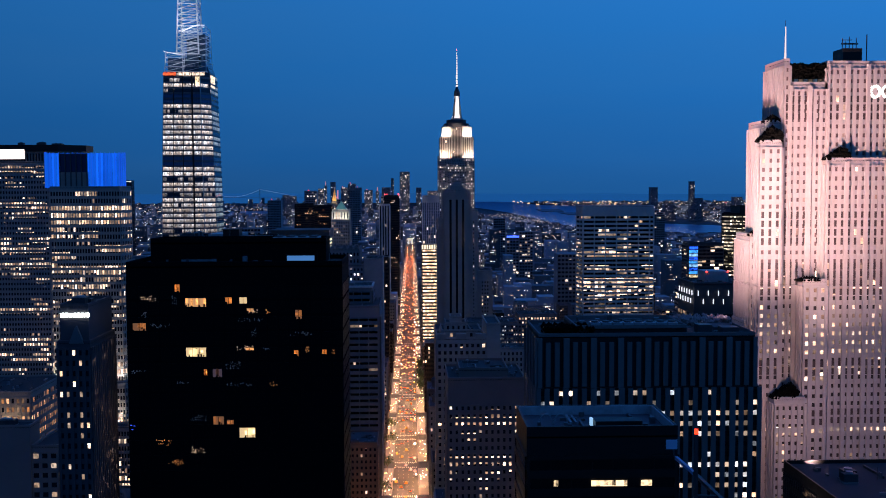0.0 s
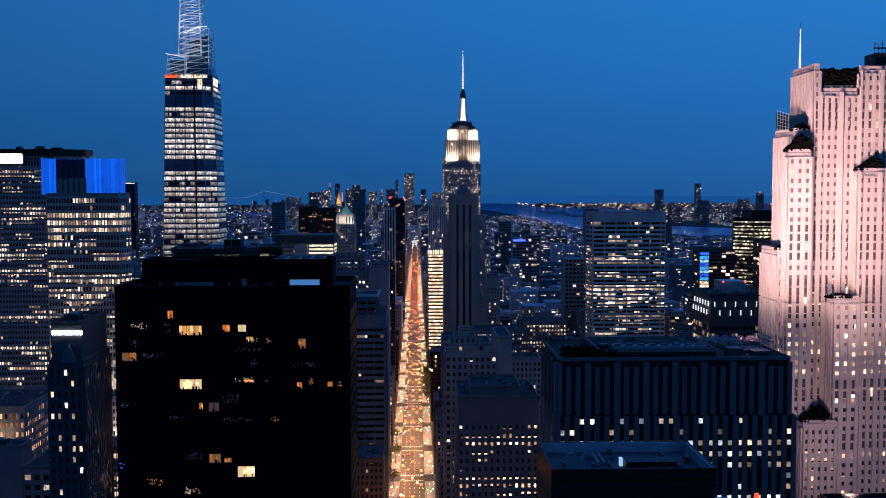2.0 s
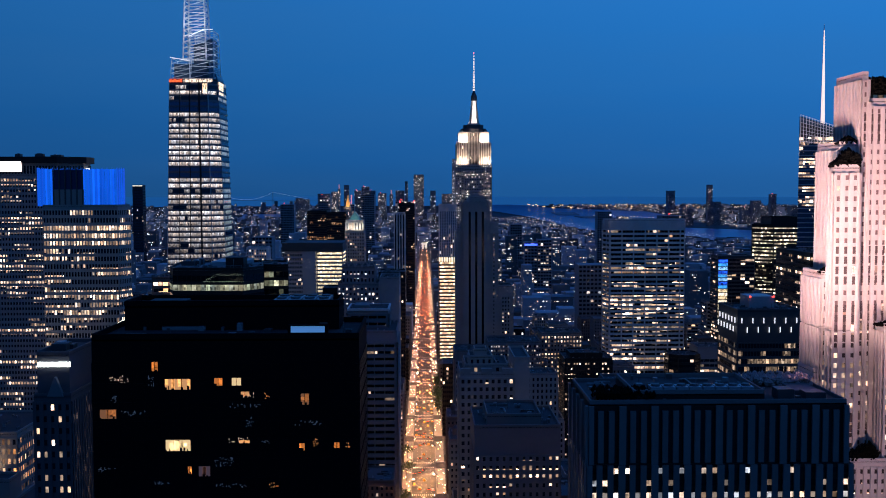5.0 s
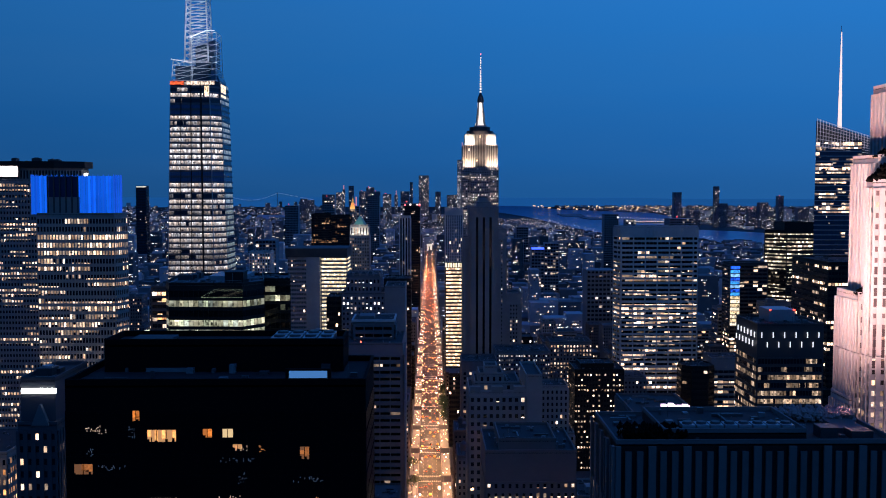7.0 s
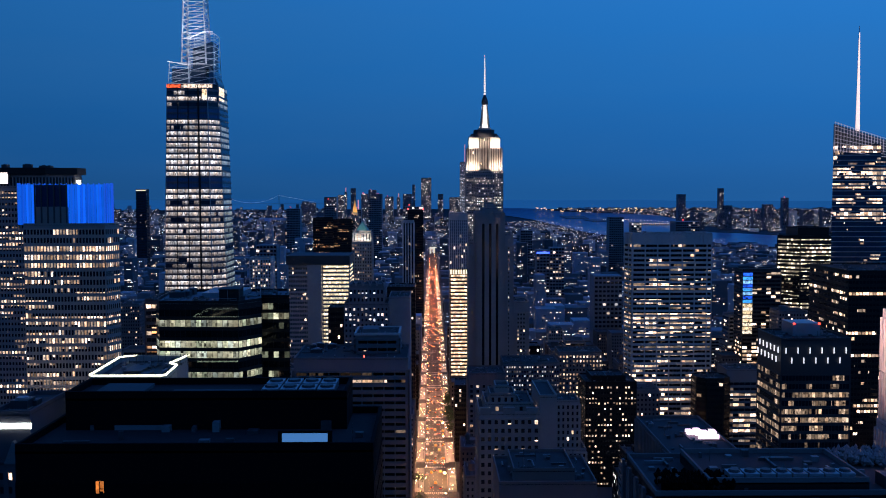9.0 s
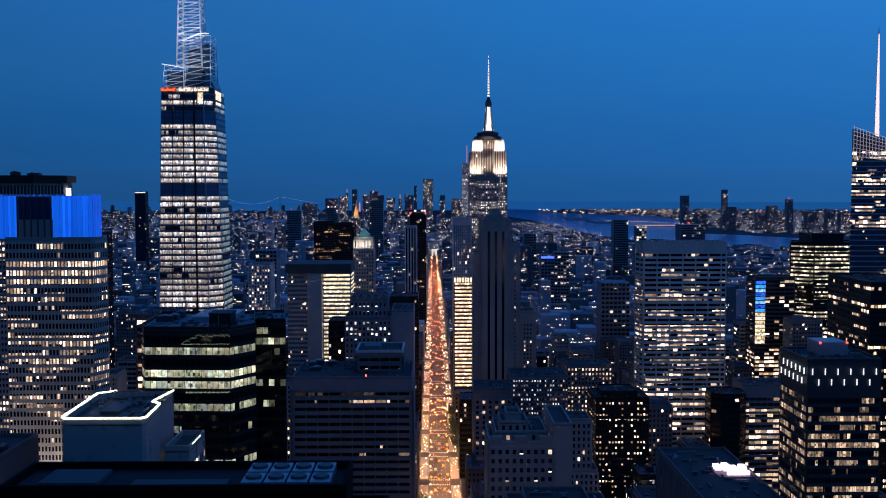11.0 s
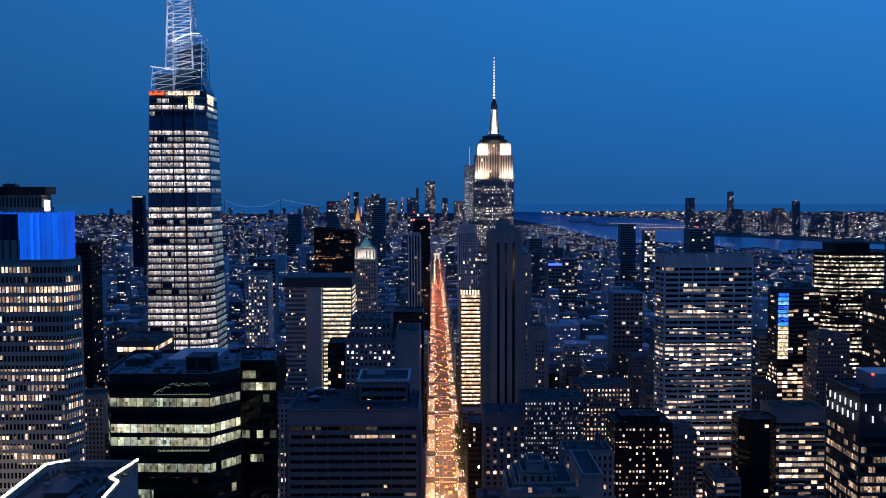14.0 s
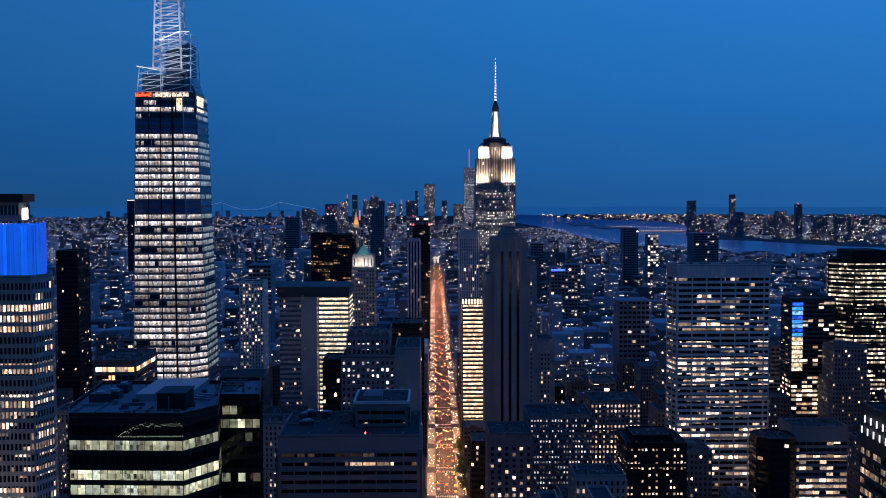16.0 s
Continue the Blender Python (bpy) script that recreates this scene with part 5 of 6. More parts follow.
deco = building("stepped_tower", "stepped grey art-deco tower with an arched crown", [(rect(-60, -31, 740, 775), 0, 140, PUNCHED), (rect(-57, -34, 742, 773), 140, 152, PUNCHED)], grey_stone, windows("deco_windows", 0.35, by_floor=0.6, tints=(WHITE, COOL, WHITE)), PUNCHED)
for k in range(5):
    a = Geo()
    cx = -54.5 + k * 4.6
    pts = [(cx + 2.1 * math.cos(math.pi * j / 6), 152 + 3.6 * math.sin(math.pi * j / 6)) for j in range(7)]
    for p, q in zip(pts, pts[1:]):
        a.beam((p[0], 741.6, p[1]), (q[0], 741.6, q[1]), 0.6)
    part("crown_arch", a, limestone, deco)
building("blank_wall_block", "office block with a windowless blue-grey side wall", [(rect(-31, -17, 746, 785), 0, 143.5, dict(bay=0))], concrete, win_plain, PUNCHED, category="office block")
building("dark_office_block", "black-fronted office block by the avenue", [(rect(-41, -17, 950, 985), 0, 131, GRID)], black_metal, windows("dark_front", 0.03), GRID, category="office block")

# right of the avenue
STEPPED = dict(bay=2.7, wide=0.5, storey=3.6, high=0.5, pier=0.4, span=0.3)
pale_b = building("stepped_stone_block", "pale stone office block with stepped top and blank shaft", [(rect(17.5, 43, 504, 536), 0, 119, STEPPED), (rect(20, 40.5, 507, 532), 119, 122.6, dict(bay=3.4, wide=0.4, storey=3.2, high=0.6, pier=0.4, span=0.2, blind=0.3)), (rect(22, 33, 508, 524), 122.6, 126.4, dict(bay=2.7, wide=0.4, storey=3.2, high=0.6, pier=0.4, span=0.2, blind=0.3)), (rect(24.5, 30.5, 510, 521), 126.4, 129.4, dict(bay=0)), (rect(43, 50.3, 504, 538), 0, 126.3, dict(bay=0))], limestone, windows("stepped_windows", 0.16, storey=3.6, by_floor=0.8, tints=(WHITE, WARM, WHITE)), STEPPED, category="office block", single=200)
for x0, x1 in ((17.8, 22.5), (27.5, 32.5), (37.5, 42.7)):
    part("roof_dormer", Geo().box(x0, x1, 503.9, 506.6, 119.2, 121.8), limestone, pale_b)
front_b = building("stone_block", "brown-grey stone block with a blank fluted top", [(rect(19.9, 53, 416, 450), 0, 114.6, dict(bay=2.5, wide=0.4, storey=3.4, high=0.46, pier=0.3, span=0.2, blind=10.5)), (rect(25, 46, 420, 446), 114.6, 118, dict(bay=0))], surface("brown_grey_stone", (0.15, 0.12, 0.11), 0.9), windows("stone_block_windows", 0.42, storey=3.4, runs=0.1, by_floor=0.7, tints=(WHITE, WARM, WHITE)), PUNCHED, category="office block", single=260)
building("office_block", "low stone office block before the pier tower", [(rect(23.7, 50.2, 800, 832), 0, 82.6, dict(bay=4.4, wide=0.42, storey=3.5, high=0.55, pier=0.4, span=0.2, blind=7))], dark_lime, windows("low_a", 0.2, by_floor=0.5, power=1.3), PUNCHED, category="office block")
building("office_block", "long grey block with rows of small lit windows", [(rect(53.5, 97.2, 865, 900), 0, 79.5, dict(bay=2.0, wide=0.45, storey=3.4, high=0.4, pier=0.3, span=0.3))], grey_stone, windows("low_b", 0.85, power=0.42, spread=3.0, by_floor=0.15, tints=(WHITE, COOL, WHITE)), PUNCHED, category="office block")
building("office_block", "grey block with bright upper floors", [(rect(101.5, 137, 900, 930), 0, 82, PUNCHED)], grey_stone, windows("low_c", 0.8, by_floor=0.45, power=1.3), PUNCHED, category="office block")
building("office_block", "black office block with scattered lit rooms", [(rect(108, 145, 800, 835), 0, 76, dict(GRID, bay=2.2, wide=0.5, high=0.34)), (rect(113, 138, 805, 830), 76, 79.5, dict(bay=0))], black_metal, windows("low_d", 0.34, power=1.3, by_floor=0.5, tints=(WHITE, WARM, WHITE)), GRID, category="office block")
grace_style = dict(bay=3.27, wide=0.97, storey=3.72, high=0.52, pier=0.5, span=0.42, every=3, pier_w=0.45, margin=0.5, blind=7.5)
building("white_grid_tower", "white travertine tower with dark window bands", [([(154.5, 868), (217, 868), (217, 888), (151.5, 884)], 6, 180.6, grace_style)], travertine, windows("grid_tower_windows", 0.33, storey=3.7244, base=6.3, ceiling=0.6, by_floor=0.5, power=1.25, runs=0.06, glass=(0.003, 0.004, 0.006), spec=0.15, floors={40: (0.42, 0.9), 37: (0.45, 0.9), 35: (0.65, 1.1), 29: (0.85, 1.2), 28: (0.45, 1.0), 27: (0.6, 1.1), 26: (0.4, 1.0), 25: (0.5, 1.1), 23: (0.4, 0.4), 22: (0.6, 0.35), 20: (0.2, 0.8), 15: (0.97, 1.25), 13: (0.97, 1.1), 11: (0.95, 1.1), 8: (0.7, 1.2)}), grace_style, single=300)
building("rounded_tower", "dark tower with rounded corners and thin ribbons", [(chamfer(189.6, 214, 800, 826, 6), 0, 78, dict(BANDS, bay=3, high=0.5, storey=4.2))], black_metal, windows("rounded_windows", 0.04, by_floor=0.8), BANDS, category="office block")
building("office_block", "low block with bright office floors behind it", [(rect(214.5, 250, 815, 840), 0, 82, dict(BANDS, blind=8))], concrete, windows("low_e", 0.5, by_floor=0.6, power=1.0), BANDS, category="office block")
FB = dict(BANDS, bay=1.7, wide=0.86, storey=4.2, high=0.6, span=0.2, blind=17)
fb = building("fin_lit_block", "glass office block with lit white fins near its top", [(rect(171, 206, 577, 613), 0, 139.5, FB)], dark_metal, windows("fin_block_windows", 0.5, runs=0.16, storey=4.2, by_floor=0.5, power=0.42, cells=1.0, spread=2.0, room=0.8, tints=((1.0, 0.62, 0.38), (1.0, 0.74, 0.55))), FB, category="office block", single=200)
fin_mat = glow("white_fin_lamp", (0.95, 0.95, 1.0), 1.1)
for k in range(11):
    x = 173 + k * 3.0
    z = 133 - (k % 2) * 5
    part("fin_lamp", Geo().box(x, x + 0.36, 576.0, 576.5, z, z + 2.9), fin_mat, fb)
for k in range(12):
    y = 579 + k * 2.8
    z = 133 - (k % 2) * 5
    part("fin_lamp", Geo().box(170.0, 170.5, y, y + 0.36, z, z + 2.9), fin_mat, fb)
part("plant_room", Geo().box(182, 196, 592, 608, 139.5, 146), aluminium, fb)
for x in (182.5, 195.5):
    part("warning_light", Geo().box(x - 0.4, x + 0.4, 591.2, 591.8, 145.5, 146.3), glow("red_roof_lamp", (1, 0.05, 0.03), 6), fb)
building("black_grid_tower", "black office tower with many small lit windows", [(rect(285, 350, 771, 843), 0, 158, dict(bay=2.4, wide=0.8, storey=3.9, high=0.5, pier=0.15, span=0.3))], black_metal, windows("black_grid_windows", 0.36, runs=0.08, storey=3.9, by_floor=0.7), GRID)
building("glass_office_tower", "dark glass office tower with yellow-lit floors", [([(354, 1116), (372, 1100), (430, 1100), (430, 1150), (366, 1150)], 0, 168, dict(BANDS, storey=4.0, bay=2.2, wide=0.88, high=0.45)), (rect(372, 404, 1108, 1142), 168, 176, dict(bay=0))], black_metal, windows("dark_glass_floors", 0.6, storey=4.0, base=0.3, by_floor=0.6, power=1.1, runs=0.06, floors={35: (0.95, 1.4), 33: (0.95, 1.5), 34: (0.5, 0.8), 29: (0.5, 0.9), 28: (0.3, 0.8), 26: (0.4, 0.8), 21: (0.6, 1.2)}, tints=((1.0, 0.78, 0.52), (1.0, 0.84, 0.66))), BANDS)
bt = building("blue_strip_tower", "office tower with a blue-lit corner strip", [(rect(303, 341, 1066, 1092), 0, 136.8, dict(BANDS, storey=3.8))], dark_metal, windows("blue_strip_windows", 0.16, storey=3.8, base=0.3, by_floor=0.5, floors={15: (0.7, 1.1), 14: (0.5, 1.2), 13: (0.7, 1.3), 12: (0.8, 1.3), 11: (0.9, 1.5), 10: (0.9, 1.6), 9: (0.9, 1.6)}), BANDS)
for k in range(16):
    z = 134 - k * 3.8
    mat = always("corner_blue_%d" % (k % 3), ((0.02, 0.12, 1.0), (0.05, 0.35, 1.0), (0.25, 0.55, 1.0))[k % 3], 1.5, 0.3) if k < 8 else always("corner_white_%d" % (k % 2), ((1.0, 0.75, 0.45), (1.0, 0.85, 0.65))[k % 2], 1.6, 0.3)
    part("corner_light", Geo().box(303.4, 312.6, 1064.9, 1065.5, z - 2.9, z), mat, bt)
pink = building("long_stone_block", "long low stone block with a glowing roof skylight", [(rect(79, 104, 416, 480), 0, 122.5, dict(FLUTES, blind=8))], dark_lime, windows("pink_block_windows", 0.2), FLUTES, category="office block", core_mat=black_metal)
sk = thing("roof_sign", "overexposed pinkish-white sign lying on a roof", "sign")
sign_pink = glow("sign_pink", (1.0, 0.66, 0.86), 2.2, True)
for k in range(4):
    part("sign_bar", Geo().box(92.5 + k * 2.6, 94.6 + k * 2.6, 451 - k * 1.0, 455 - k * 1.0, 122.8, 124.2 + 0.6 * (k % 2)), sign_pink, sk)
part("sign_bar", Geo().box(95, 102.6, 445, 446, 122.8, 124.2), sign_pink, sk)
part("sign_frame", Geo().box(91.5, 103.8, 443, 456, 122.62, 122.8), dark_metal, sk)

# crystal tower with the tall spire
crystal = thing("crystal_tower", "faceted glass tower with a tall lit spire", "skyscraper")
TAKEN.append((305, 380, 862, 935))
cpoly2 = [(311, 872), (352, 868), (378, 884), (378, 902), (326, 902)]
ctop = [(314, 874), (350, 872), (371, 884), (371, 900), (329, 900)]
part("body", Geo().prism(cpoly2, 0, [262, 250, 238, 250, 262], ctop), dark_metal, crystal)
cg, cb = Geo(), Geo()
for f in range(62):
    z0 = 10 + f * 4.0
    k = z0 / 262
    p = [(a[0] * (1 - k) + b[0] * k, a[1] * (1 - k) + b[1] * k) for a, b in zip(cpoly2, ctop)]
    for i in range(5):
        if z0 + 3 > (252, 240, 236, 246, 256)[i]:
            continue
        a, b = np.array(p[i]), np.array(p[(i + 1) % 5])
        L = float(np.linalg.norm(b - a))
        u = (b - a) / L
        n = max(2, int(L / 3.0))
        s = L / n * np.arange(n)
        nn = np.array((u[1], -u[0]))
        cg.quads(a, u, nn, s + 0.1, s + L / n - 0.1, 0.12, z0 + 0.6, z0 + 3.2)
        cb.slabs(a, u, nn, 0, L, 0.0, 0.35, z0 - 0.4, z0 + 0.4)
part("glazing", cg, windows("crystal_glass", 0.30, runs=0.08, storey=4.0, by_floor=0.6, power=1.2, glass=(0.02, 0.05, 0.09), zone=0.02), crystal, "", "stuff")
part("floor_band", cb, aluminium, crystal, "", "stuff")
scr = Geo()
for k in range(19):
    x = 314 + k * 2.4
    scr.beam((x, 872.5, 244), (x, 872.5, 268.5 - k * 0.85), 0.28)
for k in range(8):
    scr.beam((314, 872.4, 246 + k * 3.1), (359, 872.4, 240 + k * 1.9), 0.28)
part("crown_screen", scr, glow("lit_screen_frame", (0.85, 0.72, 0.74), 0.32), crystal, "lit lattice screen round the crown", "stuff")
part("crown_glass", Geo().prism(rect(314.6, 361, 874, 877), 240, [266.5, 252, 252, 266.5]), windows("crown_screen_glass", 0.0, storey=4.0, power=0.8, glass=(0.05, 0.09, 0.14)), crystal)
spire = part("spire", Geo().cyl(340.6, 894, 2.0, 0.3, 250, 346, 8), white_metal, crystal)
spl = glow("spire_lamp", (1.0, 0.74, 0.68), 1.1)
for k in range(18):
    z = 258 + k * 4.6
    part("spire_lamp", Geo().cyl(340.6, 893.4, 1.9 - 0.085 * k, 1.83 - 0.085 * k, z, z + 4.35, 8), spl, spire)

building("brick_block", "brown brick block with orange-lit floors", [(rect(-166, -147, 655, 690), 0, 152, dict(BANDS, bay=3.0))], brown_brick, windows("orange_floors", 0.6, by_floor=0.8, tints=(AMBER, WARM, WHITE)), BANDS, category="office block")
building("dark_tower", "black office tower with very few lit windows", [(rect(-341, -322, 1080, 1110), 0, 180, GRID)], black_metal, windows("unlit_tower_windows", 0.03, by_floor=0.5), GRID)
slim = building("slim_tower", "slim dark tower with a lit roof line", [(rect(-719, -694, 2540, 2565), 0, 222, GRID)], black_metal, windows("slim_tower_windows", 0.012, by_floor=0.0, glass=(0.02, 0.04, 0.07)), GRID)
part("roof_line_light", Geo().box(-718.6, -694.4, 2539.2, 2539.8, 219.6, 221.4), glow("roof_line", (1.0, 0.85, 0.7), 1.2), slim, "lit line along the roof")

# ---- the blocks between ----
FILL = [("brown brick office block with scattered lit windows", brown_brick, PUNCHED), ("grey stone office block with lit windows", grey_stone, PUNCHED), ("pale limestone block with vertical piers", limestone, STRIPS), ("concrete office block with window ribbons", concrete, BANDS), ("dark glass office block", black_metal, GRID)]
fill_wins = [win_plain, win_home, win_busy, win_cool, windows("quiet_windows", 0.10, by_floor=0.3, mixed=True)]
frng = random.Random(31)


def clear(x0, x1, y0, y1, pad=2.0):
    return all(x1 + pad < a or x0 - pad > b or y1 + pad < c or y0 - pad > d for a, b, c, d in TAKEN)


def generic(x0, x1, y0, y1, h, rng):
    label, wall_mat, style = FILL[rng.choices(range(5), (4, 4, 2, 3, 2))[0]]
    win = fill_wins[rng.choices(range(5), (4, 3, 1, 1, 3))[0]]
    tiers = [(rect(x0, x1, y0, y1), 0, h)]
    if h > 45 and rng.random() < 0.6 and x1 - x0 > 16:
        k = rng.uniform(0.55, 0.8)
        d = rng.uniform(2, 4.5)
        tiers = [(rect(x0, x1, y0, y1), 0, h * k), (rect(x0 + d, x1 - d, y0 + d, y1 - d), h * k, h)]
    roof = rng.choice((tar_roof, pale_roof, tar_roof))
    ob = building("office_building", label, tiers, wall_mat, win, style, roof_mat=roof, category="building", group="midtown blocks")
    tx0, tx1, ty0, ty1 = tiers[-1][0][0][0], tiers[-1][0][1][0], tiers[-1][0][0][1], tiers[-1][0][2][1]
    if rng.random() < 0.45 and y0 < 1000:
        water_tank(rng.uniform(tx0 + 3, tx1 - 3), rng.uniform(ty0 + 3, ty1 - 3), h + 0.1, rng.uniform(1.5, 2.2))
    if rng.random() < 0.6:
        bx, by = rng.uniform(tx0 + 2, max(tx0 + 2.1, tx1 - 8)), rng.uniform(ty0 + 2, max(ty0 + 2.1, ty1 - 7))
        part("bulkhead", Geo().box(bx, min(bx + rng.uniform(4, 8), tx1 - 0.6), by, min(by + rng.uniform(4, 7), ty1 - 0.6), h, h + rng.uniform(2.5, 5)), wall_mat, ob)


def in_sight(x, y, pad=70):
    return abs(x + 3) < 0.50 * (y + 10) + pad


AV_X = [(-620, -470), (-450, -322), (-298, -165), (-145, -15.8), (15.8, 294), (326, 575), (605, 850)]
for n in range(50, 37, -1):
    y0, y1 = street_y(n) + 9.5, street_y(n - 1) - 9.5
    for ax0, ax1 in AV_X:
        for row in (0, 1):
            ya, yb = (y0, (y0 + y1) / 2 - 0.6) if row == 0 else ((y0 + y1) / 2 + 0.6, y1)
            x = ax0
            while x < ax1 - 8:
                w = min(frng.uniform(15, 38), ax1 - x)
                if ax1 - (x + w) < 10:
                    w = ax1 - x
                if in_sight(x + w / 2, ya) and clear(x, x + w, ya, yb):
                    near_av = abs(x + w / 2) < 60
                    h = frng.triangular(22, 88 if not near_av else 70, 45)
                    if ya > 900 and frng.random() < 0.12:
                        h = frng.uniform(85, 112)
                    if ya < 500:
                        h = min(h, 70)
                    if near_av and x > 0 and 940 < ya < 1090:
                        h = min(h, 32)
                    generic(x, x + w - 0.4, ya, yb, h, frng)
                x += w

# ---- the middle and far city ----
def city_boxes(name, label, rows, wall_mat, win_mat, win_size=(2.2, 1.7), density=0.10, seed=5, single=False):
    """Many far buildings as one joined mass with its panes; rows: x, y, width, depth, height."""
    wall, panes = Geo(), Geo()
    R = np.array(rows, float)
    prng = random.Random(seed)
    WV, WQ, PV = [], [], []
    for x, y, w, d, h in R:
        corners = [far(cx, cy, z) for z in (0, h) for cx, cy in ((x, y), (x + w, y), (x + w, y + d), (x, y + d))]
        k = len(WV)
        WV += corners
        WQ += [(k, k + 1, k + 5, k + 4), (k + 1, k + 2, k + 6, k + 5), (k + 2, k + 3, k + 7, k + 6), (k + 3, k, k + 4, k + 7), (k + 4, k + 5, k + 6, k + 7)]
        dist = math.hypot(x, y - 90)
        sz = 1.0 + dist / 3600.0
        ww, wh = win_size[0] * sz, win_size[1] * sz
        n = int(min(90, max(3, w * h * density / (ww * wh)) + prng.random() * 2))
        side = -1 if x > 0 else 1
        busy = prng.random()
        while n > 0:
            run = min(n, prng.choice((1, 1, 1, 2, 3, 5)) if busy < 0.75 else prng.choice((1, 3, 6)))
            n -= run
            front = prng.random() < 0.7
            z = 3 + 3.7 * prng.randrange(0, max(1, int((h - 4) / 3.7)))
            s = prng.uniform(0, max(0.1, (w if front else d) - ww * 1.5 * run))
            for r in range(run):
                p0 = s + r * ww * 1.5
                if front:
                    px = x + p0
                    q = [(px, y - 0.3, z), (px + ww, y - 0.3, z), (px + ww, y - 0.3, z + wh), (px, y - 0.3, z + wh)]
                else:
                    py = y + p0
                    xx = x - 0.3 if side < 0 else x + w + 0.3
                    q = [(xx, py, z), (xx, py + ww, z), (xx, py + ww, z + wh), (xx, py, z + wh)]
                PV += [far(*p) for p in q]
    wall.add(WV, WQ)
    ob = tagged(part(name, wall, wall_mat), label, "building", "mid-rise blocks") if single else tagged(part(name, wall, wall_mat), label, "far buildings", "", "stuff")
    if PV:
        panes.add(PV, np.arange(len(PV)).reshape(-1, 4))
        part("glazing", panes, win_mat, ob, "", "stuff")
    return ob


# paler and bluer than plain masonry: distance haze is put into the base colour
far_wall = surface("hazed_far_masonry", (0.27, 0.275, 0.30), 0.9, grain=0.08, stain=0.008, vary=0.7, bump=0, island=0.75)
mrng = random.Random(12)
rows_mid, rows_far, rows_bk, rows_nj = [], [], [], []
for n in range(37, 9, -1):
    y0, y1 = street_y(n) + 9, street_y(n - 1) - 9
    for ax0, ax1 in [(-1500, -1100), (-1060, -880), (-840, -660)] + AV_X + [(890, 1130), (1170, 1400)]:
        for row in (0, 1):
            ya, yb = (y0, (y0 + y1) / 2) if row == 0 else ((y0 + y1) / 2, y1)
            x = ax0
            while x < ax1 - 8:
                w = min(mrng.uniform(12, 34), ax1 - x)
                if in_sight(x + w / 2, ya) and clear(x, x + w, ya, yb):
                    h = mrng.triangular(16, 62, 28)
                    if mrng.random() < 0.05:
                        h = mrng.uniform(75, (115 if x < 300 else 90) if ya > 1500 else 100)
                    if x > 600:
                        h = min(h * 0.8, 42)
                    rows_mid.append((x, ya, w - 0.5, yb - ya, h))
                x += w
# nearly the same haze-paled colour, varied from block to block
mid_wall = surface("hazed_mid_masonry", (0.25, 0.25, 0.27), 0.9, grain=0.08, stain=0.008, vary=0.7, bump=0, each=0.9)
rows_mid.sort(key=lambda r: r[1])
for k, row in enumerate(rows_mid[:210]):
    city_boxes("mid_rise_block", "flat-roofed mid-rise block with scattered lit windows", [row], mid_wall, win_far, (0.75, 0.75), 0.12, 500 + k, True)
rows_mid = rows_mid[210:]
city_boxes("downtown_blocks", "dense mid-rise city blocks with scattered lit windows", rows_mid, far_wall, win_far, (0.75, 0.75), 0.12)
for _ in range(2600):
    y = mrng.uniform(3700, 6900)
    x = mrng.uniform(-1300, 760 + (6900 - y) * 0.12)
    h = mrng.triangular(10, 60, 18) * (1.6 if y > 5600 and -700 < x < 300 else 1.0)
    if x > 450:
        h = min(h, 14)
    if on_water(x, y) or on_water(x + 40, y + 40):
        continue
    rows_far.append((x, y, mrng.uniform(14, 40), mrng.uniform(14, 40), h))
for _ in range(2600):
    y = mrng.uniform(2500, 14000)
    x = -mrng.uniform(1000 + 0.02 * y, 400 + 0.62 * y)
    if on_water(x, y) or on_water(x + 30, y + 20):
        continue
    h = mrng.triangular(8, 40, 12) + (mrng.uniform(40, 90) if mrng.random() < 0.03 else 0)
    rows_bk.append((x, y, mrng.uniform(14, 50), mrng.uniform(14, 50), h))
for _ in range(2600):
    y = mrng.uniform(4700, 15000)
    x = mrng.uniform(1750 + max(0, 5600 - y) * 0.5, 900 + 0.55 * y) 
    h = mrng.triangular(6, 35, 10) + (mrng.uniform(40, 100) if mrng.random() < 0.05 and y < 8000 else 0)
    if on_water(x, y) or on_water(x + 40, y + 40):
        continue
    rows_nj.append((x, y, mrng.uniform(16, 60), mrng.uniform(16, 60), h))
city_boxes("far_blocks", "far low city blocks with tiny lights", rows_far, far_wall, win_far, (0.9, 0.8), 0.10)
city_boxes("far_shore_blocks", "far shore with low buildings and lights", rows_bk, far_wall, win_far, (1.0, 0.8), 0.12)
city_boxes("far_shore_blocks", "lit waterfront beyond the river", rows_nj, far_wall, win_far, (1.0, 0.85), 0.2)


glint = {}
for _ in range(7600):
    x, y = mrng.uniform(-1500, 1400), 1000 + 6200 * mrng.random() ** 0.8
    if abs(x) < 0.5 * y + 50 and not on_water(x, y):
        r = mrng.uniform(0.25, 0.6) * (1 + y / 5000)
        z = mrng.uniform(14, 26) if y > 2300 else mrng.uniform(30, 64)
        glint.setdefault(mrng.choice((0, 0, 1, 1, 2)), []).extend(far(*q) for q in ((x - r, y, z), (x + r, y, z), (x + r, y, z + 1.6 * r), (x - r, y, z + 1.6 * r)))
for k, (nm, col) in enumerate((("roof_lamps", (1.0, 0.72, 0.5)), ("street_glints", (1.0, 0.9, 0.82)), ("sign_glints", (0.6, 0.8, 1.0)))):
    g = Geo()
    g.add(glint[k], np.arange(len(glint[k])).reshape(-1, 4))
    tagged(part(nm, g, glow(nm, col, 1.25)), "tiny scattered lights among the far blocks", "lamps", "", "stuff")


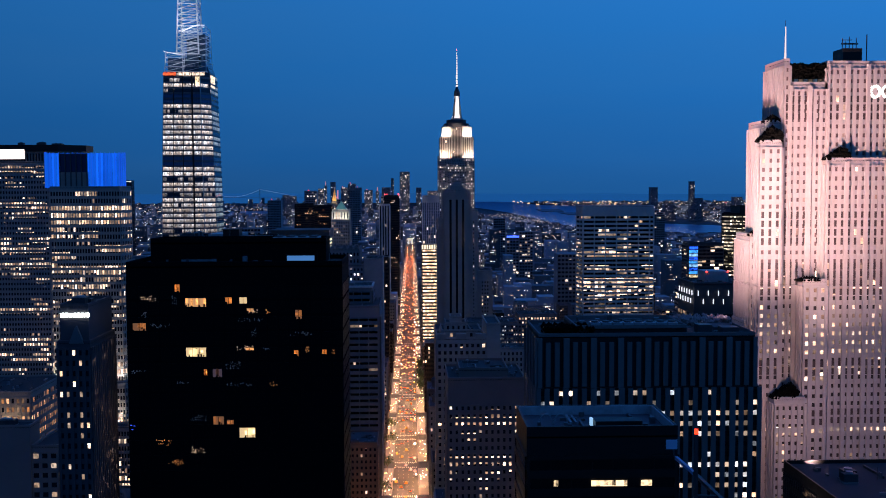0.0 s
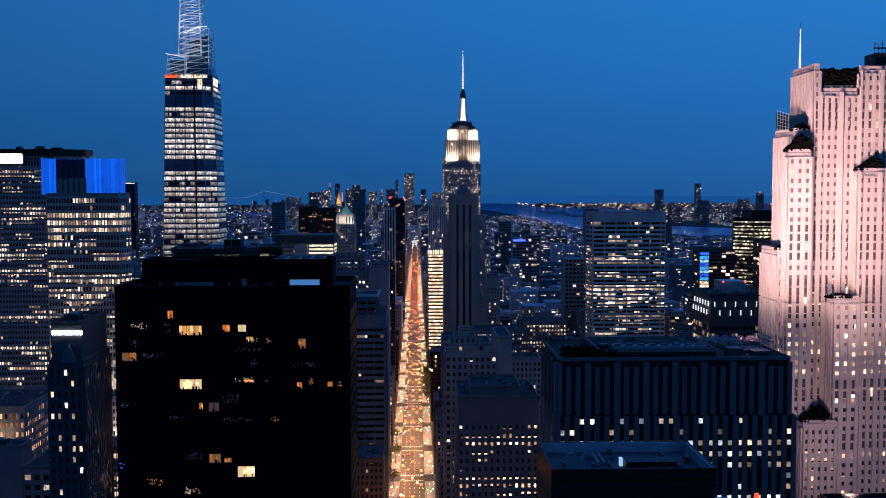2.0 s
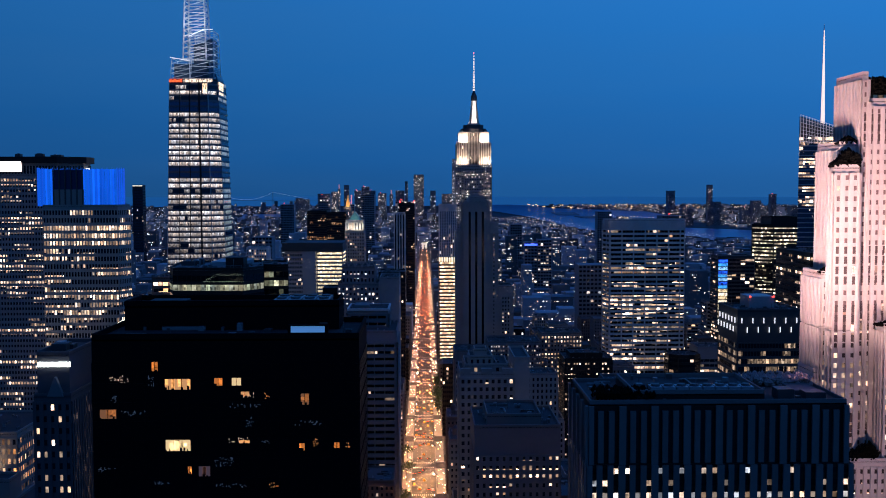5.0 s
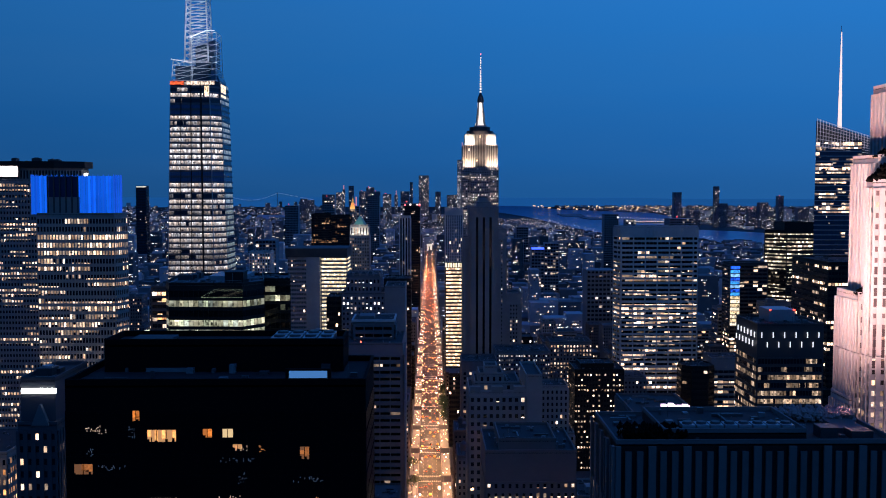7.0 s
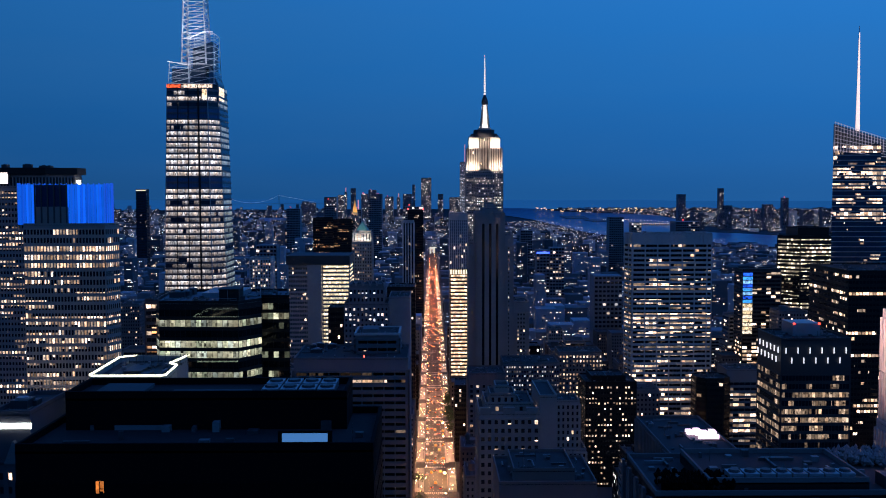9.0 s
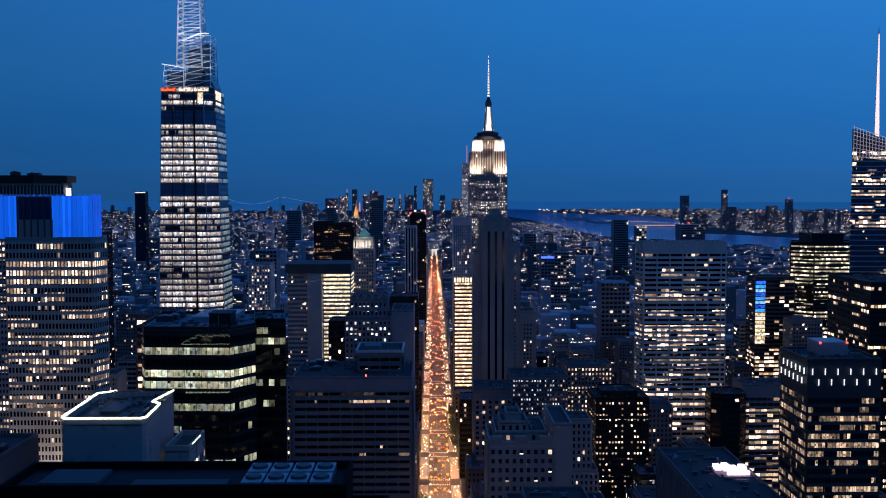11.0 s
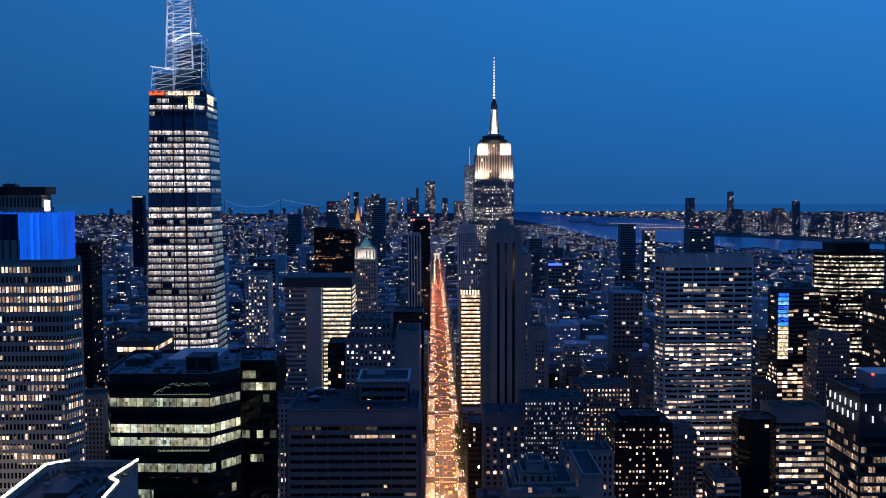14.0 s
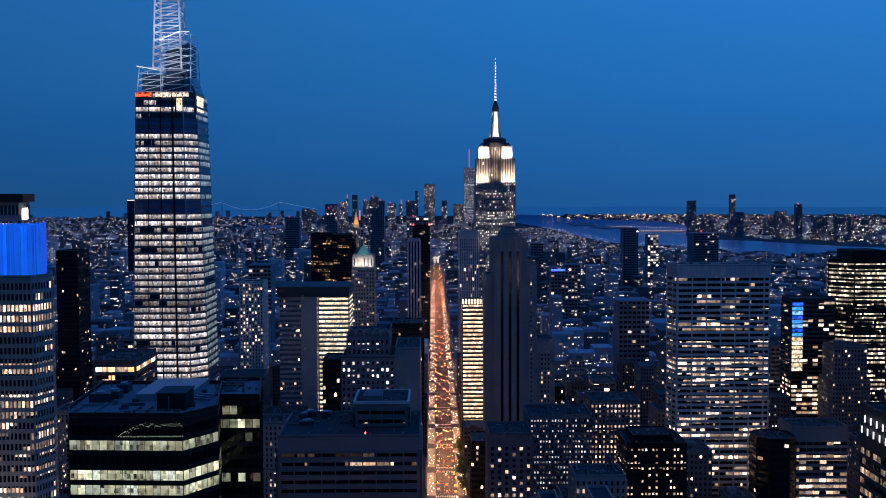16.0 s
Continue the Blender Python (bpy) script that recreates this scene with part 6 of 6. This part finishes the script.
def far_tower(x0, x1, y, h, lit, label, spire=0.0, mat=None, depth=None):
    """One tower of the far skyline, with rows of panes."""
    ob = thing("far_tower", label, "skyscraper", "far skyline towers")
    d = depth or min(60, max(25, x1 - x0))
    body = Geo()
    V = [far(cx, cy, z) for z in (0, h) for cx, cy in ((x0, y), (x1, y), (x1, y + d), (x0, y + d))]
    body.add(V, [(0, 1, 5, 4), (1, 2, 6, 5), (2, 3, 7, 6), (3, 0, 4, 7), (4, 5, 6, 7), (3, 2, 1, 0)])
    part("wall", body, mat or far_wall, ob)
    PV = []
    nb, nf = max(3, int((x1 - x0) / 4.6)), max(6, int(h / 5.2))
    for f in range(nf):
        for b in range(nb):
            xa, xb = x0 + (x1 - x0) * (b + 0.15) / nb, x0 + (x1 - x0) * (b + 0.85) / nb
            za, zb = h * (f + 0.25) / nf, h * (f + 0.75) / nf
            PV += [far(xa, y - 1, za), far(xb, y - 1, za), far(xb, y - 1, zb), far(xa, y - 1, zb)]
    pg = Geo()
    pg.add(PV, np.arange(len(PV)).reshape(-1, 4))
    part("glazing", pg, far_lit[lit], ob, "", "stuff")
    if (int(x0) + lit) % 3 == 0:
        rl = Geo()
        c = far(x0 + (x1 - x0) * 0.3, y, h + 4)
        rl.box(c[0] - 1.3, c[0] + 1.3, c[1] - 1.3, c[1] + 1.3, c[2] - 1.3, c[2] + 1.3)
        part("warning_light", rl, red_far, ob)
    if spire:
        sg2 = Geo()
        xm = (x0 + x1) / 2
        sg2.beam(far(xm, y + d / 2, h), far(xm, y + d / 2, h + spire), 2.6)
        part("spire", sg2, mast_red, ob)
    return ob


mast_red = glow("mast_pink_lamp", (0.9, 0.35, 0.38), 0.6)
red_far = glow("far_red_lamp", (1.0, 0.05, 0.06), 2.0)
PEACH = (1.0, 0.78, 0.62)
far_lit = [windows("far_tower_dim", 0.035, by_floor=0.0, power=2.2, tints=(WHITE, PEACH, COOL)), windows("far_tower_some", 0.08, by_floor=0.5, power=2.2, tints=(PEACH, WHITE, COOL)), windows("far_tower_bright", 0.2, by_floor=0.5, power=1.9, tints=(WHITE, PEACH, COOL)), glow("far_gold", (1.0, 0.55, 0.2), 1.2), windows("white_facade", 0.42, by_floor=0.2, power=1.6, tints=(PEACH, (1.0, 0.93, 0.9))),
           windows("cool_tower_floors", 0.5, by_floor=0.5, power=0.9, tints=((0.75, 0.85, 1.0), (0.9, 0.92, 1.0), PEACH), glass=(0.05, 0.09, 0.15))]
SKYLINE = [(-813, -768, 166, 1), (-768, -727, 158, 1), (-674, -598, 193, 0), (-588, -550, 206, 2), (-546, -532, 225, 2), (-508, -476, 248, 0), (-442, -400, 213, 1), (-397, -348, 237, 1), (-348, -310, 212, 0),
           (-293, -241, 195, 2), (-220, -199, 190, 2), (-182, -126, 212, 0), (-123, -105, 270, 1), (-67, -4, 312, 2), (37, 71, 211, 1), (110, 175, 190, 2)]
for x0, x1, h, lit in SKYLINE:
    far_tower(x0, x1, 6400, h, lit, "far downtown tower with lit floors", 26 if lit == 2 and x1 - x0 < 25 else 0)
far_tower(176, 238, 6400, 411, 5, "tallest far tower with a thin mast", 110)
SHORE = [(1447, 1492, 207, 0), (1686, 1716, 242, 1), (1712, 1768, 141, 0), (1957, 2009, 147, 1), (2064, 2100, 186, 0), (1892, 1944, 108, 1), (2187, 2252, 113, 1), (2301, 2350, 119, 2), (2383, 2482, 100, 2), (1533, 1604, 99, 1)]
for x0, x1, h, lit in SHORE:
    far_tower(x0, x1, 6000, h, lit, "waterfront tower beyond the river")
MIDDLE = [(406.8, 440.3, 2400, 157, 0), (536, 588.5, 2300, 149, 1), (166.5, 187, 1700, 121, 1), (188, 211, 1700, 125, 2), (195, 229, 1300, 112, 1), (-182.2, -167, 2450, 175, 2), (-64.7, -20, 2300, 183, 1), (-178.7, -141, 2900, 197, 0), (-310, -276, 3000, 193, 1), (-450, -408, 3200, 166, 0), (185, 210, 2200, 134, 0), (-249, -220, 1500, 140, 1), (418, 440, 2200, 150, 4)]
for x0, x1, y, h, lit in MIDDLE:
    far_tower(x0, x1, y, h, lit, "tower in the middle distance with scattered lit windows", 22 if (x0, lit) == (-182.2, 2) else 0)
bar = part("blue_bar_light", Geo().box(166.5, 187, 1698, 1698.8, 115, 118), glow("blue_bar", (0.05, 0.12, 1.0), 2.5))
tagged(bar, "blue light bar on a tower's top", "light")

bridge = thing("suspension_bridge", "far suspension bridge with lit cables", "bridge")
bg = Geo()
bx = lambda u: (-3113.7 + 827.7 * (u - 0.12) / 0.68, 15200)
for u in (0.12, 0.80):
    bg.beam(far(*bx(u), 0), far(*bx(u), 215), 2.2)
cable = Geo()
prev = None
for k in range(41):
    u = -0.27 + 1.52 * k / 40
    s_ = (u - 0.46) / 0.34
    z = 96 + 110 * min(1.0, s_ * s_) if abs(s_) <= 1 else max(60, 206 - 80 * (abs(s_) - 1))
    p = far(*bx(u), z)
    if prev:
        cable.beam(prev, p, 1.1)
    prev = p
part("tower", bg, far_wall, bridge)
part("cable", cable, glow("cable_lamps", (0.35, 0.55, 0.85), 0.35), bridge, "lit main cable")
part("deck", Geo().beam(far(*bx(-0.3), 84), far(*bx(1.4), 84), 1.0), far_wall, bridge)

# strip of hills whose blue haze is an emissive colour
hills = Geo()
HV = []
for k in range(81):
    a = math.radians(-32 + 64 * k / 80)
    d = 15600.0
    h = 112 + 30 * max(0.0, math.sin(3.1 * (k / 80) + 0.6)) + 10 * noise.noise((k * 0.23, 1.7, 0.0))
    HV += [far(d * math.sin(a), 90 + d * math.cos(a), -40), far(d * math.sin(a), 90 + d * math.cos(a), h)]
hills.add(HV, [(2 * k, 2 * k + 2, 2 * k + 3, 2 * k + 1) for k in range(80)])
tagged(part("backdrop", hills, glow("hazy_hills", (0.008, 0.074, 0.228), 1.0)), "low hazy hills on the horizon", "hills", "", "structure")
flood = Geo()
for k in range(170):
    x, y = mrng.uniform(1500, 4600), mrng.uniform(11500, 17000)
    flood.add([far(x - 8, y, 6), far(x + 8, y, 6), far(x + 8, y, 16), far(x - 8, y, 16)], [(0, 1, 2, 3)])
tagged(part("harbour_lights", flood, glow("harbour_lamp", (1.0, 0.66, 0.34), 1.6)), "strings of harbour lamps on the far shore", "lamps", "", "stuff")

def island(name, pts, label):
    g = Geo()
    top = [far(x, y, 9) for x, y in pts]
    low = [far(x, y, 3) for x, y in pts]
    n = len(pts)
    g.add(low + top, [(i, (i + 1) % n, n + (i + 1) % n, n + i) for i in range(n)], [list(range(n, 2 * n))])
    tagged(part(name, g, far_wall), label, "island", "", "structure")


island("harbour_island", [(1120, 8450), (1300, 8420), (1400, 9350), (1180, 9372)], "low dark island in the bay")
island("harbour_island", [(1190, 7500), (1400, 7450), (1475, 8017), (1195, 8053)], "low dark island in the bay")
island("harbour_pier", [(1325, 6740), (1640, 6710), (1650, 6790), (1330, 6830)], "long low pier in the river")
pier_l = Geo()
for k in range(26):
    u = k / 25
    for x, y in ((1325 + 320 * u, 6735), (1340 + 420 * u, 7950 - 900 * u * u)):
        p = far(x, y, 12)
        pier_l.box(p[0] - 1.4, p[0] + 1.4, p[1] - 1.4, p[1] + 1.4, p[2] - 1.0, p[2] + 1.0)
tagged(part("pier_lamps", pier_l, glow("pier_lamp", (1.0, 0.8, 0.55), 1.5)), "curved strings of pier lamps over the water", "lamps", "", "stuff")

# ---- the avenue: lamps, traffic, trees ----
bulb_mat = glow("street_lamp_bulb", (1.0, 0.62, 0.32), 12)
far_lens = glow("far_street_lamp_lens", (1.0, 0.42, 0.16), 9)
far_down = glow("far_street_lamp_glass", (1.0, 0.38, 0.15), 1000, True)
pole_g, arm_g, head_g, lens_g = Geo().cyl(0, 0, 0.11, 0.08, 0, 9.2, 8), Geo().beam((0, 0, 9.1), (2.2, 0, 9.7), 0.12), Geo().box(1.85, 2.95, -0.27, 0.27, 9.5, 9.82), Geo().box(1.95, 2.85, -0.2, 0.2, 9.44, 9.496)


def street_lamp(lens_power):
    """One cobra-head lamp; the lamps further down the avenue burn dimmer."""
    ob = thing("street_lamp", "tall steel street lamp with a glowing amber head", "street lamp", "avenue street lamps")
    part("pole", pole_g, dark_metal, ob)
    part("arm", arm_g, dark_metal, ob)
    head0 = part("head", head_g, dark_metal, ob)
    part("lens", lens_g, glow("street_lamp_lens", (1.0, 0.43, 0.17), lens_power, True), head0, "glowing amber lens")
    part("bulb_cover", Geo().cyl(2.4, 0, 0.22, 0.12, 9.82, 10.1, 8), bulb_mat, head0, "glowing cover")
    return ob


for power, streets in ((9400, range(50, 46, -1)), (6600, range(46, 42, -1)), (4300, range(42, 39, -1))):
    lamp0 = street_lamp(power)
    spots = [(side * 9.3, street_y(n) + 9 + 62 * f + side * 6, 0.17, 0 if side < 0 else 180) for n in streets for f in (0.12, 0.62) for side in (-1, 1)]
    lamp0.matrix_basis = pose(spots[0][0], spots[0][1], spots[0][2], 0, 0, spots[0][3])
    for x, y, z, r in spots[1:]:
        copy_thing(lamp0, pose(x, y, z, 0, 0, r))

tail = glow("tail_lamp", (1.0, 0.07, 0.02), 8)
far_tail = glow("far_tail_lamp", (1.0, 0.12, 0.03), 30)
head_l = glow("head_lamp", (1.0, 0.85, 0.6), 60)
tyre_m = surface("tyre_rubber", (0.02, 0.02, 0.02), 0.9)
paint = {"yellow": surface("taxi_yellow_paint", (0.62, 0.36, 0.03), 0.35), "black": surface("black_paint", (0.02, 0.02, 0.022), 0.3), "white": surface("white_paint", (0.7, 0.7, 0.7), 0.35), "grey": surface("silver_paint", (0.3, 0.31, 0.32), 0.35, metal=0.4)}
car_glass = windows("car_glass", 0.0, glass=(0.01, 0.012, 0.015))


def car(colour, label):
    ob = thing("car", label, "car", "cars on the avenue")
    lower = Geo().prism([(-0.92, -2.3), (0.92, -2.3), (0.92, 2.3), (-0.92, 2.3)], 0.32, 0.92, [(-0.88, -2.25), (0.88, -2.25), (0.88, 2.2), (-0.88, 2.2)])
    lower.prism([(-0.84, -1.7), (0.84, -1.7), (0.84, 1.0), (-0.84, 1.0)], 0.92, 1.46, [(-0.68, -1.2), (0.68, -1.2), (0.68, 0.45), (-0.68, 0.45)])
    body = part("body", lower, paint[colour], ob)
    part("rear_window", Geo().prism([(-0.7, -1.62), (0.7, -1.62), (0.7, -1.5), (-0.7, -1.5)], 0.97, 1.40, [(-0.6, -1.24), (0.6, -1.24), (0.6, -1.14), (-0.6, -1.14)]), car_glass, body)
    for sx in (-1, 1):
        part("tail_lamp", Geo().box(sx * 0.7 - 0.17, sx * 0.7 + 0.17, -2.36, -2.3, 0.62, 0.84), tail, ob, "glowing red tail lamp")
        part("head_lamp", Geo().box(sx * 0.66 - 0.16, sx * 0.66 + 0.16, 2.26, 2.34, 0.6, 0.78), head_l, ob)
        for yy in (-1.42, 1.4):
            wheel = part("wheel", Geo(), tyre_m, ob)
            me = bpy.data.meshes.new("wheel")
            bm = bmesh.new()
            bmesh.ops.create_cone(bm, cap_ends=True, segments=12, radius1=0.33, radius2=0.33, depth=0.22, matrix=Matrix.Translation((sx * 0.86, yy, 0.33)) @ Matrix.Rotation(math.pi / 2, 4, "Y"))
            bm.to_mesh(me)
            bm.free()
            me.materials.append(tyre_m)
            wheel.data = me
    return ob


kinds = [car("yellow", "yellow taxi in slow avenue traffic"), car("black", "black saloon car in slow avenue traffic"), car("white", "white car in slow avenue traffic"), car("grey", "silver car in slow avenue traffic")]
crng = random.Random(4)
LANES = (-6.6, -3.3, 0.0, 3.3, 6.6)
places, far_cars = [], []
for ln in LANES:
    y = 480 + crng.uniform(0, 20)
    while y < 3500:
        gap = crng.uniform(22, 80) if y < 760 else (crng.uniform(13, 45) if y < 1150 else crng.uniform(16, 85))
        y += gap
        (places if y < 1050 else far_cars).append((ln + crng.uniform(-1.1, 1.1) if y > 1050 else ln + crng.uniform(-0.4, 0.4), y))
used = [False] * 4
for x, y in places[:85]:
    k = crng.choices(range(4), (4, 4, 2, 2))[0]
    if not used[k]:
        kinds[k].matrix_basis = pose(x, y, 0.0)
        used[k] = True
    else:
        copy_thing(kinds[k], pose(x, y, 0.0))
fb_, ft = Geo(), Geo()
for x, y in far_cars + places[85:]:
    fb_.prism([(x - 0.92, y - 2.3), (x + 0.92, y - 2.3), (x + 0.92, y + 2.3), (x - 0.92, y + 2.3)], 0.3, 1.0)
    fb_.prism([(x - 0.84, y - 1.7), (x + 0.84, y - 1.7), (x + 0.84, y + 1.0), (x - 0.84, y + 1.0)], 1.0, 1.5, [(x - 0.68, y - 1.2), (x + 0.68, y - 1.2), (x + 0.68, y + 0.5), (x - 0.68, y + 0.5)])
    for sx in (-1, 1):
        ft.box(x + sx * 0.66 - 0.2, x + sx * 0.66 + 0.2, y - 2.42, y - 2.32, 0.6, 0.9)
jam = tagged(part("distant_traffic", fb_, paint["black"]), "dense queue of cars far down the avenue", "cars", "", "stuff")
part("tail_lamps", ft, far_tail, jam, "glowing red tail lamps", "stuff")
lp, ld = Geo(), Geo()
for n in range(39, 8, -1):
    for f in (0.25, 0.75):
        for x in (-8, 8):
            y = street_y(n) + 9 + 62 * f + crng.uniform(-9, 9)
            lp.box(x - 0.42, x + 0.42, y - 0.42, y + 0.42, 9.5, 9.9)
            ld.add([(x - 0.4, y - 0.4, 9.44), (x + 0.4, y - 0.4, 9.44), (x + 0.4, y + 0.4, 9.44), (x - 0.4, y + 0.4, 9.44)], [(3, 2, 1, 0)])
far_lamps = tagged(part("distant_street_lamps", lp, far_lens), "amber street lamps far down the avenue", "street lamps", "", "stuff")
part("lamp_glass", ld, far_down, far_lamps, "", "stuff")
prng2 = random.Random(21)
for nm, col, pw, cnt in (("shop_lamps", (1.0, 0.70, 0.44), 7.0, 9), ("canopy_lamps", (1.0, 0.46, 0.18), 6.0, 10), ("window_spotlights", (1.0, 0.86, 0.70), 10.0, 5)):
    sp = Geo()
    for n in range(50, 20, -1):
        for _ in range(cnt):
            x = prng2.choice((-1, 1)) * prng2.uniform(9.6, 15.0)
            y, z, r = street_y(n) + 9 + prng2.uniform(0, 62), 0.17, prng2.uniform(0.14, 0.34)
            sp.box(x - r, x + r, y - r, y + r, z, z + r * 1.6)
    tagged(part(nm, sp, glow(nm, col, pw)), "small bright lamps standing along the pavement", "lamps", "", "stuff")
shop_mat = windows("shop_windows", 0.75, storey=5.0, by_floor=0.0, power=2.2, tints=(WARM, WHITE, (1.0, 0.5, 0.2)), room=0.6)
for n in range(49, 26, -1):
    for side in (-1, 1):
        g = Geo()
        y0, y1 = street_y(n) + 10, street_y(n - 1) - 10
        k = int((y1 - y0) / 5.5)
        s_ = (y1 - y0) / k * np.arange(k)
        o, u, nn = ((-15.5, y0), (0, 1), (1, 0)) if side < 0 else ((15.5, y1), (0, -1), (-1, 0))
        g.quads(o, u, nn, s_ + 0.5, s_ + 4.8, 0.0, 0.6, 4.4)
        ob = thing("shopfront", "row of bright shop windows along the pavement", "shopfront", "avenue shopfronts")
        part("shop_glazing", g, shop_mat, ob, "", "stuff")
        fr = Geo()
        fr.slabs(o, u, nn, np.append(s_, y1 - y0) - 0.25, np.append(s_, y1 - y0) + 0.25, -0.2, 0.15, 0.17, 4.6)
        fr.slabs(o, u, nn, 0, y1 - y0, -0.2, 0.3, 4.6, 5.4)
        part("shop_frame", fr, dark_metal, ob)
marks = Geo()
for n in range(50, 30, -1):
    yc = street_y(n)
    for k in range(12):
        for yy in (yc - 8, yc + 5):
            marks.box(-8 + k * 1.35, -7.4 + k * 1.35, yy, yy + 3, 0.0, 0.012)
for ln in (-4.95, -1.65, 1.65, 4.95):
    for k in range(160):
        y = 450 + k * 9
        marks.box(ln - 0.07, ln + 0.07, y, y + 3, 0.0, 0.012)
tagged(part("road_markings", marks, surface("road_paint", (0.7, 0.7, 0.66), 0.7)), "worn white lane dashes and crossing bars", "road markings", "", "stuff")
arch = thing("stone_arch", "pale floodlit stone arch closing the avenue", "arch")
# the stone itself glows in place of floodlights on it
arch_mat = glow("marble_floodlight_glow", (1.0, 0.82, 0.6), 0.8)
ax_, ay_ = 0, 3662
q0 = far(ax_, ay_, 0)
for sx in (-1, 1):
    part("pier", Geo().box(q0[0] + sx * 5.5 - 2.5, q0[0] + sx * 5.5 + 2.5, q0[1], q0[1] + 4, q0[2], q0[2] + 13), arch_mat, arch)
part("attic", Geo().box(q0[0] - 8.4, q0[0] + 8.4, q0[1] - 0.3, q0[1] + 4.3, q0[2] + 13, q0[2] + 20), arch_mat, arch)


def tree(x, y, h, r, rng):
    ob = thing("street_tree", "dark leafy street tree beside the avenue", "tree", "street trees")
    trunk = Geo().cyl(x, y, 0.3, 0.16, 0.1, h * 0.5, 8)
    limbs = Geo()
    tips = []
    for k in range(6):
        a = 2 * math.pi * k / 6 + rng.uniform(-0.3, 0.3)
        tip = (x + math.cos(a) * r * 0.6, y + math.sin(a) * r * 0.6, h * rng.uniform(0.6, 0.85))
        limbs.beam((x, y, h * rng.uniform(0.35, 0.48)), tip, 0.14)
        tips.append(tip)
    leaves = Geo()
    for _ in range(260):
        t = rng.choice(tips)
        c = Vector((t[0] + rng.gauss(0, r * 0.32), t[1] + rng.gauss(0, r * 0.32), t[2] + rng.gauss(0, h * 0.12)))
        e = Euler((rng.uniform(0, 6.3), rng.uniform(0, 6.3), rng.uniform(0, 6.3))).to_matrix()
        s = rng.uniform(0.25, 0.55)
        leaves.add([tuple(c + e @ Vector(p) * s) for p in ((-1, -0.6, 0), (1, -0.6, 0.2), (1, 0.6, 0), (-1, 0.6, 0.2))], [(0, 1, 2, 3)])
    part("trunk", trunk, brown_brick, ob)
    part("limb", limbs, brown_brick, ob)
    part("crown", leaves, foliage, ob)


trng = random.Random(9)
for k in range(16):
    tree(trng.uniform(12.5, 14.5) if k < 11 else -trng.uniform(12.5, 14), 950 + k * 14 if k < 11 else 560 + (k - 11) * 60, trng.uniform(11, 16), trng.uniform(3.5, 5), trng)


# ---- floodlights ----
def floodlight(name, eye, target, power, colour, angle, blend=0.7, size=0.6):
    data = bpy.data.lights.new(name, "SPOT")
    data.energy, data.color, data.spot_size, data.spot_blend, data.shadow_soft_size = power, colour, radians(angle), blend, size
    ob = new(name, data)
    ob.matrix_world = look(eye, target)
    return ob


PINK = (1.0, 0.64, 0.62)
for eye, aim, watts, wide in (((90, 282, 157), (141, 353, 200), 1150000, 60), ((62, 322, 150), (132, 365, 192), 640000, 62), ((128, 292, 120), (168, 350, 195), 430000, 60), ((96, 300, 157), (144, 354, 226), 260000, 44), ((118, 270, 119), (150, 350, 112), 140000, 80)):
    floodlight("slab_floodlight", eye, aim, watts, PINK, wide, 1.0, 1.5)
floodlight("gilt_floodlight", (-156, 2086, 166), (-156, 2106, 186), 60000, (1.0, 0.66, 0.34), 75, 1.0, 0.6)
CROWN = (1.0, 0.77, 0.60)
for x in (54, 60, 66, 89, 95, 101):
    floodlight("crown_floodlight", (x, 1594, 245.5), (x, 1603, 262), 62000, CROWN, 125, 1.0, 0.6)
for x in (57.5, 65, 90, 97.5):
    floodlight("crown_floodlight", (x, 1597, 281), (x, 1603, 288), 60000, CROWN, 140, 1.0, 0.6)
floodlight("mast_floodlight", (78.9, 1606, 309.5), (78.9, 1624, 335), 30000, (1.0, 0.88, 0.78), 70, 0.9, 0.4)
for eye, aim, watts in (((-203, 852, 296), (-197, 873, 312), 16000), ((-180, 852, 296), (-181, 873, 325), 20000), ((-188, 846, 316), (-187.5, 878, 365), 70000), ((-160, 862, 300), (-186, 882, 350), 16000)):
    floodlight("spire_floodlight", eye, aim, watts, (0.93, 0.93, 1.0), 75, 0.9, 0.4)
for x in (-201, -191.5, -182, -172.5, -163):
    floodlight("base_floodlight", (x, 571.6, 85.5), (x, 576.3, 96), 15000, (1.0, 0.84, 0.72), 120, 1.0, 0.4)
floodlight("base_floodlight", (-154.4, 590, 85.5), (-158.2, 590, 96), 9000, (1.0, 0.84, 0.72), 120, 1.0, 0.4)
for x in (-210, -196, -180, -166):
    floodlight("base_floodlight", (x, 564.5, 62.5), (x, 570.3, 72), 14000, (1.0, 0.84, 0.70), 120, 1.0, 0.4)
# added fill lamps stand in for warm street glow on the cornice block
for x in (-232, -212, -192):
    floodlight("street_glow_fill", (x, 477, 80), (x, 484, 90), 5000, (1.0, 0.66, 0.38), 120, 1.0, 0.4)
for x in (-80, -73.7, -67.5):
    floodlight("pyramid_floodlight", (x, 1107.5, 163.6), (x, 1113, 171), 7000, (1.0, 0.95, 0.85), 130, 0.9, 0.4)
floodlight("pyramid_floodlight", (-73.7, 1104, 174), (-73.7, 1118, 180), 7000, (0.8, 1.0, 0.85), 60, 0.9, 0.4)
